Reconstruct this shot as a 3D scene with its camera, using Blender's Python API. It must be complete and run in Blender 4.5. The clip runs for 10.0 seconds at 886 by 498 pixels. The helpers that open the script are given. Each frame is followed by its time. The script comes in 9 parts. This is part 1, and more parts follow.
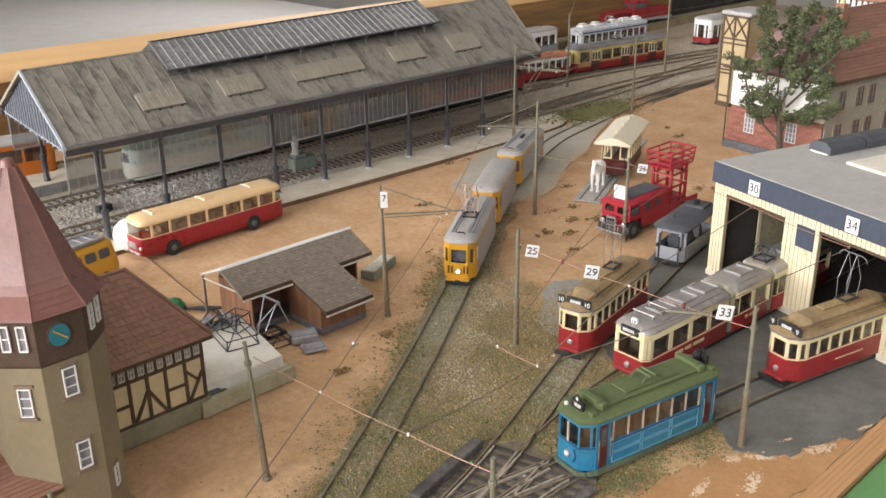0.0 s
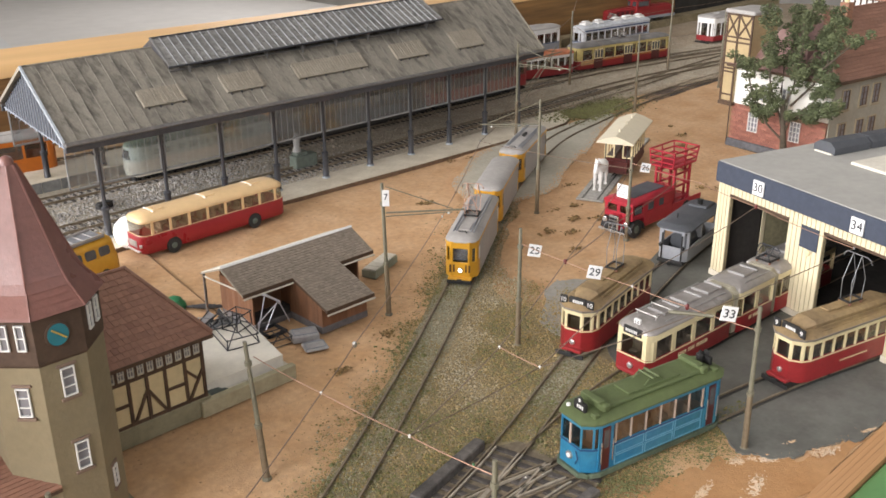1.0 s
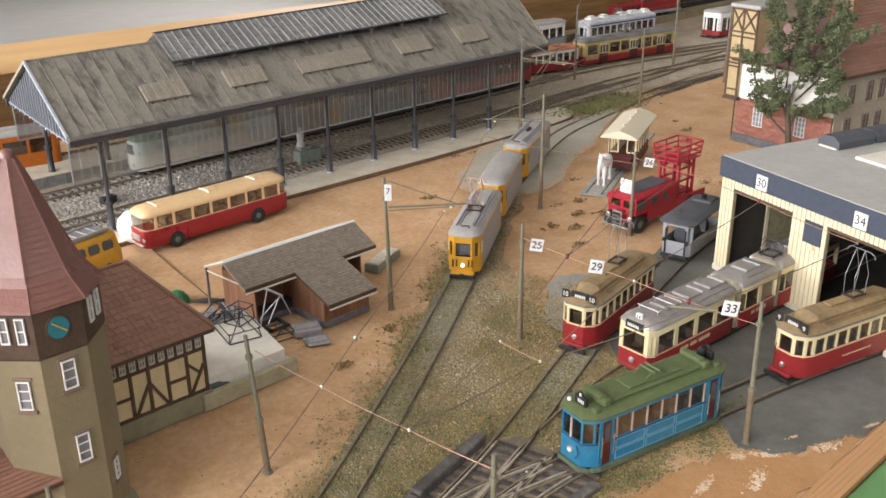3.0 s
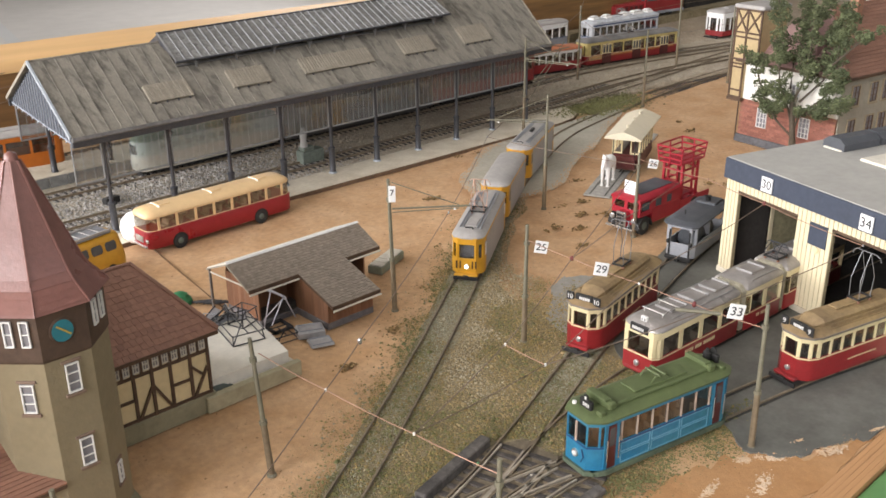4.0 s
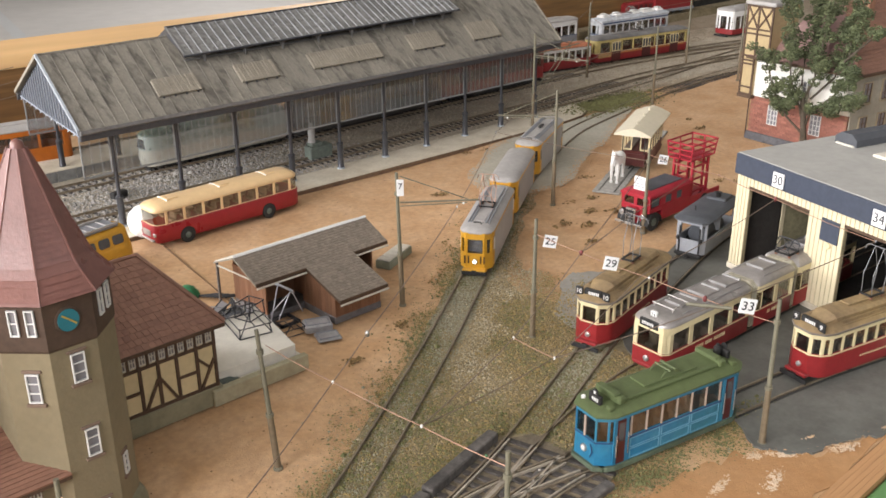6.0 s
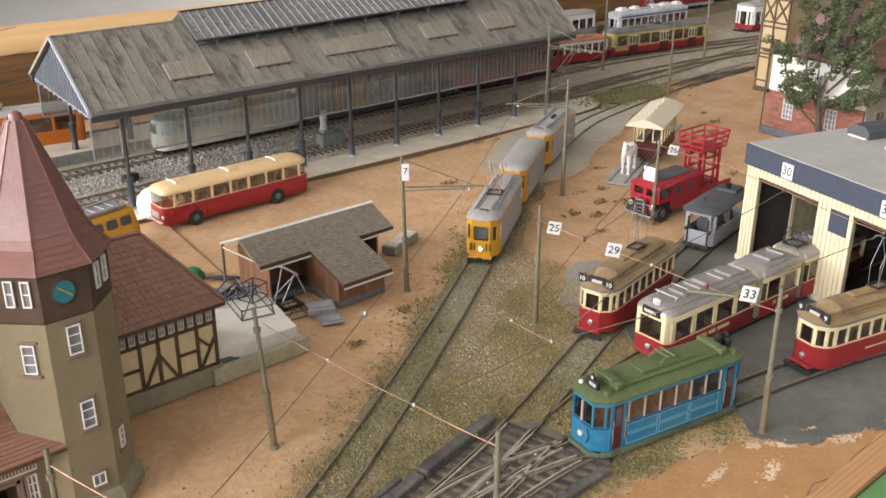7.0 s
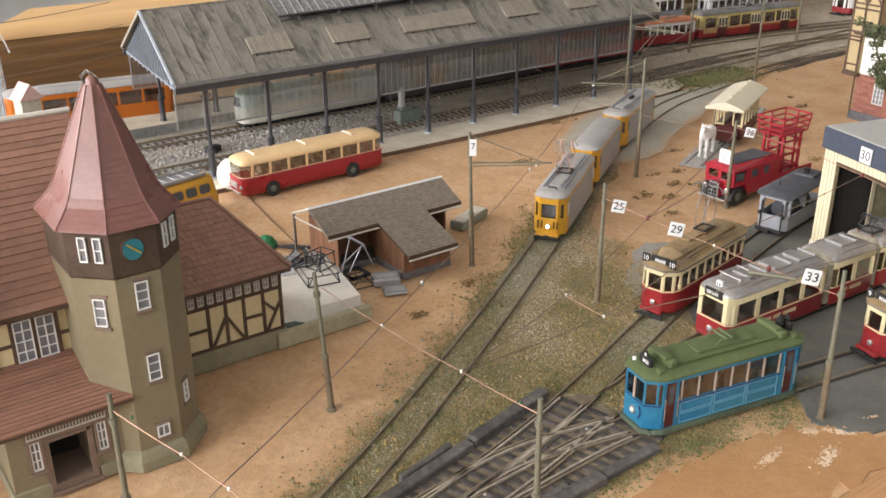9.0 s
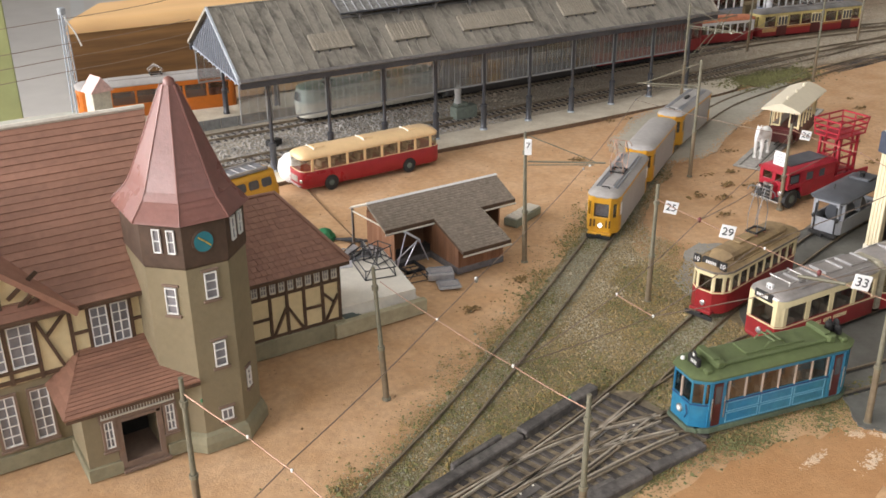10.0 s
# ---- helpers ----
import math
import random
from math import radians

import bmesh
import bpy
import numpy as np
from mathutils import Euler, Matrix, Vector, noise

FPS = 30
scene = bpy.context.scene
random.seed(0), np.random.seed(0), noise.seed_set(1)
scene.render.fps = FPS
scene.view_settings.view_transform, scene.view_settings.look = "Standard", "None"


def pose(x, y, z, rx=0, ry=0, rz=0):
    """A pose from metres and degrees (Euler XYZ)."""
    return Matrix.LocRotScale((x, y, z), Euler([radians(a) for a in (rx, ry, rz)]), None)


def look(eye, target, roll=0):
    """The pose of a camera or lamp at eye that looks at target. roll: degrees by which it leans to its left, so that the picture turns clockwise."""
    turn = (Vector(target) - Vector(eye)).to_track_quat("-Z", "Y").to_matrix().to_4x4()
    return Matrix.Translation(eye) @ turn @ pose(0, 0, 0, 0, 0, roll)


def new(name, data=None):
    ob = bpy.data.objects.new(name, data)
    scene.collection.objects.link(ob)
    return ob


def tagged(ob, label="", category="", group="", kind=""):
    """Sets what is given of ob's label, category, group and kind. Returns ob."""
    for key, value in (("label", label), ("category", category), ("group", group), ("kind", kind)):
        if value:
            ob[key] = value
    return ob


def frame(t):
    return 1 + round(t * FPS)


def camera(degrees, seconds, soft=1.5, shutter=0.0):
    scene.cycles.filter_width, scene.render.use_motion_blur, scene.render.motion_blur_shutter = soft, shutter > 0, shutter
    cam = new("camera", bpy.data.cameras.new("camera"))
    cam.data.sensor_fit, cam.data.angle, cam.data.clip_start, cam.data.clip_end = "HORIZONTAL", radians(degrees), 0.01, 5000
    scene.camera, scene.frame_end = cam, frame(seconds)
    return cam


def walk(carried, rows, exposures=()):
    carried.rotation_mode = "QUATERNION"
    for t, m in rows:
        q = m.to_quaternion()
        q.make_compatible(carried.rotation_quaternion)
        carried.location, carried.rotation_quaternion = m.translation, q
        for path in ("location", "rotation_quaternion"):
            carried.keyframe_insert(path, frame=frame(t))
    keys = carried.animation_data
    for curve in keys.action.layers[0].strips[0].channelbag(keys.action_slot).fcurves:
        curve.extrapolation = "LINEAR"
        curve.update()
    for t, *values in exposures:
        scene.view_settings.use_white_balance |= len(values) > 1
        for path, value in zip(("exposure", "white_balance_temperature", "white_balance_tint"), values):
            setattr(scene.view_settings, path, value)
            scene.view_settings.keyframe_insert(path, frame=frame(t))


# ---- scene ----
cam = camera(49.95, 10.0, soft=1.6)
PATH = [
    (0.0, pose(-0.36180, -0.31532, 0.25122, 68.074, 0.524, -44.293)),
    (0.5, pose(-0.36131, -0.31374, 0.25161, 67.969, 0.370, -44.202)),
    (1.0, pose(-0.35975, -0.31255, 0.25108, 67.899, 0.328, -44.146)),
    (1.5, pose(-0.35891, -0.31322, 0.25077, 67.861, 0.374, -44.036)),
    (2.0, pose(-0.35815, -0.31331, 0.25047, 67.771, 0.356, -43.887)),
    (2.5, pose(-0.35808, -0.31453, 0.25031, 67.692, 0.401, -43.810)),
    (4.0, pose(-0.35776, -0.31180, 0.25121, 67.584, 0.362, -43.651)),
    (4.5, pose(-0.35776, -0.31049, 0.25199, 67.641, 0.373, -43.559)),
    (5.0, pose(-0.35860, -0.31072, 0.25250, 67.660, 0.350, -43.419)),
    (5.5, pose(-0.35827, -0.30944, 0.25037, 67.645, 0.361, -43.302)),
    (7.0, pose(-0.35125, -0.31701, 0.24052, 67.390, -0.177, -41.658)),
    (7.5, pose(-0.34790, -0.32241, 0.23893, 67.223, -0.121, -39.875)),
    (8.0, pose(-0.34491, -0.32637, 0.23757, 66.918, 0.330, -38.304)),
    (8.5, pose(-0.34398, -0.32971, 0.23774, 66.652, 0.345, -37.577)),
    (9.0, pose(-0.34603, -0.33071, 0.23819, 66.391, 0.202, -36.116)),
    (9.5, pose(-0.34935, -0.33308, 0.24072, 66.101, 0.295, -34.422)),
    (10.0, pose(-0.35422, -0.33923, 0.24580, 65.928, 0.306, -32.820)),
]
walk(cam, PATH, [(0.0, 0.0), (10.0, 0.0)])

# World: a model tram layout in H0; one plan unit is about a millimetre.
world = bpy.data.worlds.new("room_world")
scene.world = world
world.use_nodes = True
bg = world.node_tree.nodes["Background"]
sky = world.node_tree.nodes.new("ShaderNodeTexSky")
sky.sky_type = "NISHITA"
sky.sun_disc = False
sky.sun_elevation, sky.sun_rotation = radians(35), radians(120)
world.node_tree.links.new(sky.outputs[0], bg.inputs[0])
bg.inputs[1].default_value = 0.10


def area(name, eye, target, sx, sy, watts, color):
    d = bpy.data.lights.new(name, "AREA")
    d.shape, d.size, d.size_y, d.energy, d.color = "RECTANGLE", sx, sy, watts, color
    ob = new(name, d)
    ob.matrix_world = look(eye, target)
    return ob


# Daylight enters by the two west windows; the other lamps are added fill.
area("area_light", (-3.05, -0.15, 1.10), (0.1, 0.15, 0.0), 2.4, 1.36, 157, (1.0, 0.965, 0.975))
area("area_light", (-3.05, 2.75, 1.10), (0.1, 0.3, 0.0), 2.4, 1.36, 178, (1.0, 0.965, 0.975))
# Added lamp to brighten the far floor; no window is known there.
area("area_light", (4.05, 5.6, 1.25), (2.0, 5.8, -0.7), 2.6, 1.5, 62, (1.0, 0.965, 0.975))
# Two weak added lamps fill the faces turned to the south.
area("area_light", (-1.2, -1.85, 1.15), (0.1, 0.1, 0.0), 1.3, 0.9, 6, (1.0, 0.965, 0.975))
area("area_light", (1.0, -1.85, 1.15), (0.3, 0.1, 0.0), 1.3, 0.9, 6, (1.0, 0.965, 0.975))


# ---------------------------------------------------------------- materials
def mat(name, c, rough=0.6, metal=0.0, var=0.25, scale=250.0, stain=0.25, c2=None, bump=0.15, bscale=None,
        island=0.0, obj=0.0, spec=0.5, stretch=None, blot=None):
    m = bpy.data.materials.new(name)
    m.use_nodes = True
    nt = m.node_tree
    N, L = nt.nodes, nt.links
    b = N["Principled BSDF"]
    b.inputs["Roughness"].default_value = rough
    b.inputs["Metallic"].default_value = metal
    b.inputs["Specular IOR Level"].default_value = spec
    tc = N.new("ShaderNodeTexCoord")
    co = tc.outputs["Object"]
    if stretch:
        mp = N.new("ShaderNodeMapping")
        mp.inputs["Scale"].default_value = stretch
        L.new(co, mp.inputs[0])
        co = mp.outputs[0]
    if obj:
        # every piece takes its grain from another place
        sh = N.new("ShaderNodeMath")
        sh.operation = "MULTIPLY"
        L.new(N.new("ShaderNodeObjectInfo").outputs["Random"], sh.inputs[0])
        sh.inputs[1].default_value = 9.0
        va = N.new("ShaderNodeVectorMath")
        L.new(co, va.inputs[0])
        L.new(sh.outputs[0], va.inputs[1])
        co = va.outputs[0]

    def tex(sc, detail):
        n = N.new("ShaderNodeTexNoise")
        n.inputs["Scale"].default_value = sc
        n.inputs["Detail"].default_value = detail
        n.inputs["Roughness"].default_value = 0.6
        L.new(co, n.inputs["Vector"])
        r = N.new("ShaderNodeMapRange")
        r.inputs[1].default_value, r.inputs[2].default_value = 0.3, 0.7
        L.new(n.outputs[0], r.inputs[0])
        return n.outputs[0], r.outputs[0]

    def mix(kind, fac, a, bb):
        x = N.new("ShaderNodeMix")
        x.data_type, x.blend_type = "RGBA", kind
        for sock, v in ((x.inputs[0], fac), (x.inputs[6], a), (x.inputs[7], bb)):
            if isinstance(v, (int, float)):
                sock.default_value = v
            elif isinstance(v, tuple):
                sock.default_value = (*v[:3], 1)
            else:
                L.new(v, sock)
        return x.outputs[2]

    f1 = tex(scale, 5)[1]
    g1 = tex(scale * 0.12, 4)[1]
    if blot:
        g1.node.inputs[1].default_value, g1.node.inputs[2].default_value = blot
    if c2 is None:
        c2 = tuple(max(v * (1 - 1.6 * stain), 0) for v in c)
    col = mix("MIX", 0.0, c, c2)
    mixn = col.node
    st = N.new("ShaderNodeMath")
    st.operation = "MULTIPLY"
    L.new(g1, st.inputs[0])
    st.inputs[1].default_value = min(1.0, stain * 2.2)
    L.new(st.outputs[0], mixn.inputs[0])
    vr = N.new("ShaderNodeMapRange")
    vr.inputs[3].default_value, vr.inputs[4].default_value = 1 - var, 1 + var
    L.new(f1, vr.inputs[0])
    hsv = N.new("ShaderNodeHueSaturation")
    L.new(col, hsv.inputs["Color"])
    val = vr.outputs[0]
    if island or obj:
        rnd = N.new("ShaderNodeNewGeometry").outputs["Random Per Island"] if island else N.new("ShaderNodeObjectInfo").outputs["Random"]
        a = island or obj
        ir = N.new("ShaderNodeMapRange")
        ir.inputs[3].default_value, ir.inputs[4].default_value = 1 - a, 1 + a
        L.new(rnd, ir.inputs[0])
        mu = N.new("ShaderNodeMath")
        mu.operation = "MULTIPLY"
        L.new(val, mu.inputs[0])
        L.new(ir.outputs[0], mu.inputs[1])
        val = mu.outputs[0]
    L.new(val, hsv.inputs["Value"])
    L.new(hsv.outputs[0], b.inputs["Base Color"])
    rr = N.new("ShaderNodeMapRange")
    rr.inputs[3].default_value, rr.inputs[4].default_value = max(rough - 0.12, 0.03), min(rough + 0.12, 1)
    L.new(g1, rr.inputs[0])
    L.new(rr.outputs[0], b.inputs["Roughness"])
    if bump:
        h0 = tex(bscale or scale * 2.5, 3)[0]
        bp = N.new("ShaderNodeBump")
        bp.inputs["Strength"].default_value = bump
        bp.inputs["Distance"].default_value = 0.0006
        L.new(h0, bp.inputs["Height"])
        L.new(bp.outputs[0], b.inputs["Normal"])
    return m


def clear_mat(name, gloss, tint=(1, 1, 1), rough=0.06):
    m = bpy.data.materials.new(name)
    m.use_nodes = True
    N, L = m.node_tree.nodes, m.node_tree.links
    N.remove(N["Principled BSDF"])
    t, g, x = N.new("ShaderNodeBsdfTransparent"), N.new("ShaderNodeBsdfGlossy"), N.new("ShaderNodeMixShader")
    t.inputs[0].default_value = (*tint, 1)
    g.inputs["Roughness"].default_value = rough
    x.inputs[0].default_value = gloss
    L.new(t.outputs[0], x.inputs[1])
    L.new(g.outputs[0], x.inputs[2])
    L.new(x.outputs[0], N["Material Output"].inputs[0])
    return m


def glare_film(m, amount):
    """Adds a film of streaky grey haze to a clear material, in place of glare."""
    N, L = m.node_tree.nodes, m.node_tree.links
    out = N["Material Output"]
    src = out.inputs[0].links[0].from_socket
    tc, mp, tx, rg = N.new("ShaderNodeTexCoord"), N.new("ShaderNodeMapping"), N.new("ShaderNodeTexNoise"), N.new("ShaderNodeMapRange")
    mp.inputs["Scale"].default_value = (1.0, 1.0, 0.06)
    tx.inputs["Scale"].default_value = 260
    rg.inputs[1].default_value, rg.inputs[2].default_value = 0.35, 0.75
    rg.inputs[3].default_value, rg.inputs[4].default_value = amount * 0.55, amount * 1.45
    d, x = N.new("ShaderNodeBsdfDiffuse"), N.new("ShaderNodeMixShader")
    d.inputs[0].default_value = (0.72, 0.72, 0.69, 1)
    L.new(tc.outputs["Object"], mp.inputs[0])
    L.new(mp.outputs[0], tx.inputs["Vector"])
    L.new(tx.outputs[0], rg.inputs[0])
    L.new(rg.outputs[0], x.inputs[0])
    L.new(src, x.inputs[1])
    L.new(d.outputs[0], x.inputs[2])
    L.new(x.outputs[0], out.inputs[0])
    return m


def glow_mat(name, c, power):
    m = bpy.data.materials.new(name)
    m.use_nodes = True
    b = m.node_tree.nodes["Principled BSDF"]
    b.inputs["Base Color"].default_value = (*c, 1)
    b.inputs["Emission Color"].default_value = (*c, 1)
    b.inputs["Emission Strength"].default_value = power
    return m


SAND = mat("sand", (0.59, 0.385, 0.222), 0.95, var=0.13, scale=260, stain=0.40, c2=(0.47, 0.275, 0.13), bump=0.5, bscale=900)
BED = mat("track_bed_soil", (0.32, 0.26, 0.16), 0.95, var=0.25, scale=420, stain=0.4, c2=(0.17, 0.14, 0.075), bump=0.8, bscale=800)
GRAVEL = mat("gravel_green_grey", (0.29, 0.272, 0.195), 0.95, var=0.15, scale=300, stain=0.4, c2=(0.22, 0.21, 0.14), island=0.2, bump=0)
GRAVEL_PALE = mat("gravel_pale_grey", (0.43, 0.385, 0.285), 0.95, var=0.15, scale=300, stain=0.4, c2=(0.28, 0.225, 0.13), island=0.32, bump=0)
OCHRE = mat("ochre_flock", (0.29, 0.205, 0.08), 0.95, var=0.2, scale=300, stain=0.35, c2=(0.20, 0.15, 0.056), island=0.22, bump=0)
MOSS = mat("green_moss", (0.155, 0.15, 0.06), 0.95, var=0.2, scale=300, stain=0.35, c2=(0.125, 0.122, 0.045), island=0.25, bump=0)
CRIB = mat("crossing_soil", (0.25, 0.20, 0.13), 0.95, var=0.3, scale=300, stain=0.35, c2=(0.11, 0.09, 0.065), bump=0.6)
GRAVEL_TAN = mat("gravel_tan", (0.335, 0.255, 0.135), 0.95, var=0.15, scale=300, stain=0.3, c2=(0.25, 0.185, 0.09), island=0.3, bump=0)
GRAVEL_BROWN = mat("gravel_brown_grey", (0.43, 0.365, 0.28), 0.95, var=0.18, scale=300, stain=0.4, c2=(0.30, 0.25, 0.185), island=0.22, bump=0)
SAND2 = mat("orange_sand", (0.47, 0.265, 0.12), 0.95, var=0.08, scale=260, stain=0.4, c2=(0.37, 0.185, 0.07), bump=0.5, bscale=900)
SMEAR = mat("plaster_dust", (0.64, 0.50, 0.36), 0.95, var=0.12, scale=400, stain=0.4, c2=(0.52, 0.34, 0.19), bump=0.4)
GRAVEL_GREY = mat("gravel_grey", (0.35, 0.33, 0.30), 0.9, var=0.2, scale=300, stain=0.3, c2=(0.22, 0.205, 0.19), island=0.42, bump=0)
ASPHALT = mat("asphalt", (0.15, 0.15, 0.132), 0.85, var=0.08, scale=400, stain=0.35, c2=(0.09, 0.086, 0.074), bump=0.2, bscale=1500)
WORNGREY = mat("worn_grey_paving", (0.46, 0.435, 0.36), 0.9, var=0.1, scale=300, stain=0.35, c2=(0.37, 0.345, 0.275), bump=0.3)
CONCRETE = mat("concrete", (0.66, 0.60, 0.48), 0.85, var=0.1, scale=400, stain=0.3, c2=(0.43, 0.36, 0.26), bump=0.2)
PALE = mat("pale_plaster", (0.64, 0.60, 0.51), 0.85, var=0.1, scale=400, stain=0.2, bump=0.2)
RAIL = mat("rail_steel", (0.24, 0.19, 0.13), 0.55, metal=0.15, var=0.25, scale=300, stain=0.3)
SLEEPER = mat("sleeper_wood", (0.07, 0.06, 0.052), 0.9, var=0.4, scale=400, stain=0.3, obj=0.25)
DARKWOOD = mat("tarred_timber", (0.15, 0.134, 0.12), 0.85, var=0.45, scale=300, stain=0.45, c2=(0.055, 0.05, 0.046), bump=0.4)
ROOFSHEET = mat("weathered_roof_sheet", (0.215, 0.195, 0.16), 0.8, var=0.18, scale=800, stain=0.62, c2=(0.105, 0.095, 0.078), bump=0.2, obj=0.08, stretch=(1, 0.4, 0.4), blot=(0.47, 0.64))
STEEL = mat("dark_blue_steel", (0.066, 0.068, 0.076), 0.45, metal=0.3, var=0.2, scale=400)
GUTTER = mat("grey_sheet_gutter", (0.20, 0.195, 0.19), 0.45, metal=0.3, var=0.2, scale=300)
PALESTEEL = mat("pale_painted_steel", (0.42, 0.46, 0.50), 0.4, var=0.15, scale=400)
GREYLATH = mat("skylight_lath", (0.29, 0.255, 0.20), 0.8, var=0.15, scale=500)
# Glare on the screens is put into the material as a streaky film.
GLASS = glare_film(clear_mat("screen_glass", 0.09, (0.74, 0.76, 0.77), 0.12), 0.05)
PANE = clear_mat("window_glass", 0.16, (0.70, 0.68, 0.64), 0.1)
BUSPANE = clear_mat("bus_glass", 0.12, (0.80, 0.79, 0.74), 0.08)
CREAM = mat("cream_paint", (0.66, 0.56, 0.33), 0.5, var=0.08, scale=300, stain=0.12)
CREAM2 = mat("pale_yellow_board", (0.65, 0.57, 0.38), 0.6, var=0.06, scale=300, stain=0.1, stretch=(1, 1, 0.2))
RED = mat("tram_red", (0.255, 0.02, 0.022), 0.38, var=0.1, scale=300, stain=0.15)
REDB = mat("bus_red", (0.30, 0.016, 0.022), 0.35, var=0.08, scale=200, stain=0.1)
BLUE = mat("tram_blue", (0.02, 0.165, 0.32), 0.4, var=0.14, scale=300, stain=0.4, c2=(0.045, 0.19, 0.24))
PALEBLUE = mat("tram_pale_blue_line", (0.16, 0.38, 0.52), 0.45, var=0.1)
DKBLUE = mat("tram_dark_blue", (0.02, 0.06, 0.16), 0.4, var=0.1)
GREENROOF = mat("olive_green_roof", (0.10, 0.13, 0.05), 0.6, var=0.12, scale=300, stain=0.2)
TANROOF = mat("ochre_brown_roof", (0.31, 0.215, 0.10), 0.65, var=0.2, scale=300, stain=0.45, c2=(0.19, 0.13, 0.07))
ARTROOF = mat("satin_grey_roof", (0.31, 0.285, 0.265), 0.36, metal=0.25, var=0.12, scale=300, stain=0.25)
GREYROOF = mat("grey_tram_roof", (0.37, 0.35, 0.33), 0.5, var=0.1, scale=300, stain=0.2)
BUSROOF = mat("bus_cream_roof", (0.70, 0.49, 0.26), 0.35, var=0.06, scale=200, stain=0.1)
YELLOW = mat("works_yellow", (0.58, 0.30, 0.024), 0.4, var=0.08, scale=300, stain=0.12)
GREYSIDE = mat("works_grey", (0.36, 0.35, 0.33), 0.6, var=0.06, scale=300, stain=0.12)
BLACK = mat("black_underframe", (0.018, 0.017, 0.016), 0.6, var=0.3, scale=400)
RUBBER = mat("rubber", (0.03, 0.03, 0.03), 0.8, var=0.2)
CHROME = mat("bright_metal", (0.62, 0.60, 0.57), 0.3, metal=0.8, var=0.15)
WHITE = mat("white_paint", (0.74, 0.73, 0.70), 0.5, var=0.05, scale=300, stain=0.06)
SIGN = mat("white_sign_card", (0.74, 0.735, 0.72), 0.6, var=0.02, stain=0.03)
INK = mat("black_ink", (0.02, 0.02, 0.022), 0.7, var=0.1)
BRICK = mat("brick", (0.29, 0.118, 0.085), 0.85, var=0.15, scale=400, obj=0.2, stain=0.2)
BRICKWALL = mat("brick_mortar", (0.32, 0.16, 0.10), 0.85, var=0.3, scale=600, stain=0.3)
TILE = mat("roof_tile", (0.30, 0.155, 0.105), 0.6, var=0.12, scale=300, stain=0.25, obj=0.11)
TILEPINK = mat("tower_slate_red", (0.215, 0.095, 0.076), 0.34, var=0.1, scale=300, stain=0.2)
TIMBER = mat("brown_timber", (0.095, 0.055, 0.032), 0.7, var=0.25, scale=400)
INFILL = mat("cream_infill", (0.66, 0.54, 0.31), 0.85, var=0.06, scale=300, stain=0.12)
OLIVE = mat("olive_plaster", (0.235, 0.192, 0.115), 0.9, var=0.06, scale=300, stain=0.15, bump=0.25)
PLINTH = mat("grey_green_plinth", (0.27, 0.245, 0.155), 0.9, var=0.12, scale=300, stain=0.25)
BAND = mat("brown_boards", (0.08, 0.048, 0.03), 0.75, var=0.15, scale=400)
PLANK = mat("brown_plank", (0.225, 0.105, 0.052), 0.75, var=0.14, scale=300, obj=0.09, stretch=(1, 1, 0.25))
SLATE = mat("grey_brown_shingle", (0.255, 0.21, 0.165), 0.85, var=0.2, scale=400, obj=0.09, stain=0.25)
TEAL = mat("clock_teal", (0.025, 0.19, 0.24), 0.4, var=0.1)
GOLD = mat("gold_paint", (0.6, 0.42, 0.1), 0.4, metal=0.3)
STONE = mat("stone_surround", (0.36, 0.305, 0.21), 0.85, var=0.1, scale=400)
BROWNSTONE = mat("brown_stone_surround", (0.22, 0.15, 0.11), 0.85, var=0.1, scale=400)
NAVY = mat("navy_fascia", (0.045, 0.055, 0.08), 0.55, var=0.12, scale=300, stain=0.2)
FELT = mat("grey_roof_felt", (0.37, 0.36, 0.33), 0.8, var=0.06, scale=200, stain=0.25, c2=(0.27, 0.265, 0.245))
REDCAGE = mat("truck_red", (0.33, 0.017, 0.03), 0.42, var=0.1, scale=300, stain=0.12)
LOCOGREY = mat("loco_grey", (0.30, 0.31, 0.33), 0.5, var=0.1, scale=300)
LOCOROOF = mat("loco_dark_grey", (0.075, 0.08, 0.09), 0.55, var=0.1, scale=300)
MAROON = mat("maroon", (0.09, 0.02, 0.018), 0.45, var=0.1)
IVORY = mat("ivory_roof", (0.64, 0.575, 0.43), 0.6, var=0.05, stain=0.1)
LEAF = mat("leaf_clumps", (0.09, 0.116, 0.052), 0.9, var=0.3, scale=60, stain=0.35, c2=(0.10, 0.095, 0.045), island=0.45, bump=0)
BARK = mat("bark", (0.08, 0.062, 0.042), 0.9, var=0.35, scale=400, bump=0.6)
POLE = mat("pole_olive_grey", (0.20, 0.185, 0.13), 0.55, metal=0.2, var=0.15, scale=400)
POLE_LOW = mat("pole_rusty_olive", (0.19, 0.15, 0.095), 0.6, metal=0.15, var=0.2, scale=400, c2=(0.13, 0.085, 0.05))
COPPER = mat("span_wire", (0.40, 0.235, 0.16), 0.5, metal=0.5, var=0.15)
RIB = mat("dull_chrome_rib", (0.40, 0.39, 0.38), 0.4, metal=0.4, var=0.2)
RIM = mat("brown_grey_rim", (0.20, 0.165, 0.135), 0.6, var=0.15)
WIRE = mat("contact_wire", (0.27, 0.20, 0.15), 0.5, metal=0.5, var=0.15)
OAK = mat("light_oak", (0.68, 0.43, 0.20), 0.45, var=0.1, scale=30, stain=0.2, c2=(0.52, 0.29, 0.09), stretch=(0.15, 1, 1), bump=0.05)
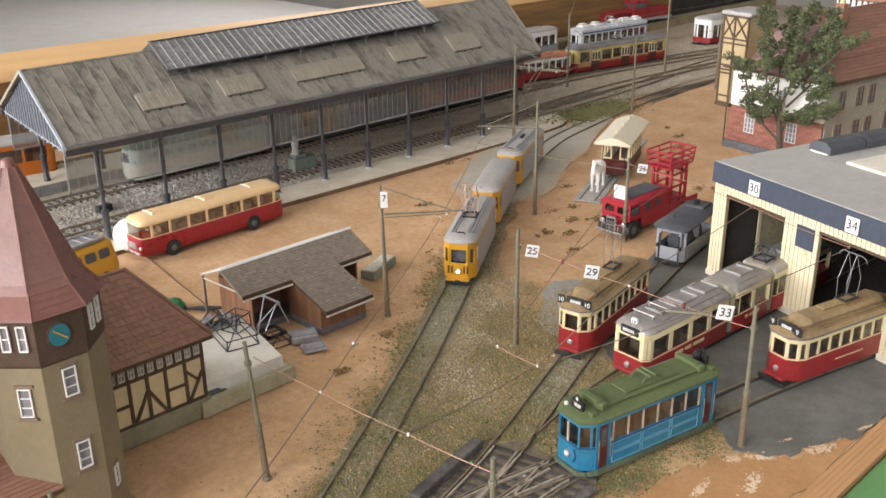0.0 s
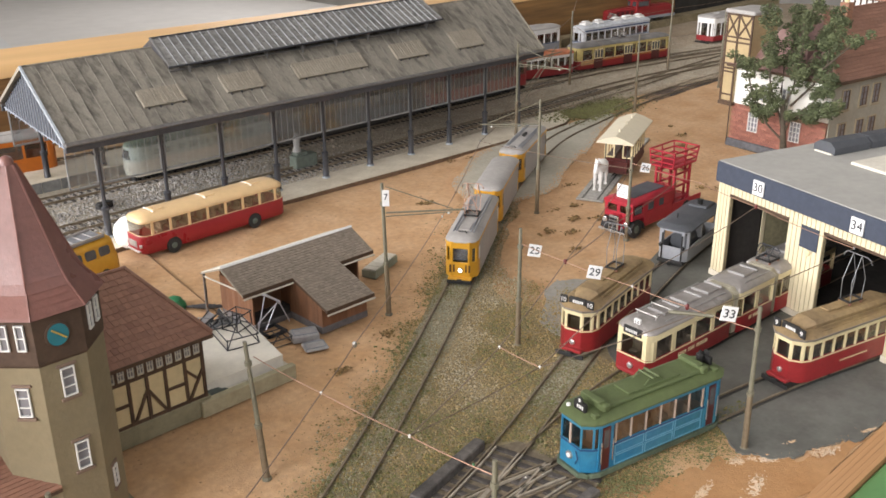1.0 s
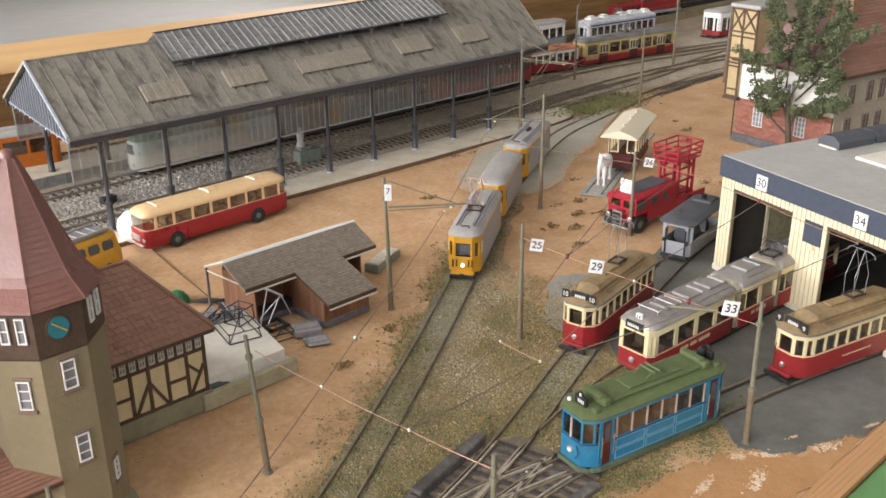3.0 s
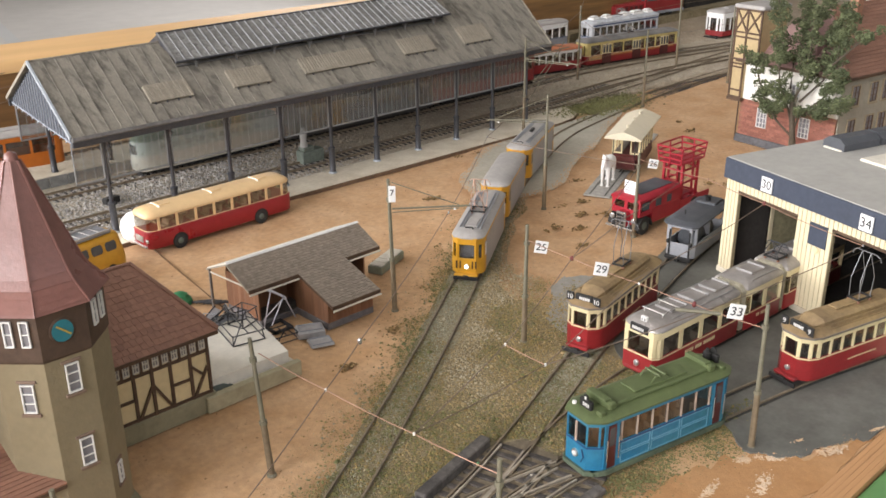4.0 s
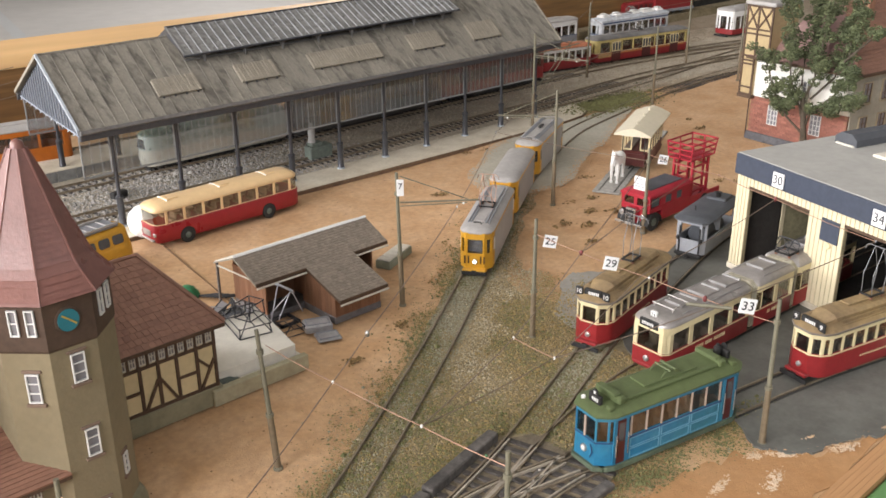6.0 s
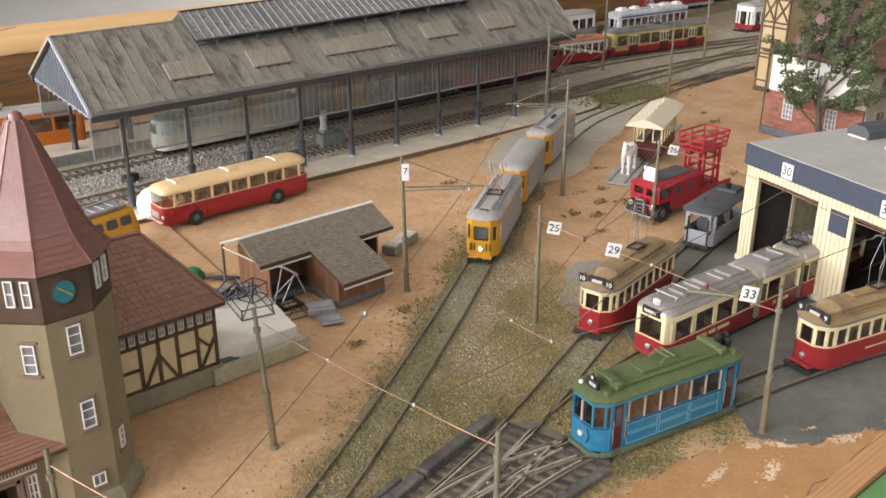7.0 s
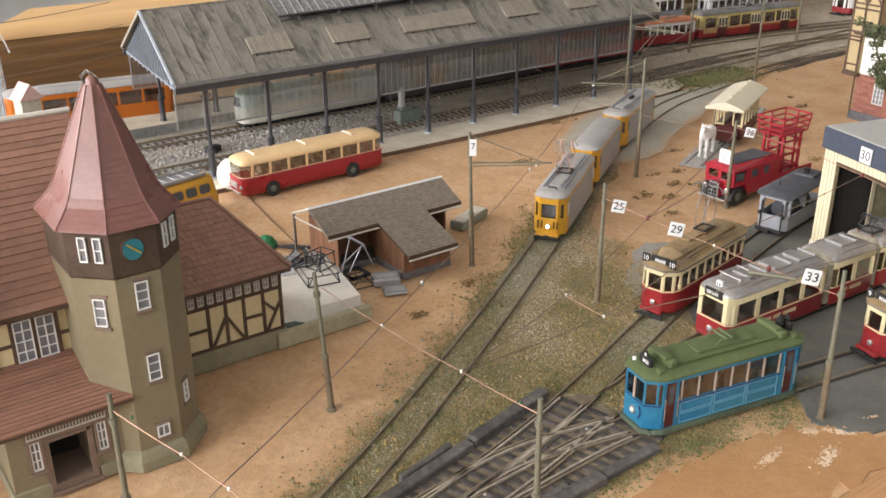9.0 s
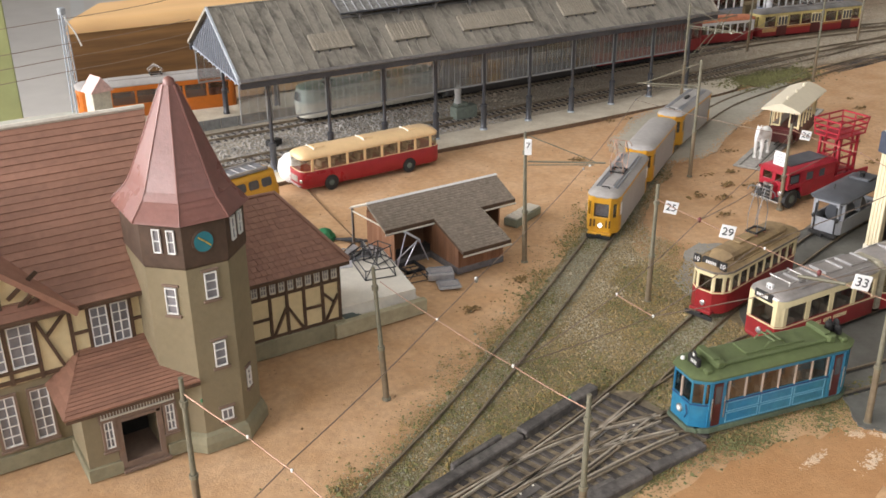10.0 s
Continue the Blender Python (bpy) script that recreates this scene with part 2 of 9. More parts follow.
WALNUT = mat("dark_grained_wood", (0.27, 0.145, 0.05), 0.55, var=0.35, scale=160, stain=0.35, c2=(0.10, 0.05, 0.018), stretch=(0.06, 1, 1), bump=0.1)
EDGEWOOD = mat("table_edge_wood", (0.52, 0.285, 0.13), 0.6, var=0.12, scale=300, stain=0.2, stretch=(0.05, 1, 1))
GREENCLOTH = mat("green_cover", (0.12, 0.27, 0.10), 0.6, var=0.06, scale=60, stain=0.1)
LINO = mat("grey_floor", (0.565, 0.54, 0.50), 0.7, var=0.05, scale=8, stain=0.08, bump=0)
WALLPAINT = mat("wall_paint", (0.26, 0.25, 0.23), 0.9, var=0.03, scale=6, stain=0.05, bump=0)
CEIL = mat("ceiling_paint", (0.56, 0.56, 0.54), 0.9, var=0.02, scale=6, stain=0.03, bump=0)
ORANGE = mat("orange_tram", (0.55, 0.15, 0.012), 0.4, var=0.08, scale=200)
GREENTUB = mat("green_tarp", (0.03, 0.20, 0.08), 0.6, var=0.2, scale=300)
SEAT = mat("seat_wood", (0.21, 0.17, 0.14), 0.6, var=0.15)
# Paler copy of the roof tile for faces turned to the light.
LITPINK = mat("lit_pink_tile", (0.30, 0.18, 0.16), 0.7, var=0.12, scale=300, stain=0.2)
BAYINFILL = mat("ochre_infill", (0.42, 0.32, 0.17), 0.85, var=0.08, scale=300, stain=0.15)
LAMP = glow_mat("lit_headlamp", (1.0, 0.93, 0.78), 6.0)

U = 0.00106


# ---------------------------------------------------------------- mesh helpers
def rot2(p, a):
    c, s = math.cos(a), math.sin(a)
    return (p[0] * c - p[1] * s, p[0] * s + p[1] * c)


def offset(poly, d):
    """A convex anticlockwise outline moved inwards by d."""
    n, out = len(poly), []
    for i in range(n):
        p0, p1, p2 = Vector(poly[i - 1]), Vector(poly[i]), Vector(poly[(i + 1) % n])
        e1, e2 = (p1 - p0).normalized(), (p2 - p1).normalized()
        n1, n2 = Vector((-e1.y, e1.x)), Vector((-e2.y, e2.x))
        m = n1 + n2
        m = m / max(m.dot(m) / 2, 0.35)
        out.append((p1.x + m.x * d, p1.y + m.y * d))
    return out


class Geo:
    def __init__(self):
        self.v, self.f = [], []

    def add(self, vs, fs):
        k = len(self.v)
        self.v += [tuple(p) for p in vs]
        self.f += [tuple(i + k for i in f) for f in fs]
        return self

    def box(self, x0, y0, z0, x1, y1, z1, c=0.0):
        if c <= 0:
            return self.add([(x, y, z) for z in (z0, z1) for y in (y0, y1) for x in (x0, x1)],
                            [(0, 2, 3, 1), (4, 5, 7, 6), (0, 1, 5, 4), (2, 6, 7, 3), (0, 4, 6, 2), (1, 3, 7, 5)])
        rings = []
        for z, d in ((z0, c), (z0 + c, 0), (z1 - c, 0), (z1, c)):
            rings.append([(x, y, z) for x, y in ((x0 + d + c, y0 + d), (x1 - d - c, y0 + d), (x1 - d, y0 + d + c), (x1 - d, y1 - d - c),
                                                 (x1 - d - c, y1 - d), (x0 + d + c, y1 - d), (x0 + d, y1 - d - c), (x0 + d, y0 + d + c))])
        return self.loft(rings)

    def loft(self, rings, closed=True, caps=True):
        n, vs, fs = len(rings[0]), [], []
        for r in rings:
            vs += r
        for k in range(len(rings) - 1):
            for i in range(n if closed else n - 1):
                j = (i + 1) % n
                fs.append((k * n + i, k * n + j, k * n + n + j, k * n + n + i))
        if caps:
            fs.append(tuple(range(n))[::-1])
            fs.append(tuple((len(rings) - 1) * n + i for i in range(n)))
        return self.add(vs, fs)

    def prism(self, poly, z0, z1):
        return self.loft([[(x, y, z0) for x, y in poly], [(x, y, z1) for x, y in poly]])

    def ext(self, prof, axis, a, b):
        """A profile (two coordinates) drawn out along an axis from a to b."""
        if axis == "x":
            return self.loft([[(a, p, q) for p, q in prof], [(b, p, q) for p, q in prof]])
        return self.loft([[(p, a, q) for p, q in prof], [(p, b, q) for p, q in prof]])

    def ring(self, poly, z0, z1, th):
        inn = offset(poly, th)
        n = len(poly)
        vs = [(x, y, z) for z in (z0, z1) for x, y in poly] + [(x, y, z) for z in (z0, z1) for x, y in inn]
        fs = []
        for i in range(n):
            j = (i + 1) % n
            fs += [(i, j, n + j, n + i), (2 * n + j, 2 * n + i, 3 * n + i, 3 * n + j), (n + i, n + j, 3 * n + j, 3 * n + i), (j, i, 2 * n + i, 2 * n + j)]
        return self.add(vs, fs)

    def slab(self, p, q, z0, z1, th, out=0.0):
        """An upright board from p to q in plan, standing out to the right of p-q by out, th thick."""
        d = (Vector(q) - Vector(p)).normalized()
        nx, ny = d.y, -d.x
        a = [(p[0] + nx * out, p[1] + ny * out), (q[0] + nx * out, q[1] + ny * out),
             (q[0] + nx * (out - th), q[1] + ny * (out - th)), (p[0] + nx * (out - th), p[1] + ny * (out - th))]
        return self.prism(a, z0, z1)

    def tube(self, pts, r, n=6, r2=None):
        pts = [Vector(p) for p in pts]
        rings = []
        for i, p in enumerate(pts):
            d = (pts[min(i + 1, len(pts) - 1)] - pts[max(i - 1, 0)]).normalized()
            up = Vector((0, 0, 1)) if abs(d.z) < 0.9 else Vector((1, 0, 0))
            s = d.cross(up).normalized()
            t = s.cross(d)
            rr = r if r2 is None else r + (r2 - r) * i / (len(pts) - 1)
            rings.append([tuple(p + (s * math.cos(a) + t * math.sin(a)) * rr) for a in (2 * math.pi * k / n for k in range(n))])
        return self.loft(rings)

    def lathe(self, prof, n=16, at=(0, 0, 0), axis="z", phase=0.0):
        rings = []
        for r, h in prof:
            ring = []
            for k in range(n):
                a = 2 * math.pi * k / n + phase
                u, w = r * math.cos(a), r * math.sin(a)
                p = {"z": (u, w, h), "y": (u, h, w), "x": (h, u, w)}[axis]
                ring.append((at[0] + p[0], at[1] + p[1], at[2] + p[2]))
            rings.append(ring)
        return self.loft(rings)

    def turn(self, m):
        self.v = [tuple(m @ Vector(p)) for p in self.v]
        return self

    def join(self, g):
        return self.add(g.v, g.f)


def mesh_of(name, geo, material, smooth=0.0):
    me = bpy.data.meshes.new(name)
    me.from_pydata([(x * U, y * U, z * U) for x, y, z in geo.v], [], geo.f)
    if len(geo.f) < 20000:
        bm = bmesh.new()
        bm.from_mesh(me)
        bmesh.ops.recalc_face_normals(bm, faces=bm.faces)
        bm.to_mesh(me)
        bm.free()
    me.materials.append(material)
    if smooth:
        me.polygons.foreach_set("use_smooth", [True] * len(me.polygons))
        me.set_sharp_from_angle(angle=radians(smooth))
    me.update()
    return me


def part(name, geo, material, parent=None, label="", smooth=0.0, at=(0, 0, 0), rz=0.0, ry=0.0, rx=0.0):
    me = geo if isinstance(geo, bpy.types.Mesh) else mesh_of(name, geo, material, smooth)
    ob = new(name, me)
    ob.matrix_basis = pose(at[0] * U, at[1] * U, at[2] * U, rx, ry, rz)
    if parent:
        ob.parent = parent
    if label:
        ob["label"] = label
    return ob


def thing(name, label, category, at=(0, 0, 0), rz=0.0, group="", kind=""):
    ob = new(name)
    ob.empty_display_size = 0.01
    ob.matrix_basis = pose(at[0] * U, at[1] * U, at[2] * U, 0, 0, rz)
    return tagged(ob, label, category, group, kind)


def lone(name, geo, material, label, category="", at=(0, 0, 0), rz=0.0, smooth=0.0, group="", kind=""):
    return tagged(part(name, geo, material, None, "", smooth, at, rz), label, category, group, kind)


def words(text, size, material, parent, at, rx=90, rz=0.0, name="lettering"):
    cu = bpy.data.curves.new(name, "FONT")
    cu.body, cu.size, cu.align_x, cu.align_y, cu.extrude = text, size * U, "CENTER", "CENTER", 0.12 * U
    ob = new("text_source", cu)
    me = bpy.data.meshes.new_from_object(ob.evaluated_get(bpy.context.evaluated_depsgraph_get()))
    bpy.data.objects.remove(ob)
    me.materials.clear()
    me.materials.append(material)
    o = new(name, me)
    o.parent = parent
    o.matrix_basis = pose(at[0] * U, at[1] * U, at[2] * U, rx, 0, rz)
    return o


def spline(pts, n=12):
    """A smooth line through points in plan."""
    P = [Vector(p) for p in pts]
    P = [2 * P[0] - P[1]] + P + [2 * P[-1] - P[-2]]
    out = []
    for i in range(1, len(P) - 2):
        for k in range(n):
            t = k / n
            a, b, c, d = P[i - 1:i + 3]
            out.append(0.5 * ((2 * b) + (c - a) * t + (2 * a - 5 * b + 4 * c - d) * t * t + (3 * b - a - 3 * c + d) * t ** 3))
    return out + [P[-2]]


def along(line, step, start=0.0):
    """Points and headings at even steps on a line."""
    out, want, done = [], start, 0.0
    for a, b in zip(line, line[1:]):
        l = (b - a).length
        while want <= done + l and l > 0:
            p = a + (b - a) * ((want - done) / l)
            out.append((p, math.atan2(b.y - a.y, b.x - a.x)))
            want += step
        done += l
    return out


def side(line, d):
    out = []
    for i, p in enumerate(line):
        t = (line[min(i + 1, len(line) - 1)] - line[max(i - 1, 0)]).normalized()
        out.append(Vector((p.x - t.y * d, p.y + t.x * d)))
    return out


def ribbon(line, prof, geo=None):
    """A profile (sideways, z) swept along a line in plan."""
    geo = geo or Geo()
    rings = []
    for i, p in enumerate(line):
        t = (line[min(i + 1, len(line) - 1)] - line[max(i - 1, 0)]).normalized()
        rings.append([(p.x - t.y * s, p.y + t.x * s, z) for s, z in prof])
    return geo.loft(rings)


rng = np.random.default_rng(7)


def specks(pts, size, squash=0.7, spread=0.4):
    """Many small irregular stones or flock grains at (x, y, z)."""
    P = np.asarray(pts, float)
    n = len(P)
    base = np.array([(1, 0, 0), (-1, 0, 0), (0, 1, 0), (0, -1, 0), (0, 0, 1), (0, 0, -0.6)], float)
    V = base[None] * (size * np.exp(rng.normal(0, spread, (n, 1, 1)))) * rng.uniform(0.6, 1.3, (n, 6, 1))
    a = rng.uniform(0, 6.28, n)
    c, s = np.cos(a)[:, None], np.sin(a)[:, None]
    V = np.stack([V[..., 0] * c - V[..., 1] * s, V[..., 0] * s + V[..., 1] * c, V[..., 2] * squash], -1)
    V += rng.normal(0, size * 0.12, V.shape) + P[:, None]
    tri = np.array([(0, 2, 4), (2, 1, 4), (1, 3, 4), (3, 0, 4), (2, 0, 5), (1, 2, 5), (3, 1, 5), (0, 3, 5)])
    F = (tri[None] + 6 * np.arange(n)[:, None, None]).reshape(-1, 3)
    g = Geo()
    g.v, g.f = V.reshape(-1, 3).tolist(), F.tolist()
    return g


def seg_dist(X, Y, line):
    """Distance and signed side of plan points from a line."""
    best, sgn = np.full(X.shape, 1e9), np.zeros(X.shape)
    for a, b in zip(line, line[1:]):
        ex, ey = b.x - a.x, b.y - a.y
        l2 = ex * ex + ey * ey + 1e-9
        t = np.clip(((X - a.x) * ex + (Y - a.y) * ey) / l2, 0, 1)
        dx, dy = X - a.x - t * ex, Y - a.y - t * ey
        d = np.hypot(dx, dy)
        m = d < best
        best[m] = d[m]
        sgn[m] = np.sign(ex * dy - ey * dx)[m]
    return best, sgn


# ---------------------------------------------------------------- room and table
def room():
    g = Geo().box(-3100, -2200, -745, 4200, 9100, -735)
    lone("floor", g, LINO, "grey linoleum floor of the exhibition room", "floor", kind="structure")
    g = Geo()
    for x in (1095, 1490, 1887):
        g.add([(x - 788, 3000, -734.5), (x - 711, 3000, -734.5), (x + 617, 8900, -734.5), (x + 540, 8900, -734.5)], [(0, 1, 2, 3)])
    lone("floor_stripe", g, CEIL, "pale stripes on the grey floor", "floor", kind="structure")
    for nm, b in (("wall_north", (-3100, 9000, -735, 4200, 9100, 1900)),):
        lone(nm, Geo().box(*b), WALLPAINT, "plain pale painted room wall", "wall", kind="structure")
    # the other walls have openings, east and south for the added lamps
    g = Geo()
    for b in ((4100, -2200, -735, 4200, 4000, 1900), (4100, 6900, -735, 4200, 9000, 1900), (4100, 4000, -735, 4200, 6900, 380)):
        g.box(*b)
    lone("wall_east", g, WALLPAINT, "pale unseen room wall with an opening for an added lamp", "wall", kind="structure")
    g = Geo()
    for b in ((-3100, -2000, -735, -3000, -1400, 1900), (-3100, 1100, -735, -3000, 1500, 1900), (-3100, 4000, -735, -3000, 9000, 1900), (-3100, -1400, -735, -3000, 1100, 370), (-3100, -1400, 1790, -3000, 1100, 1900), (-3100, 1500, -735, -3000, 4000, 370), (-3100, 1500, 1790, -3000, 4000, 1900)):
        g.box(*b)
    lone("wall_west", g, WALLPAINT, "pale room wall with two wide windows", "wall", kind="structure")
    g = Geo()
    for b in ((-3000, -2000, -735, 4100, -1900, 650), (-3000, -2000, 650, -1850, -1900, 1900), (-550, -2000, 650, 350, -1900, 1900), (1650, -2000, 650, 4100, -1900, 1900), (-1850, -2000, 1550, -550, -1900, 1900), (350, -2000, 1550, 1650, -1900, 1900)):
        g.box(*b)
    lone("wall_south", g, WALLPAINT, "pale unseen room wall with openings for two added fill lamps", "wall", kind="structure")
    lone("ceiling", Geo().box(-3100, -2000, 1900, 4200, 9100, 1960), CEIL, "plain white room ceiling", "ceiling", kind="structure")


room()

MAIN = spline([(-330, -145), (-240, -88), (-149.5, -38.5), (-76.5, 5.5), (-27, 36.6), (24, 70), (80, 107.2), (143, 149.5), (201, 184), (258, 213),
               (330, 243), (400, 258), (480, 272), (565, 281), (660, 285), (800, 283), (1000, 270)], 10)
DEP1 = spline([(-330, -122), (-260, -106), (-180, -89), (-120, -75.5), (-72, -61.5), (9.5, -32.5), (47, -22), (85, -14), (148, 2), (200, 12), (300, 25)], 10)
BLUE_T = spline([(-330, -118), (-260, -105), (-190, -97), (-130, -93), (-80, -91.5), (-45, -97), (8, -107.5), (59, -117), (110, -130), (210, -158)], 10)
DEP2 = spline([(-330, -126), (-260, -111), (-180, -98), (-125, -88.5), (-75, -76), (-30, -67), (11, -63), (60, -66), (113, -68.5), (170, -72), (260, -80)], 10)
XTRA = spline([(-330, -112), (-260, -98), (-180, -86), (-125, -80), (-85, -86), (-50, -95)], 10)
HALL_A = [Vector((-420 + 40 * k, 331)) for k in range(20)] + spline([(380, 331), (460, 335), (560, 338), (680, 330), (900, 300)], 6)
HALL_B = [Vector((-420 + 40 * k, 400)) for k in range(20)] + spline([(380, 400), (480, 401), (600, 394), (760, 368), (1000, 320)], 6)
BACK_1 = spline([(-420, 500), (0, 496), (300, 470), (560, 427), (740, 392), (1000, 340)], 8)
BACK_2 = spline([(300, 330), (420, 318), (560, 322), (700, 335), (1000, 350)], 8)


def patch(name, outline, material, z, label, category, wob=2.0, kind="structure"):
    """A thin sheet with an uneven edge, laid on the ground."""
    line = spline(outline + outline[:1], 10)[:-1]
    g = Geo()
    pts = []
    for p in line:
        k = noise.noise((p.x * 0.11, p.y * 0.11, 3.1)) * wob * 2 + noise.noise((p.x * 0.5, p.y * 0.5, 1.0)) * wob
        pts.append((p.x + k, p.y + k * 0.7))
    g.prism(pts, -0.5, z)
    return lone(name, g, material, label, category, kind=kind)


def ground():
    # one undulating sheet of sand, fine where it is seen near
    xs = np.concatenate([np.linspace(-700, -330, 12), np.linspace(-320, 700, 256), np.linspace(720, 1300, 24)])
    ys = np.concatenate([np.linspace(-167.5, 480, 163), np.linspace(490, 556, 8)])
    X, Y = np.meshgrid(xs, ys)
    Z = np.zeros(X.shape)
    for i in range(X.shape[0]):
        for j in range(X.shape[1]):
            x, y = X[i, j], Y[i, j]
            Z[i, j] = 0.9 * noise.noise((x * 0.018, y * 0.018, 0)) + 0.5 * noise.noise((x * 0.07, y * 0.07, 5)) - 0.75
    nx, ny = len(xs), len(ys)
    V = np.stack([X, Y, np.minimum(Z, -0.25)], -1).reshape(-1, 3)
    idx = np.arange(nx * ny).reshape(ny, nx)
    F = np.stack([idx[:-1, :-1], idx[:-1, 1:], idx[1:, 1:], idx[1:, :-1]], -1).reshape(-1, 4)
    g = Geo()
    g.v, g.f = V.tolist(), F.tolist()
    lone("ground", g, SAND, "ochre sand-coloured ground of the model layout", "ground", smooth=60, kind="structure")
    lone("table_board", Geo().box(-700, -168, -40, 1300, 556, -4), WALNUT, "wooden board carrying the model layout", "table", kind="structure")
    # the near rim of the table: strips of wood, and a green cover below
    g = Geo()
    for k in range(5):
        g.box(-700, -170.2 - 2.2 * k, -8, 1300, -168.05 - 2.2 * k, 0.1 - 0.06 * k, 0.06)
    lone("table_rim", g, EDGEWOOD, "tan ribbed wooden rim along the table edge", "table edge", rz=0, kind="structure")
    prof = [(-179.5, -40), (-179.5, -3), (-181, -1.5), (-190, 0.5), (-230, 0.5), (-240, -4), (-240, -40)]
    lone("table_cover", Geo().ext(prof, "x", -700, 1300), GREENCLOTH, "smooth green cover along the table rim", "cover", smooth=40, kind="structure")


ground()


# ---------------------------------------------------------------- soil, ballast and paving
def beds():
    patch("track_bed", [(-330, -178), (-330, -116), (-246, -73), (-184, -47), (-154, -29), (-108, 0), (-58, 29), (-10, 62), (40, 97), (100, 134), (148, 163),
                        (166, 163), (131, 130), (80, 91), (38, 48), (50, 8), (80, -8), (30, -40), (20, -75), (0, -100), (0, -112), (-40, -106), (-75, -104), (-110, -112), (-220, -140)],
          BED, 0.0, "mossy brown soil around the tracks", "ground", 3.0)
    patch("asphalt_yard", [(-4, -128), (-5, -136), (2, -148), (18, -155), (34, -161), (57, -167.4), (170, -166), (260, -160), (280, 0), (204, 27), (130, 13), (62, 0), (52, -16), (22, -46), (14, -85), (6, -114)],
          ASPHALT, 0.5, "worn dark grey paving before the tram shed", "paving", 1.5)
    patch("grey_road", [(150, 166), (151, 195), (170, 221), (199, 237), (233, 260), (262, 268), (345, 268), (380, 270), (420, 270), (440, 262), (414, 247), (373, 229), (325, 203), (292, 192), (253, 174), (220, 155), (185, 151), (167, 158)],
          WORNGREY, 0.45, "grey paved crossing beside the track", "paving", 2.5)
    patch("hall_ballast", [(-420, 302), (-200, 302), (350, 302), (480, 300), (640, 300), (900, 270), (1000, 290), (1000, 400), (760, 420), (560, 450), (300, 480), (-420, 500)],
          mat("station_bed", (0.42, 0.37, 0.29), 0.95, var=0.2, scale=420, stain=0.4, c2=(0.29, 0.25, 0.19), bump=0.8, bscale=800), 1.0, "grey-brown soil under the station tracks", "ground", 1.0)
    patch("far_ballast", [(470, 294), (560, 291), (640, 285), (750, 277), (1000, 262), (1290, 250), (1290, 540), (700, 545), (480, 545), (380, 500), (380, 440), (400, 330)],
          mat("brown_grey_ballast", (0.36, 0.29, 0.21), 0.95, var=0.2, scale=300, stain=0.35, c2=(0.27, 0.215, 0.15), bump=0.8), 0.75, "brown-grey ballast around the far tracks", "ground", 2.0)
    patch("orange_sand", [(-200, -150), (-150, -124), (-100, -122), (-60, -121), (-20, -127), (-6, -140), (20, -158), (48, -166), (-40, -167), (-130, -167), (-200, -166)],
          SAND2, -0.12, "orange-brown sand along the table edge", "ground", 4.0)
    patch("grey_dust", [(22, -12), (27, 4), (33, 13), (52, 24), (66, 36), (84, 34), (100, 18), (96, 0), (62, -2), (44, -12)],
          mat("grey_dust", (0.33, 0.315, 0.285), 0.95, var=0.1, scale=300, stain=0.35, c2=(0.25, 0.235, 0.20), bump=0.4), 0.3, "pale grey dust beside the shed track", "paving", 2.5)
    patch("back_yard", [(-660, 450), (-660, 552), (-200, 552), (-112, 548), (-60, 520), (-110, 478), (-200, 460)],
          mat("pale_grey_yard", (0.46, 0.455, 0.40), 0.85, var=0.1, scale=300, stain=0.3, c2=(0.38, 0.39, 0.31), bump=0.3), 0.4, "pale grey yard behind the station", "paving", 1.5)
    patch("grass_patch", [(402, 276), (404, 304), (440, 309), (492, 308), (496, 296), (470, 282), (440, 272), (415, 270)], mat("dry_green_grass", (0.20, 0.19, 0.06), 0.95, var=0.35, scale=300, stain=0.4, c2=(0.12, 0.105, 0.04), bump=1.0), 1.0, "patch of dry green grass", "grass", 1.5)


beds()


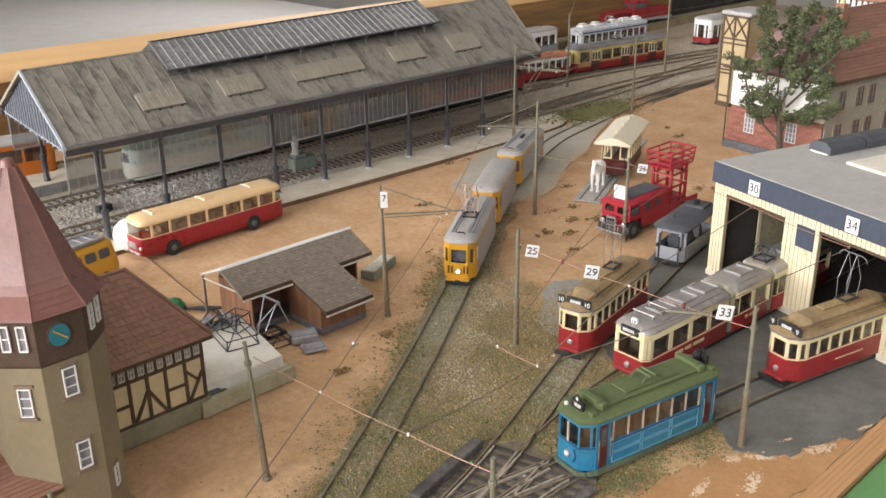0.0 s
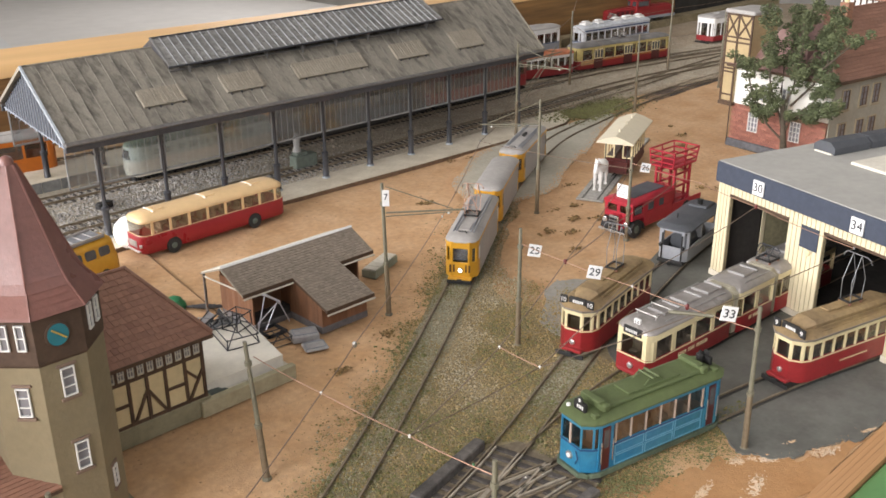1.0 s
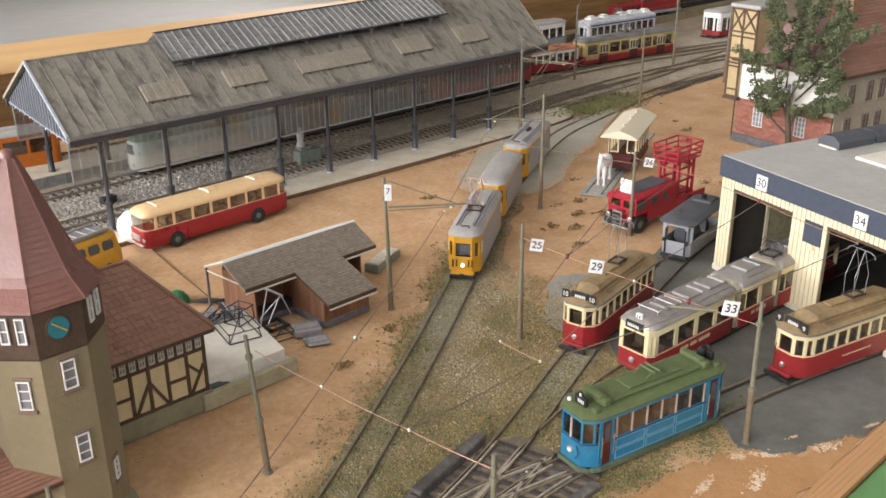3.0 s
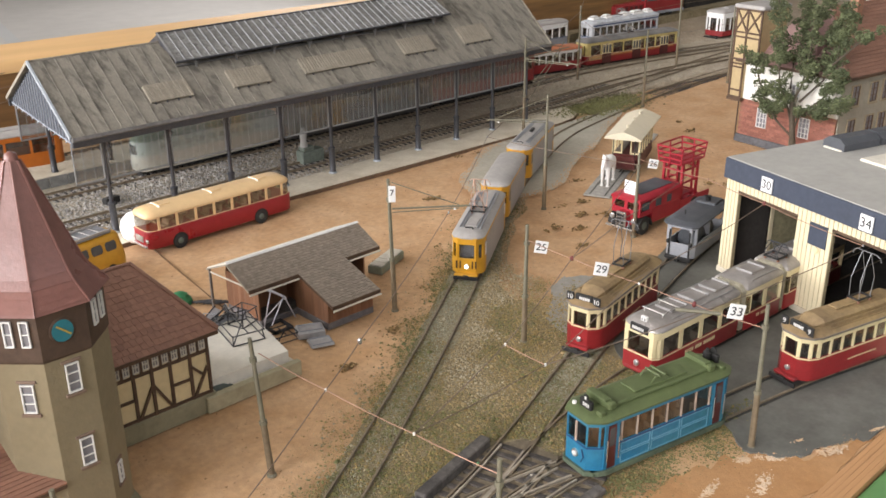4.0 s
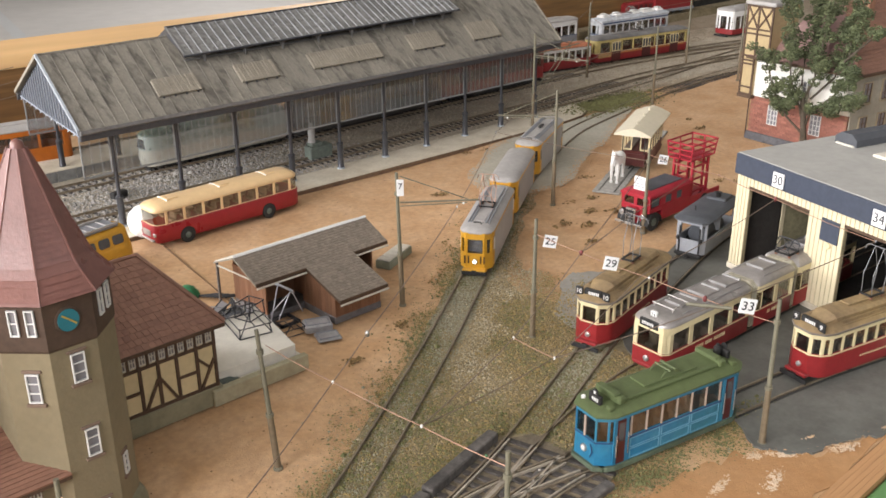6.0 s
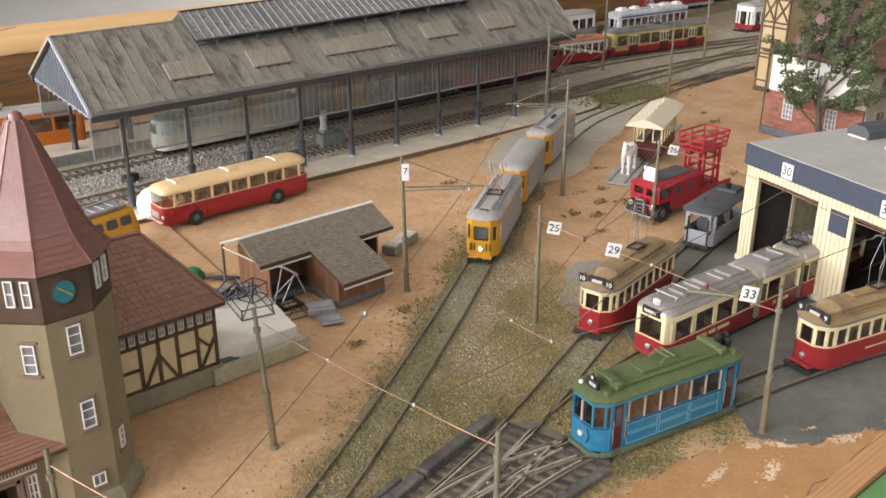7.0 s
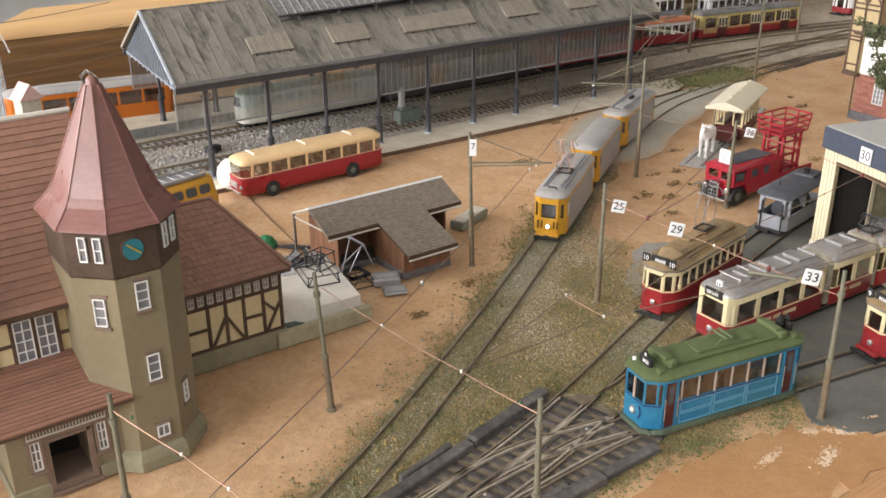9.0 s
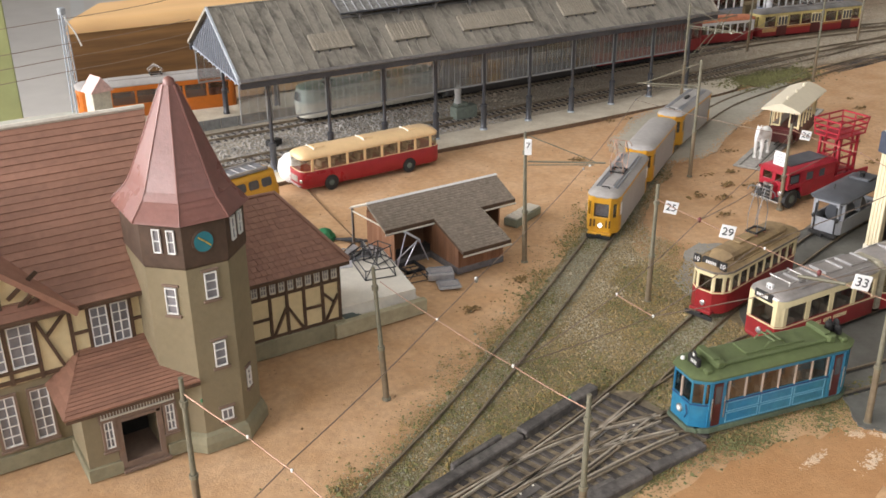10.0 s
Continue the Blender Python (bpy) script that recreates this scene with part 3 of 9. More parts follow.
def scatter():
    # grains of ballast and flock beside the main line
    n = 400000
    X, Y = rng.uniform(-320, 175, n), rng.uniform(-165, 180, n)
    d, s = seg_dist(X, Y, MAIN)
    d1, s1 = seg_dist(X, Y, DEP1)
    dx, sx = seg_dist(X, Y, BLUE_T)
    nz = np.array([noise.noise((x * 0.05, y * 0.05, 9)) for x, y in zip(X, Y)])
    edge = rng.exponential(4.0, n)
    nzf = np.array([noise.noise((x * 0.16, y * 0.16, 3)) for x, y in zip(X, Y)])
    left = (s > 0) & (d < 12.5 + 8 * nz + 6 * nzf + rng.exponential(5.0, n))
    wedge = (s <= 0) & (s1 > 0) & (d < 85 + 14 * nz + edge) & (X < 62 + 20 * nz + edge)
    near = (s <= 0) & (d < 16 + 8 * nz)
    low = (s1 <= 0) & (sx >= 0) & (X < 20)
    south = (sx < 0) & (dx < 19 + 14 * nz + edge) & (X < 30 + 20 * nz) & (X > -200)
    # nothing lies between the kerbs of the crossing
    north_kerb = np.interp(X, [-330, -205, -83, -68], [-104, -76, -51, -60])
    south_kerb = np.interp(X, [-330, -172, -73], [-122, -112, -107])
    crossing = (X < -68) & (Y < north_kerb) & (Y > south_kerb)
    ok = (left | wedge | near | low | south) & ~crossing
    X, Y, d, s, nz, d1, s1, dx, sx, nk = X[ok], Y[ok], d[ok], s[ok], nz[ok], d1[ok], s1[ok], dx[ok], sx[ok], north_kerb[ok]
    nz2 = np.array([noise.noise((x * 0.03 + 7, y * 0.03, 2)) for x, y in zip(X, Y)])
    nz3 = np.array([noise.noise((x * 0.09 + 3, y * 0.09, 6)) for x, y in zip(X, Y)])
    u = rng.uniform(0, 1, len(X)) + 0.45 * nz2 + 0.35 * nz3
    by_main, by_shed = d < 11 + 3 * nz3, (d1 < 9.5) & (X < 60)
    pale = (s <= 0) & (d > 6) & (d < 33 + 26 * nz2 + 12 * nz3 + 5 * rng.normal(0, 1, len(X))) & (X > -66 + 60 * nz3)
    by_kerb = (X < -60) & (Y > nk - 2) & (Y < nk + 13 + 10 * nz2)
    kind = np.where(u < np.where(X < -45 + 30 * nz3, 0.36, 0.14), 3, np.where(u < 0.6, 2, 1))
    kind = np.where(pale, np.where(u < 0.1, 2, np.where(u < 0.62, 4, 1)), kind)
    kind = np.where(by_shed, np.where(u < np.where(X < -30, 0.5, 0.22), 3, np.where((X < -40) & (u > 0.7), 2, 0)), kind)
    kind = np.where(by_main, np.where(u < np.where(X < -50 + 40 * nz3, 0.40, 0.16), 3, np.where(u > 1.1, 4, np.where((u > 0.8) & (X < -30), 2, 0))), kind)
    kind = np.where((s > 0) & ~by_main, np.where(u < 0.34, 3, np.where(u < 0.5, 0, 2)), kind)
    kind = np.where(by_kerb & ~by_main, np.where(u < 0.55, 3, 2), kind)
    kind = np.where((sx < 0), np.where(u < 0.66, 3, np.where(u < 0.8, 2, 0)), kind)
    zz = rng.uniform(-0.1, 0.35, len(X)) + np.where((kind == 2) | (kind == 3), rng.uniform(0, 0.3, len(X)), 0)
    zz -= np.where((sx < 0) & (dx > 9), 0.75, 0)
    for q, (nm, mt, size, lab) in enumerate((("ballast_gravel", GRAVEL, 0.33, "fine grey-green ballast grains along the main track"),
                                             ("tan_gravel", GRAVEL_TAN, 0.33, "tan gravel grains between the tracks"),
                                             ("ochre_flock", OCHRE, 0.36, "dry ochre flock between the tracks"),
                                             ("green_moss", MOSS, 0.38, "green mossy flock around the tracks"),
                                             ("pale_gravel", GRAVEL_PALE, 0.33, "pale grey fine gravel beside the main track"))):
        k = np.flatnonzero(kind == q)
        lone(nm, specks(np.stack([X[k], Y[k], zz[k]], -1), size, 0.8), mt, lab, "ballast", kind="stuff")
    # thin moss and dust fading out on the sand south of the blue tram
    m = 42000
    X, Y = rng.uniform(-190, 40, m), rng.uniform(-160, -96, m)
    dx, sx = seg_dist(X, Y, BLUE_T)
    nz = np.array([noise.noise((x * 0.06, y * 0.06, 4)) for x, y in zip(X, Y)])
    k = (sx < 0) & (dx < 12 + 22 * rng.uniform(0, 1, m) ** 1.8 + 14 * nz) & ((Y < np.interp(X, [-172, -73], [-114, -109])) | (X > -70))
    for q, (nm, mt, lab) in enumerate((("dusty_flock", OCHRE, "dry ochre flock fading onto the sand"), ("sandy_moss", MOSS, "thin moss fading onto the sand"))):
        kk = k & ((rng.uniform(0, 1, m) + nz < 0.42) == (q == 0))
        lone(nm, specks(np.stack([X[kk], Y[kk], np.full(kk.sum(), -0.45) + rng.uniform(-0.1, 0.4, kk.sum())], -1), 0.36), mt, lab, "ballast", kind="stuff")
    # coarse grey ballast below the hall and along the back tracks
    n = 40000
    X, Y = rng.uniform(-180, 700, n), rng.uniform(300, 415, n)
    k = (X < 110 + 60 * rng.uniform(-1, 1, n)) & (Y < np.where(X < 360, 412, 440 - (X - 360) * 0.12)) & (Y > np.where(X < 360, 301, 306)) & (Y < np.where(X > 560, 400, 500))
    lone("station_gravel", specks(np.stack([X[k], Y[k], rng.uniform(0.9, 1.7, k.sum())], -1), 0.7, 0.75), GRAVEL_GREY, "coarse light grey ballast of the station tracks", "ballast", kind="stuff")
    n = 56000
    X, Y = rng.uniform(50, 900, n), rng.uniform(275, 500, n)
    k = (Y > np.interp(X, [50, 340, 400, 470, 640, 900], [307, 307, 312, 300, 288, 270])) & (Y < np.interp(X, [50, 360, 500, 900], [402, 402, 470, 470]))
    lone("brown_gravel", specks(np.stack([X[k], Y[k], rng.uniform(0.8, 1.4, k.sum())], -1), 0.62, 0.6), GRAVEL_BROWN, "brown-grey ballast of the far tracks", "ballast", kind="stuff")
    # dry grass thinning out over the platform end and the rails
    m = 5200
    a, q = rng.uniform(0, 2 * math.pi, m), np.abs(rng.normal(0, 0.62, m))
    X, Y = 440 + 50 * q * np.cos(a) + 16 * q * np.sin(a), 284 + 22 * q * np.sin(a) - 7 * q * np.cos(a)
    lone("grass_tufts", specks(np.stack([X, Y, np.where((X < 400) & (Y > 268), 2.4, 0.9) + rng.uniform(0, 0.5, m)], -1), 0.75, 0.9), MOSS, "thin dry green grass tufts", "grass", kind="stuff")
    # sand blown over the edge of the paving
    m = 1000
    X = rng.uniform(-8, 62, m)
    Y = np.interp(X, [-8, -4, 2, 18, 34, 57, 62], [-128, -136, -147, -154, -160, -166, -167]) + rng.normal(0.4, 1.3, m)
    lone("blown_sand", specks(np.stack([X, Y, rng.uniform(0.1, 0.4, m)], -1), 0.3, 0.3), SAND, "sand blown over the paving edge", "ground litter", kind="stuff")
    # sand trodden over the edges of the grey crossing
    m = 3400
    k = rng.uniform(0, 5, m)
    X, Y = np.interp(k, range(6), [150, 151, 170, 199, 233, 262]), np.interp(k, range(6), [166, 195, 221, 237, 260, 266])
    q = rng.uniform(0, 7, m)
    X2, Y2 = np.interp(q, range(8), [414, 373, 325, 292, 253, 220, 185, 167]), np.interp(q, range(8), [247, 229, 203, 192, 174, 155, 151, 158])
    X, Y = np.concatenate([X, X2]) + rng.normal(0, 3.4, 2 * m), np.concatenate([Y, Y2]) + rng.normal(0, 3.4, 2 * m)
    lone("trodden_sand", specks(np.stack([X, Y, rng.uniform(0.25, 0.5, 2 * m)], -1), 0.5, 0.25), SAND, "sand trodden over the edge of the grey paving", "ground litter", kind="stuff")
    # tufts and pebbles lying about on the sand
    pts = []
    for cx, cy in ((-84, 44), (-40, 58), (196, 118), (214, 92), (185, 88), (246, 66), (262, 90), (330, 110), (300, 75), (390, 150), (420, 170), (356, 204), (372, 96), (290, 96), (150, 84), (172, 100), (128, 62),
                   (230, 150), (140, 96), (178, 122), (224, 70), (305, 62), (345, 135), (400, 205), (440, 195), (120, 200), (210, 262), (226, 258)):
        m = int(rng.integers(14, 46))
        pts += [(cx + rng.normal(0, 2.8), cy + rng.normal(0, 1.8), rng.uniform(-0.4, 0.9)) for _ in range(m)]
    lone("sand_tufts", specks(pts, 0.8), mat("dry_tuft", (0.22, 0.14, 0.055), 0.95, island=0.4, bump=0), "dry brown tufts scattered on the sand", "ground litter", kind="stuff")
    m = 6000
    X, Y = rng.uniform(-330, 420, m), rng.uniform(-20, 270, m)
    d, s = seg_dist(X, Y, MAIN)
    k = d > 25
    lone("sand_grains", specks(np.stack([X[k], Y[k], np.full(k.sum(), -0.4)], -1), 0.26), mat("sand_grain", (0.36, 0.22, 0.11), 0.95, island=0.5, bump=0), "loose grains lying on the sand", "ground litter", kind="stuff")
    b = []
    for cx, cy, h in ((352, 66, 4.0), (330, 60, 2.6)):
        b += [(cx + rng.normal(0, 3.4), cy + rng.normal(0, 3.0), abs(rng.normal(0, h * 0.5))) for _ in range(130)]
    lone("low_bush", specks(b, 1.1, 0.9), LEAF, "small dark green bush on the sand", "bush", kind="stuff")


scatter()


# ---------------------------------------------------------------- tracks
def track(name, line, label, z=0.6, sleepers=True, gauge=14.5, step=6.2, t0=None, t1=None):
    tr = thing(name, label, "track", kind="structure")
    prof = [(-0.7, 0), (0.7, 0), (0.3, 0.45), (0.22, 1.0), (0.42, 1.25), (0.42, 1.85), (-0.42, 1.85), (-0.42, 1.25), (-0.22, 1.0), (-0.3, 0.45)]
    for k in (-1, 1):
        part("rail", ribbon(side(line, k * gauge / 2), [(a, b + z - 0.1) for a, b in prof]), RAIL, tr)
    if sleepers:
        me = mesh_of("sleeper", Geo().box(-1.4, -12.5, z - 1.2, 1.4, 12.5, z, 0.25), SLEEPER)
        for p, h in along(line, step):
            if t0 is None or t0 <= p.x <= t1:
                part("sleeper", me, SLEEPER, tr, at=(p.x, p.y, 0), rz=math.degrees(h))
    return tr


track("main_track", MAIN, "rusty main line track half sunk in mossy ballast", 0.05, t0=520, t1=760)
track("shed_track", DEP1, "rusty track curving to the tram shed", 0.05, False)
track("blue_tram_track", BLUE_T, "dark rails sunk in the paving", 0.05, False)
track("middle_shed_track", DEP2, "dark rails leading to the middle shed door", 0.05, False)
track("crossing_track", XTRA, "rails of the crossing over timbers", 0.05, False)
track("station_track", HALL_A, "station track on grey ballast", 1.6, t0=-200, t1=520)
track("station_track", HALL_B, "station track on grey ballast", 1.6, t0=-200, t1=520)
track("back_track", BACK_1, "far track behind the hall", 1.2, t0=-200, t1=900)
track("siding_track", BACK_2, "far siding joining the main line", 1.0, t0=340, t1=760)


def paved_rails():
    """Dark grooves beside the rails that run through the paving."""
    dk = mat("groove_dark", (0.05, 0.047, 0.042), 0.9)
    for line, x0 in ((DEP1, 60), (DEP2, 16), (BLUE_T, 4)):
        near = [p for p in line if p.x > x0]
        gr = thing("rail_groove", "dark grooves along the rails in the paving", "track", kind="structure")
        for s in (-1, 1):
            part("groove", ribbon(side(near, s * 7.25), [(-1.5, 0.3), (1.5, 0.3), (1.5, 0.75), (-1.5, 0.75)]), dk, gr)


paved_rails()


def grooves():
    # dark timber cribs, check rails and kerbs of the crossing
    base = [(-66, -62), (-68, -105), (-110, -110), (-172, -113), (-330, -124), (-330, -106), (-205, -79), (-131, -64), (-84, -54)]
    lone("crossing_bed", Geo().prism(base, -0.6, 0.22), CRIB, "dark soil under the track crossing", "ground", kind="structure")
    cr = thing("crossing_timbers", "dark tarred timbers under the track crossing", "track", kind="structure")
    for k in range(31):
        t = k / 30
        p, q = (-80 - 176 * t, -55.0 - 33 * t), (-66 - 182 * t, -104.5 - 10 * t)
        l = math.hypot(q[0] - p[0], q[1] - p[1])
        g = Geo().box(0, -1.5, -0.6, l, 1.5, 0.95 + 0.12 * math.sin(k * 2.3), 0.35)
        part("sleeper", g, SLEEPER, cr, at=(p[0], p[1], 0), rz=math.degrees(math.atan2(q[1] - p[1], q[0] - p[0])))
    WORN = mat("worn_bright_rail", (0.44, 0.38, 0.30), 0.5, metal=0.2, var=0.25, scale=300, stain=0.3)
    check = [(0.42, 0.9), (0.42, 2.0), (-0.42, 2.0), (-0.42, 0.9)]
    for line in (DEP1, BLUE_T, DEP2, XTRA):
        near = [p for p in line if -320 < p.x < -74]
        for o in (-5.4, 5.4):
            part("check_rail", ribbon(side(near, o), check), WORN, cr)
    # iron frog plates and pale spike heads where the rails cross
    for x, y, a in ((-104, -78, 18), (-118, -84, 12), (-133, -86, 10), (-150, -92, 12), (-90, -84, 20), (-168, -96, 10)):
        fp = part("frog_plate", Geo().box(-5.5, -2.2, 0.6, 5.5, 2.2, 1.25, 0.2), DARKWOOD, cr, at=(x, y, 0), rz=a)
        for q in (-3.6, 3.6):
            part("spike", Geo().lathe([(0.5, 1.2), (0.5, 1.5), (0.2, 1.6)], 8, (q, 0.9, 0)), PALE, fp)
    for (a, b, w, h) in (((-83, -52), (-131, -62), 5.4, 4.4), ((-132, -62.4), (-205, -77.5), 5.2, 3.4), ((-206, -78), (-300, -101), 5.0, 3.0), ((-73, -107.5), (-103, -108), 4.6, 2.6),
                         ((-104.5, -108.6), (-172, -111.5), 6.0, 3.4), ((-118, -104.6), (-168, -106), 3.4, 1.8), ((-140, -60.2), (-168, -66.2), 2.4, 4.6)):
        L = math.hypot(b[0] - a[0], b[1] - a[1])
        part("kerb_timber", Geo().box(0, -w / 2, -0.5, L, w / 2, h, 0.5), DARKWOOD, cr, "dark tarred edge timber", at=(a[0], a[1], 0), rz=math.degrees(math.atan2(b[1] - a[1], b[0] - a[0])))


grooves()


# ---------------------------------------------------------------- station hall
def slab4(g, p0, p1, p2, p3, lo, hi):
    """A thin plate on four corners, from lo to hi along its normal."""
    n = (p1 - p0).cross(p3 - p0).normalized()
    return g.add([p + n * lo for p in (p0, p1, p2, p3)] + [p + n * hi for p in (p0, p1, p2, p3)],
                 [(0, 3, 2, 1), (4, 5, 6, 7), (0, 1, 5, 4), (1, 2, 6, 5), (2, 3, 7, 6), (3, 0, 4, 7)])


def hall():
    h = thing("station_hall", "long open station hall with weathered grey sheet roof on steel columns", "station hall")
    ye, yr, yb = 288, 362, 440
    A, B, C, D = Vector((-107, ye, 74.3)), Vector((357, ye, 73.8)), Vector((-98.8, yr, 111.2)), Vector((384, yr, 115.0))
    E, F = Vector((-89.5, yb, 72.5)), Vector((404, yb, 73.0))

    def front(s, t):
        return A.lerp(B, s).lerp(C.lerp(D, s), t)

    def back(s, t):
        return C.lerp(D, s).lerp(E.lerp(F, s), t)

    n = 54
    for slope in (front, back):
        for k in range(n):
            s0, s1, e = k / n, (k + 1) / n, 0.00025
            g = slab4(Geo(), slope(s0 + e, 0), slope(s1 - e, 0), slope(s1 - e, 1), slope(s0 + e, 1), -1.2, 0)
            slab4(g, slope(s0 - e * 2.2, 0), slope(s0 + e * 2.2, 0), slope(s0 + e * 2.2, 1), slope(s0 - e * 2.2, 1), -0.6, 0.42)
            part("roof_sheet", g, ROOFSHEET, h)
    part("ridge_cap", Geo().tube([C + Vector((-0.5, 0, 0)), D], 0.9, 6), ROOFSHEET, h)
    for p, q, s in ((A, B, -1), (E, F, 1)):
        for nm, mt, prof in (("gutter", GUTTER, ((2 * s, 0.6), (2.4 * s, -1.6), (1.0 * s, -2.8), (-1.5 * s, -2.8), (-1.5 * s, -0.8))),
                             ("fascia", STEEL, ((0.8 * s, -2.6), (0.8 * s, -6.6), (-1.4 * s, -6.6), (-1.4 * s, -2.6)))):
            part(nm, Geo().loft([[(c.x, c.y + y, c.z + z) for y, z in prof] for c in (p, q)]), mt, h, "grey sheet gutter" if nm == "gutter" else "")
    # raised glazed lantern along the ridge, open below its eaves
    lan = part("ridge_lantern", Geo(), STEEL, h)
    L0, L1, T0, T1 = Vector((-7, 329, 102.9)), Vector((264, 329, 107.5)), Vector((-2.6, yr, 118.2)), Vector((267, yr, 122.3))
    K0, K1 = Vector((2, yr + 33, 102.9)), Vector((272, yr + 33, 107.5))
    m = 8
    DKG = mat("lantern_glazing", (0.22, 0.215, 0.205), 0.3, var=0.3, scale=300, stain=0.35)
    LANTBAR = mat("dull_glazing_bar", (0.33, 0.335, 0.34), 0.5, var=0.2)
    for k in range(m):
        for lo0, lo1 in ((L0, L1), (K0, K1)):
            c = [lo0.lerp(lo1, k / m), lo0.lerp(lo1, (k + 1) / m), T0.lerp(T1, (k + 1) / m), T0.lerp(T1, k / m)]
            if lo0 is K0:
                c = [c[1], c[0], c[3], c[2]]
            part("lantern_pane", slab4(Geo(), *c, -0.8, 0), DKG, lan)
        g = Geo()
        for i in range(5):
            f = (k + i / 5) / m
            w = 0.0013 if i == 0 else 0.00055
            slab4(g, L0.lerp(L1, f - w), L0.lerp(L1, f + w), T0.lerp(T1, f + w), T0.lerp(T1, f - w), -0.2, 0.7)
        part("glazing_bar", g, LANTBAR, lan)
        c = L0.lerp(L1, (k + 0.5) / m)
        part("post", Geo().box(-0.6, 2.2, -8, 0.6, 3.4, -0.6).tube([(-3.4, 2.8, -0.9), (-0.4, 2.8, -5.5)], 0.4, 5).tube([(3.4, 2.8, -0.9), (0.4, 2.8, -5.5)], 0.4, 5), GUTTER, lan, at=tuple(c))
    part("lantern_edge", Geo().tube([L0 + Vector((-1, 0, -0.6)), L1 + Vector((1, 0, -0.6))], 0.8, 6), STEEL, lan)
    part("lantern_ridge", Geo().tube([T0 + Vector((-1, 0, 0.3)), T1 + Vector((1, 0, 0.3))], 0.8, 6), STEEL, lan)
    part("curb", Geo().tube([Vector((-5, 334.5, 98.4)), Vector((263, 337.5, 100.6))], 0.8, 5), GUTTER, lan, "grey curb strip on the roof")
    # Black strip for the shade below the lantern eaves; no louvre is there.
    part("louvre", Geo().loft([[(x, 340, z - 3), (x, 341, z - 3), (x, 341, z + 4.6), (x, 340, z + 4.6)] for x, z in ((-1, 101), (266, 104.4))]), BLACK, lan, "black strip painted as the shade under the lantern")
    for p, q, r in ((L0, T0, K0), (L1, T1, K1)):
        g = Geo().loft([[p, q, r, Vector((q.x, yr, q.z - 7))], [v + Vector((1.0, 0, 0)) for v in (p, q, r, Vector((q.x, yr, q.z - 7)))]])
        part("lantern_end", g, STEEL, lan)
        part("end_bar", Geo().tube([p + Vector((-0.4, 0, 0.4)), q + Vector((-0.4, 0, 0.4))], 0.7, 5), GUTTER, lan)
    # slatted roof lights set on the front slope
    for xa, xb, t0, t1 in ((-42.8, -9.9, 0.22, 0.43), (22.5, 55.1, 0.215, 0.44), (86.6, 155.5, 0.223, 0.43), (188.8, 224.7, 0.235, 0.46), (259.1, 293.9, 0.23, 0.49)):
        sa, sb = [(x - A.lerp(C, t0).x) / (B.lerp(D, t0).x - A.lerp(C, t0).x) for x in (xa, xb)]
        rl = part("roof_light", slab4(Geo(), front(sa, t0), front(sb, t0), front(sb, t1), front(sa, t1), 0.3, 1.6), GREYLATH, h, "pale slatted roof light")
        k = int((xb - xa) / 2.4)
        for i in range(k):
            u0, u1 = sa + (sb - sa) * (i + 0.12) / k, sa + (sb - sa) * (i + 0.88) / k
            part("slat", slab4(Geo(), front(u0, t0 - 0.006), front(u1, t0 - 0.006), front(u1, t1 + 0.006), front(u0, t1 + 0.006), 1.5, 2.0 + 0.2 * math.sin(i * 2.1)), GREYLATH, rl)
        for f in (0.1, 0.37, 0.63, 0.9):
            p = front(sa + (sb - sa) * f, t0 - 0.012)
            part("bracket", Geo().box(-0.5, -0.5, -0.4, 0.5, 1.0, 1.2), STEEL, rl, at=tuple(p))
    # slatted gables with pale verges
    GABLEBAR = mat("gable_bar_blue_grey", (0.27, 0.30, 0.35), 0.45, var=0.15)
    GB = mat("gable_lath", (0.085, 0.095, 0.115), 0.5, var=0.2, scale=300)
    for P, Q, R, s in ((A, C, E, 1), (B, D, F, -1)):
        gb = part("gable", Geo(), GB, h, "glazed slatted gable")
        nn = 22
        for i in range(nn):
            y = ye + 4 + (yb - ye - 8) * (i + 0.5) / nn
            c = P.lerp(Q, (y - ye) / (yr - ye)) if y < yr else Q.lerp(R, (y - yr) / (yb - yr))
            xg, top = c.x + 2.5 * s, c.z - 1.6
            part("slat", Geo().box(xg - 0.4, y - 1.0, 69, xg + 0.4, y + 1.0, top), GB, gb)
            part("gable_bar", Geo().box(xg - 1.2, y - 3.3, 69, xg - 0.3, y - 2.85, top - 0.4), GABLEBAR, gb)
        lo0, lo1 = Vector((P.x + 2.5 * s, ye, 68.5)), Vector((R.x + 2.5 * s, yb, 68.5))
        part("bottom_rail", Geo().tube([lo0, lo1], 0.9, 6), GABLEBAR, gb)
        for i in range(12):
            c = lo0.lerp(lo1, (i + 0.5) / 12)
            part("rail_bracket", Geo().tube([c + Vector((-0.4, 0, 0)), c + Vector((-1.2, 0, -1.6))], 0.4, 5), PALESTEEL, gb)
        for p, nm in ((P, "verge"), (R, "rear_verge")):
            o = Vector((-0.6 * s, 0, 0))
            part(nm, Geo().loft([[v + o + Vector((a, 0, b)) for a, b in ((-0.8, -1.6), (0.8, -1.6), (0.8, 0.9), (-0.8, 0.9))] for v in (p, Q)]), PALESTEEL if s > 0 and p is P else GREYLATH, gb, "grey verge board")
    # columns, brackets and the hanging glass screens
    prof = [(2.7, 0), (2.7, 1.5), (2.4, 2.0), (2.3, 19), (2.7, 19.5), (2.7, 21), (1.35, 22), (1.15, 60), (1.7, 61.5), (1.7, 63)]
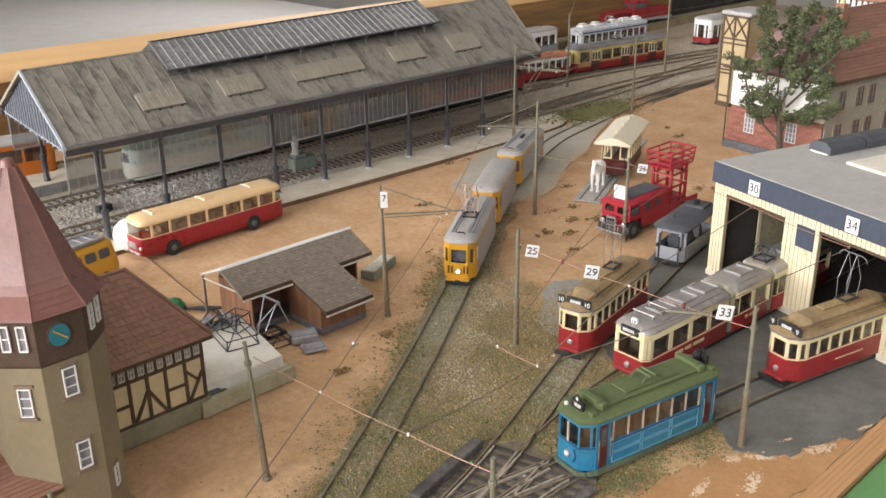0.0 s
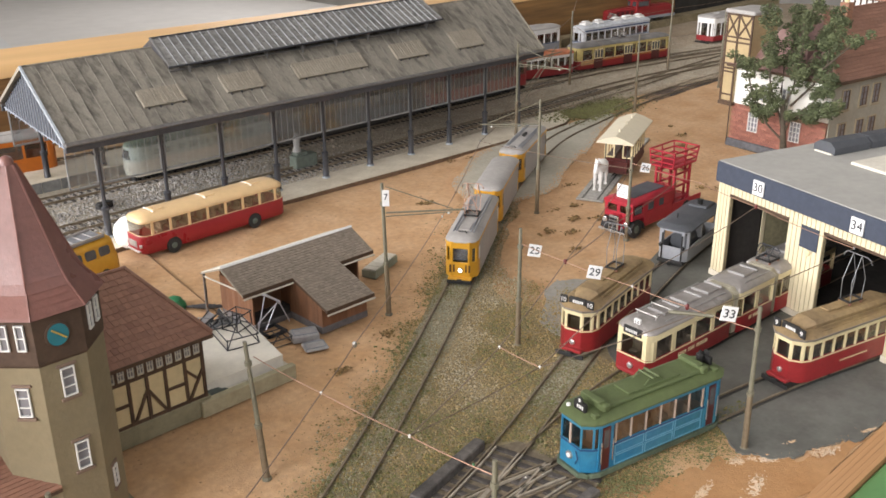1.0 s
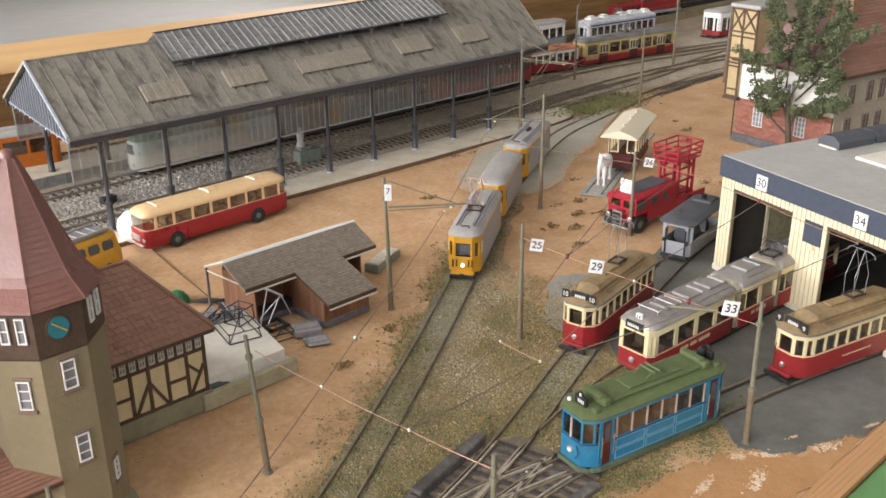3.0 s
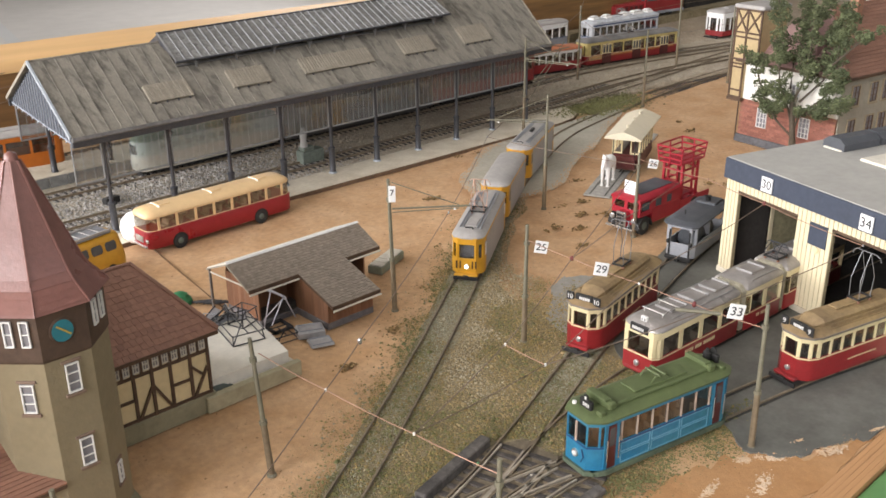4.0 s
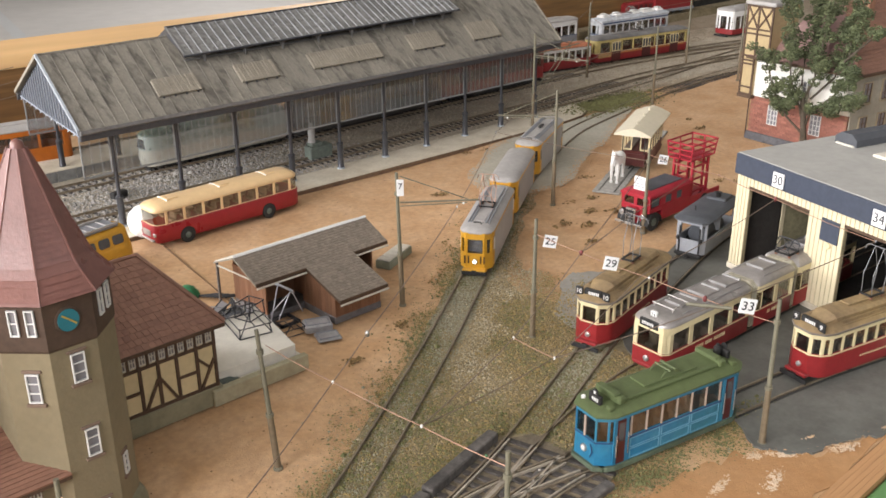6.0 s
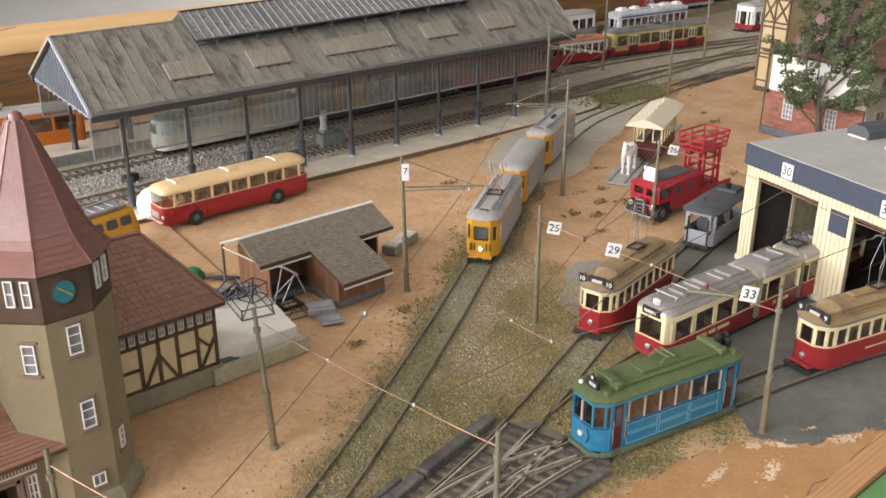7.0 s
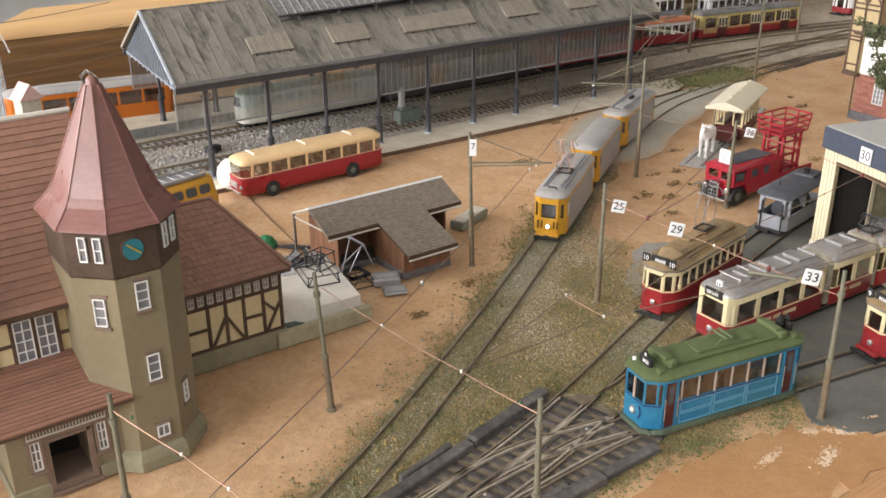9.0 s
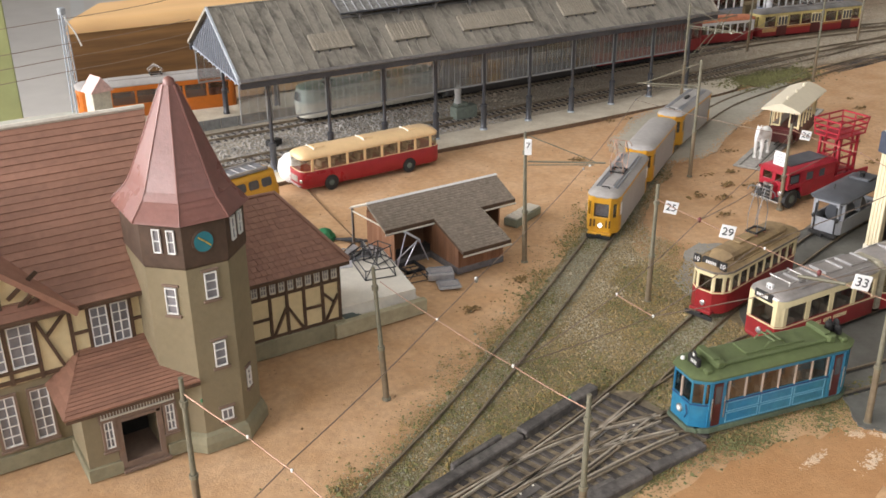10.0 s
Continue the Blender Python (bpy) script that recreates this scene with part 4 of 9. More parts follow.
    col = mesh_of("column", Geo().lathe(prof, 10), STEEL, 40)
    disc = mesh_of("base_disc", Geo().lathe([(3.3, -0.3), (3.3, 0.9), (2.8, 1.3)], 12), PALESTEEL, 40)
    brs = []
    for s in (-1, 1):
        br = Geo()
        br.tube([(0, 0, 54), (1.8 * s, 0, 57.5), (4.2 * s, 0, 60.5)], 0.4, 5)
        brs.append(mesh_of("bracket", br, STEEL))
    bar = mesh_of("screen_rest", Geo().tube([(-2.4, 0, 34.5), (2.4, 0, 34.5)], 0.4, 5), STEEL)
    xs = [-83.3 + 46.33 * i for i in range(10)]
    for x in xs:
        c = part("column", col, STEEL, h, at=(x, 297, 2.4))
        for brm in brs:
            part("bracket", brm, STEEL, c)
        part("screen_rest", bar, PALESTEEL, c)
        part("base_disc", disc, PALESTEEL, c, "pale grey foot disc")
        part("column", col, STEEL, h, at=(x + 17, 434, 10.0))
    fr_col = mat("screen_frame", (0.25, 0.255, 0.255), 0.4, var=0.1)
    spans = [(-105, xs[0] - 1.6)] + [(a + 1.6, b - 1.6) for a, b in zip(xs, xs[1:])]
    for y, dx, top in ((297, 0, 68), (430, 16, 69)):
        for a, b in spans:
            a, b = a + dx, b + dx
            sc = part("glass_screen", Geo().box(a + 0.5, y - 0.15, 41, b - 0.5, y + 0.15, top), GLASS, h, "clear hanging glass screen")
            sc.visible_shadow = False
            g = Geo().box(a, y - 0.5, 39.8, b, y + 0.5, 41).box(a, y - 0.5, 40, a + 0.7, y + 0.5, top).box(b - 0.7, y - 0.5, 40, b, y + 0.5, top)
            k = 8 if b - a > 30 else 3
            for i in range(1, k):
                x = a + (b - a) * i / k
                g.box(x - 0.08, y - 0.2, 41, x + 0.08, y + 0.2, top)
            part("screen_frame", g, fr_col, sc)
    for y, dx in ((297, 0), (434, 17)):
        part("tie_beam", Geo().box(-104 + dx, y - 1, 67.4, 356 + dx, y + 1, 69.4), STEEL, h)
    for x in xs:
        part("roof_truss", Geo().tube([(x, 297, 68), (x + 8, yr, 71), (x + 17, 434, 68)], 0.6, 5).tube([(x + 8, yr, 71), (x + 9, yr, 109)], 0.5, 5), STEEL, h)


hall()


def platforms():
    g = Geo().prism([(-420, 273), (40, 272.5), (190, 268.5), (345, 267), (372, 270), (392, 280), (402, 305), (-420, 305)], -0.5, 2.4)
    p = lone("front_platform", g, CONCRETE, "low pale concrete platform along the hall columns", "platform", kind="structure")
    part("platform_edge", ribbon([Vector(q) for q in ((-420, 273), (40, 272.5), (190, 268.5), (345, 267), (372, 270), (392, 280))], [(-0.4, -0.6), (0.4, -0.6), (0.4, 2.5), (-0.4, 2.5)]), mat("edge_dark", (0.16, 0.10, 0.06), 0.8), p, "thin brown edge strip")
    g = Geo().prism([(-420, 427), (330, 423), (372, 428), (372, 470), (-420, 470)], 0, 10)
    p = lone("back_platform", g, CONCRETE, "concrete platform behind the station tracks", "platform", kind="structure")
    me = mesh_of("edge_block", Geo().box(0, -0.5, 0, 14.6, 0.4, 9.0, 0.2), mat("platform_block", (0.22, 0.22, 0.21), 0.85, obj=0.15))
    for k in range(36):
        part("edge_block", me, CONCRETE, p, at=(-180 + k * 15, 425.3 - k * 0.08, 0.4))


platforms()


WINGLASS = mat("pale_window_glass", (0.24, 0.235, 0.25), 0.2, var=0.25, scale=150, stain=0.3, bump=0)


def window(parent, w, h, at, rz=0.0, cols=2, rows=3, name="window", surround=True, mt=None, edge=None):
    """A small window with a white frame, bars, glass and a stone surround. Its front looks along -y."""
    wn = part(name, Geo().box(-w / 2, 0.3, 0, w / 2, 0.8, h), WINGLASS, parent, "small-paned window with white bars", at=at, rz=rz)
    g = Geo()
    t = 0.45
    for a in (-w / 2, w / 2 - t):
        g.box(a, -0.5, 0, a + t, 0.3, h)
    for a in (0, h - t):
        g.box(-w / 2 + t, -0.5, a, w / 2 - t, 0.3, a + t)
    for i in range(1, cols):
        x = -w / 2 + w * i / cols
        g.box(x - 0.22, -0.35, t, x + 0.22, 0.25, h - t)
    for i in range(1, rows):
        z = h * i / rows
        g.box(-w / 2 + t, -0.3, z - 0.17, w / 2 - t, 0.2, z + 0.17)
    part("window_frame", g, mt or WHITE, wn)
    if surround:
        g = Geo()
        for a, b, c, d in ((-w / 2 - 1.0, -1.0, w / 2 + 1.0, 0), (-w / 2 - 1.0, h, w / 2 + 1.0, h + 1.0), (-w / 2 - 1.0, 0, -w / 2, h), (w / 2, 0, w / 2 + 1.0, h)):
            g.box(a, -0.7, b, c, 0.4, d)
        part("surround", g, edge or STONE, wn)
        part("sill", Geo().box(-w / 2 - 1.5, -1.4, -1.8, w / 2 + 1.5, 0.2, -0.9, 0.15), edge or STONE, wn)
    return wn


mat_dark = mat("dark_window_glass", (0.09, 0.095, 0.10), 0.15, var=0.2, scale=200, stain=0.2, bump=0)


def octagon(a, c=(0, 0)):
    r = a / math.cos(math.pi / 8)
    p = [(c[0] + r * math.cos(math.pi / 8 + k * math.pi / 4), c[1] + r * math.sin(math.pi / 8 + k * math.pi / 4)) for k in range(8)]
    # longer towards the house behind it
    return [(x, y + (0.45 * a if y > c[1] else 0)) for x, y in p]


def tiled(parent, p, e, u, w0, w1, h, material=None, rows=None, row_h=3.2, name="roof_course", off0=0.0, single=False):
    """Courses of roof tiles on a slope, or single tiles. p: lower corner, e: unit along the eave, u: unit up the slope; the width runs from w0 below to w1 above."""
    e, u, p = Vector(e), Vector(u), Vector(p)
    nn = e.cross(u).normalized()
    rows = rows or max(2, int(h / row_h))
    for k in range(rows):
        t0, t1 = k / rows, (k + 1) / rows
        a0, a1 = off0 * t0, off0 * t1
        wa, wb = w0 + (w1 - w0) * t0, w0 + (w1 - w0) * t1
        q0, q1 = p + u * h * t0, p + u * (h * t1 + 0.35)
        lo, hi = nn * 0.55, nn * 0.15
        n = max(1, round(max(wa, wb) / 2.9)) if single else 1
        cuts = [0.0, 1.0] if n == 1 else [0.0] + [min(max((i + 0.5 * (k % 2)) / n, 0.0), 1.0) for i in range(1 - k % 2, n)] + [1.0]
        for c0, c1 in zip(cuts, cuts[1:]):
            gap = 0.05 / max(wa, wb, 1.0)
            d = nn * rng.uniform(-0.06, 0.06)
            vs = [q0 + e * (a0 + wa * (c0 + gap)) + d, q0 + e * (a0 + wa * (c1 - gap)) + d, q1 + e * (a1 + wb * (c1 - gap)) + d, q1 + e * (a1 + wb * (c0 + gap)) + d]
            V = [vs[0] + lo, vs[1] + lo, vs[2] + hi, vs[3] + hi, vs[0] - nn * 0.5, vs[1] - nn * 0.5, vs[2] - nn * 0.6, vs[3] - nn * 0.6]
            g = Geo().add(V, [(0, 1, 2, 3), (4, 7, 6, 5), (0, 4, 5, 1), (1, 5, 6, 2), (2, 6, 7, 3), (3, 7, 4, 0)])
            part(name, g, material or TILE, parent)


def station():
    st = thing("station_building", "half-timbered station house with red tiled roofs and a clock tower", "station building")
    # tower
    cx, cy = -233.7, 20.9
    tw = part("tower", Geo(), OLIVE, st, at=(cx, cy, 0))
    tw.scale = (0.92, 0.92, 1)
    part("tower_wall", Geo().prism(octagon(21.7), 0, 82.5), OLIVE, tw, "olive beige plastered tower wall")
    g = Geo().loft([[(x, y, z) for x, y in octagon(a)] for a, z in ((24.4, 0), (24.4, 4), (23.4, 7), (21.2, 8.5))])
    part("plinth", g, PLINTH, tw)
    g = Geo().loft([[(x, y, z) for x, y in octagon(a)] for a, z in ((21.5, 80.2), (22.0, 81.4), (22.2, 81.6), (22.2, 101.5))])
    part("clock_storey", g, BAND, tw, "dark brown clock storey")
    # flared pointed roof in eight courses-clad faces
    lev = ((24.4, 99.2), (23.9, 100.2), (18.8, 106.2), (17.0, 109.4), (2.7, 146), (1.2, 147.6))
    roof = part("tower_roof", Geo().loft([[(x, y, z) for x, y in octagon(max(a - 0.8, 0.3))] for a, z in lev]), TILEPINK, tw, "pointed pinkish red flared roof")
    for k in range(8):
        for (a0, z0), (a1, z1) in zip(lev, lev[1:-1]):
            nrow = max(1, int(math.hypot(a0 - a1, z1 - z0) / 2.1))
            for i in range(nrow):
                g = Geo()
                t0, t1 = i / nrow, (i + 1) / nrow
                aa, ab, za, zb = a0 + (a1 - a0) * t0, a0 + (a1 - a0) * t1, z0 + (z1 - z0) * t0, z0 + (z1 - z0) * t1
                p, q = octagon(aa + 0.25), octagon(ab - 0.1)
                j = (k + 1) % 8
                g.add([(*p[k], za), (*p[j], za), (*q[j], zb), (*q[k], zb), (p[k][0] * 0.96, p[k][1] * 0.96, za), (p[j][0] * 0.96, p[j][1] * 0.96, za)], [(0, 1, 2, 3), (0, 4, 5, 1)])
                part("roof_course", g, TILEPINK, roof)
        g = Geo().tube([(*octagon(a + 0.1)[k], z) for a, z in lev[:5]], 0.42, 5)
        part("hip_ridge", g, TILEPINK, roof)
    part("finial", Geo().lathe([(2.6, 146), (2.2, 148), (0.6, 148.9)], 8), TILEPINK, roof, smooth=50)
    # clock
    ck = part("clock", Geo().lathe([(4.9, 0.3), (4.9, -0.4), (4.2, -0.6), (4.0, -0.4)], 24, (-0.6, -22.1, 91), "y"), BAND, tw, smooth=40)
    part("clock_face", Geo().lathe([(4.0, -0.2), (4.0, -0.7)], 24, (-0.6, -22.1, 91), "y"), TEAL, ck, "teal clock face")
    part("clock_hand", Geo().box(-3.6, -23.2, 90.7, 1.2, -22.9, 91.3).turn(Matrix.Translation((0, 0, 91)) @ Matrix.Rotation(radians(38), 4, "Y") @ Matrix.Translation((0, 0, -91))), GOLD, ck)
    part("clock_hand", Geo().box(-0.3, -23.3, 90.7, 2.8, -23.0, 91.3).turn(Matrix.Translation((0, 0, 91)) @ Matrix.Rotation(radians(40), 4, "Y") @ Matrix.Translation((0, 0, -91))), GOLD, ck)
    for sgn in (-1, 1):
        a = radians(45) * sgn
        for off in ((-1.6, 4.6) if sgn < 0 else (-3.3, 3.3)):
            p = rot2((off, -22.7), a)
            window(tw, 3.4, 9.5, (p[0], p[1], 87.5), math.degrees(a), 1, 2, surround=False)
    for z, off, a, w, hh in ((67, 0.6, 0, 5.2, 11), (37, 1.2, 0, 5.2, 11), (62, 1.2, -45, 5.0, 11), (12, 1.4, 0, 5.2, 5), (21, -1.5, 45, 3.6, 8.5)):
        p = rot2((off, -22.2), radians(a))
        window(tw, w, hh, (p[0], p[1], z), a, 1 if hh > 6 else 2, 3 if hh > 6 else 1, surround=False)
        part("stone_lintel", Geo().box(-w / 2 - 1.2, -0.2, hh + 0.3, w / 2 + 1.2, 0.8, hh + 1.4, 0.2), BROWNSTONE, tw, at=(p[0], p[1], z), rz=a)
        part("stone_sill", Geo().box(-w / 2 - 1.2, -0.6, -1.6, w / 2 + 1.2, 0.8, -0.4, 0.2), BROWNSTONE, tw, at=(p[0], p[1], z), rz=a)
    # wing with tiled roof: plinth, timbered wall, hipped end
    x0, x1, yw = -212, -152.3, 56
    wg = part("wing", Geo(), OLIVE, st)
    part("plinth", Geo().box(x0, yw - 1.2, 0, x1 + 1.2, 96, 9.5, 0.3), PLINTH, wg)
    part("wall", Geo().box(x0, yw, 9.5, x1, 95, 42), INFILL, wg, "cream plaster infill")

    def beam(parent, a, b, y, w=1.5, d=0.7):
        g = Geo()
        y -= 0.011 * ((abs(a[0]) * 7 + abs(b[1]) * 3) % 17)
        dx, dz = b[0] - a[0], b[1] - a[1]
        l = math.hypot(dx, dz)
        nx, nz = -dz / l * w / 2, dx / l * w / 2
        g.add([(a[0] + nx, y, a[1] + nz), (a[0] - nx, y, a[1] - nz), (b[0] - nx, y, b[1] - nz), (b[0] + nx, y, b[1] + nz)] +
              [(a[0] + nx, y - d, a[1] + nz), (a[0] - nx, y - d, a[1] - nz), (b[0] - nx, y - d, b[1] - nz), (b[0] + nx, y - d, b[1] + nz)],
              [(0, 1, 2, 3), (4, 7, 6, 5), (0, 4, 5, 1), (1, 5, 6, 2), (2, 6, 7, 3), (3, 7, 4, 0)])
        part("timber", g, TIMBER, parent)

    for x in (-203, -189.2, -180.7, -171.9, -162.2, -153.2):
        beam(wg, (x, 9.5), (x, 41), yw)
    for z in (10.2, 31.4, 40.4):
        beam(wg, (x0, z), (x1, z), yw + 0.25)
    for a, b in (((-188, 11), (-181.2, 24)), ((-180.4, 24), (-172.8, 10.5)), ((-171.5, 20.4), (-162.4, 20.2)), ((-161.8, 26), (-157, 20.8)), ((-161.6, 10.4), (-154, 24)), ((-212, 20.8), (-189.6, 20.6))):
        beam(wg, a, b, yw - 0.25, 1.3)
    for i in range(13):
        window(wg, 3.0, 5.8, (-210.2 + i * 4.53, yw - 0.5, 33), 0, 2, 2, surround=False, mt=PALE)
        beam(wg, (-207.9 + i * 4.53, 31.6), (-207.9 + i * 4.53, 40.4), yw - 0.02, 1.2, 0.9)
    part("roof_deck", Geo().add([(x0, 50, 41.9), (-150.5, 50, 41.9), (-174, 77, 72), (x0, 77, 72), (-150.5, 104, 41.9), (x0, 104, 41.9)],
                                [(0, 1, 2, 3), (1, 4, 2), (3, 2, 4, 5), (0, 5, 4, 1), (0, 3, 5)]), TIMBER, wg)
    sl = Vector((0, 27, 30))
    tiled(wg, (x0, 49.5, 42.7), (1, 0, 0), sl.normalized(), 62, 38, sl.length, TILE, row_h=2.7, name="roof_tile", single=True)
    hl = Vector((-24, 0, 30))
    tiled(wg, (-150, 49.5, 42.7), (0, 1, 0), hl.normalized(), 55, 1, hl.length, TILE, row_h=2.7, off0=27)
    part("hip_ridge", Geo().tube([(-150, 49.5, 43.7), (-174, 77, 73.7), (x0, 77, 73.7)], 1.0, 6), TILE, wg)
    part("eave_board", Geo().box(x0, 49.2, 40.9, -150, 50.4, 42.7, 0.2), TIMBER, wg)
    # main house
    mx0, mx1, my = -430, -248, 31
    mn = part("main_house", Geo(), OLIVE, st)
    part("wall", Geo().box(mx0, my, 0, mx1, 140, 37), OLIVE, mn, "olive plastered ground floor")
    part("plinth", Geo().box(mx0 - 0.5, my - 1.2, 0, mx1, 140, 7, 0.3), PLINTH, mn)
    part("upper_wall", Geo().box(mx0, my - 0.4, 37, mx1, 140, 68), INFILL, mn, "cream plaster infill")
    for x in (-250, -257.6, -266, -273.8, -280.6, -293.7, -304.6, -315.4, -326, -340):
        beam(mn, (x, 37), (x, 67.5), my - 0.4)
    for z in (38.4, 67):
        beam(mn, (mx0, z), (mx1, z), my - 0.15, 1.8)
    for a, b in (((-293.2, 62.4), (-285.2, 39.4)), ((-281.6, 62.6), (-290.2, 53.4)), ((-280.6, 52), (-273.8, 52)), ((-257.6, 52), (-250, 52)), ((-304.6, 62.4), (-293.7, 62.4)), ((-304.6, 42.6), (-293.7, 42.6)),
                 ((-315.4, 62.4), (-304.6, 62.4)), ((-315.4, 42.6), (-304.6, 42.6)), ((-273.8, 62), (-257.6, 62)), ((-273.8, 42.8), (-257.6, 42.8)), ((-338, 39), (-327, 62))):
        beam(mn, a, b, my - 0.62, 1.3)
    for x in (-269.9, -261.8):
        window(mn, 6.6, 17.2, (x, my - 0.9, 43.9), 0, 2, 4, surround=False)
    for x in (-299.1, -310):
        window(mn, 8.8, 17.6, (x, my - 0.9, 43.7), 0, 2, 4, surround=False)
    for x in (-296.5, -309, -333):
        window(mn, 6.8, 22.2, (x, my - 0.55, 10.6), 0, 2, 5, edge=BROWNSTONE)
    sl = Vector((0, 64, 54))
    tiled(mn, (mx0, 24, 66), (1, 0, 0), sl.normalized(), mx1 - mx0 + 3, mx1 - mx0 + 22, sl.length, TILE, row_h=3.4)
    sl2 = Vector((0, -64, 54))
    tiled(mn, (mx1 + 22, 152, 66), (-1, 0, 0), sl2.normalized(), mx1 - mx0 + 22, mx1 - mx0 + 22, sl2.length, TILE, row_h=3.8)
    part("roof_deck", Geo().ext([(25.5, 65), (88, 118.5), (150.5, 65)], "x", mx0 + 1, mx1 + 2), TIMBER, mn)
    # The bright line of light along the ridge is painted with a pale colour.
    part("ridge_cap", Geo().tube([(mx0, 88, 121), (mx1 + 22, 88, 121)], 1.2, 6), PALE, mn, "ridge tiles painted pale for the light on them")
    part("eave_board", Geo().box(mx0, 23.6, 64.2, mx1 + 3, 25, 66, 0.2), TIMBER, mn)
    # cross gable
    cg = part("cross_gable", Geo(), INFILL, mn)
    gx = -326
    part("gable_wall", Geo().ext([(gx - 42, 68), (gx + 42, 68), (gx, 106)], "y", 29.2, 31), INFILL, cg)
    for s in (-1, 1):
        g = Geo()
        a, b = (gx + s * 48, 66), (gx, 109.5)
        g.loft([[(a[0], 20, a[1]), (a[0], 84, a[1]), (a[0] - s * 1.5, 84, a[1] - 2), (a[0] - s * 1.5, 20, a[1] - 2)], [(b[0], 20, b[1]), (b[0], 84, b[1]), (b[0], 84, b[1] - 2.2), (b[0], 20, b[1] - 2.2)]])
        part("gable_roof", g, TILE, cg)
    for i, (a, b) in enumerate((((gx + 40, 69), (gx + 2, 103)), ((gx - 40, 69), (gx, 103)), ((gx - 42, 68), (gx + 42, 68)), ((gx + 22, 69), (gx + 22, 88)), ((-300.6, 73.2), (-289.2, 82)), ((-297.5, 69), (-289.6, 76.2)), ((-294, 69), (-288, 73.6)), ((gx + 6, 70), (gx + 6, 97)))):
        beam(cg, a, b, 29.2 - 0.13 * i, 1.6)
    window(cg, 9, 12, (gx + 1, 28.8, 74), 0, 2, 3, surround=False)
    # entrance porch
    pc = part("porch", Geo(), OLIVE, st)
    g = Geo().box(-287, 5.5, 0, -274, 31, 30).box(-258.6, 5.5, 0, -243, 31, 30).box(-274, 5.5, 24, -258.6, 31, 30)
    part("wall", g, OLIVE, pc)
    part("plinth", Geo().box(-288, 4.5, 0, -274.5, 30, 6, 0.3), PLINTH, pc)
    part("plinth", Geo().box(-256.5, 4.5, 0, -243, 30, 6, 0.3), PLINTH, pc)
    part("door_surround", Geo().box(-275.5, 4.6, 2, -273, 6.2, 25).box(-259.4, 4.6, 2, -257.4, 6.2, 25).box(-273, 4.6, 23, -258, 6.2, 24.4), BROWNSTONE, pc)
    # Near-black panel carries the shade of the porch opening in its colour.
    part("dark_hall", Geo().box(-273.9, 24, 0.5, -258.7, 25, 24), mat("porch_shade_black", (0.02, 0.018, 0.016), 0.9), pc, "black panel painted as the shade inside the porch")
    part("steps", Geo().box(-275, 3.5, 0, -256, 24, 1.5, 0.2).box(-274.4, 4.8, 1.5, -256.8, 24, 4.4, 0.2), BROWNSTONE, pc)
    window(pc, 3.4, 12, (-277.9, 5.0, 13), 0, 2, 3, edge=BROWNSTONE)
    window(pc, 3.4, 12, (-254.2, 5.0, 12.6), 0, 2, 3, edge=BROWNSTONE)
    part("sign_board", Geo().box(-281, 4.7, 24.6, -251.5, 5.4, 30.8), BROWNSTONE, pc, "brown board over the door")
    fr = part("fretwork", Geo().box(-280.4, 4.0, 26.4, -252, 4.7, 26.9).box(-280.4, 4.0, 29.9, -252, 4.7, 30.4), PALE, pc, "white fretwork railing")
    for i in range(25):
        part("baluster", Geo().box(-280.2 + i * 1.16, 4.1, 26.9, -279.85 + i * 1.16, 4.6, 29.9), PALE, fr)
    part("eave_board", Geo().box(-293, 0, 31.4, -242, 1.2, 33, 0.2), TIMBER, pc)
    part("roof_deck", Geo().add([(-293, 0.5, 32.5), (-242, 0.5, 32.5), (-242, 31, 43.5), (-279, 31, 43.5), (-293, 31, 32.5)], [(0, 1, 2, 3), (0, 3, 4), (0, 4, 2, 1), (3, 2, 4)]), TIMBER, pc)
    v = Vector((0, 31, 11))
    tiled(pc, (-293.5, 0, 33.2), (1, 0, 0), v.normalized(), 51.5, 36.5, v.length, TILE, row_h=1.9, off0=15)
    v = Vector((14.5, 0, 11))
    tiled(pc, (-293.5, 31, 33.2), (0, -1, 0), v.normalized(), 31, 0.5, v.length, TILE, row_h=1.9, off0=0)


station()


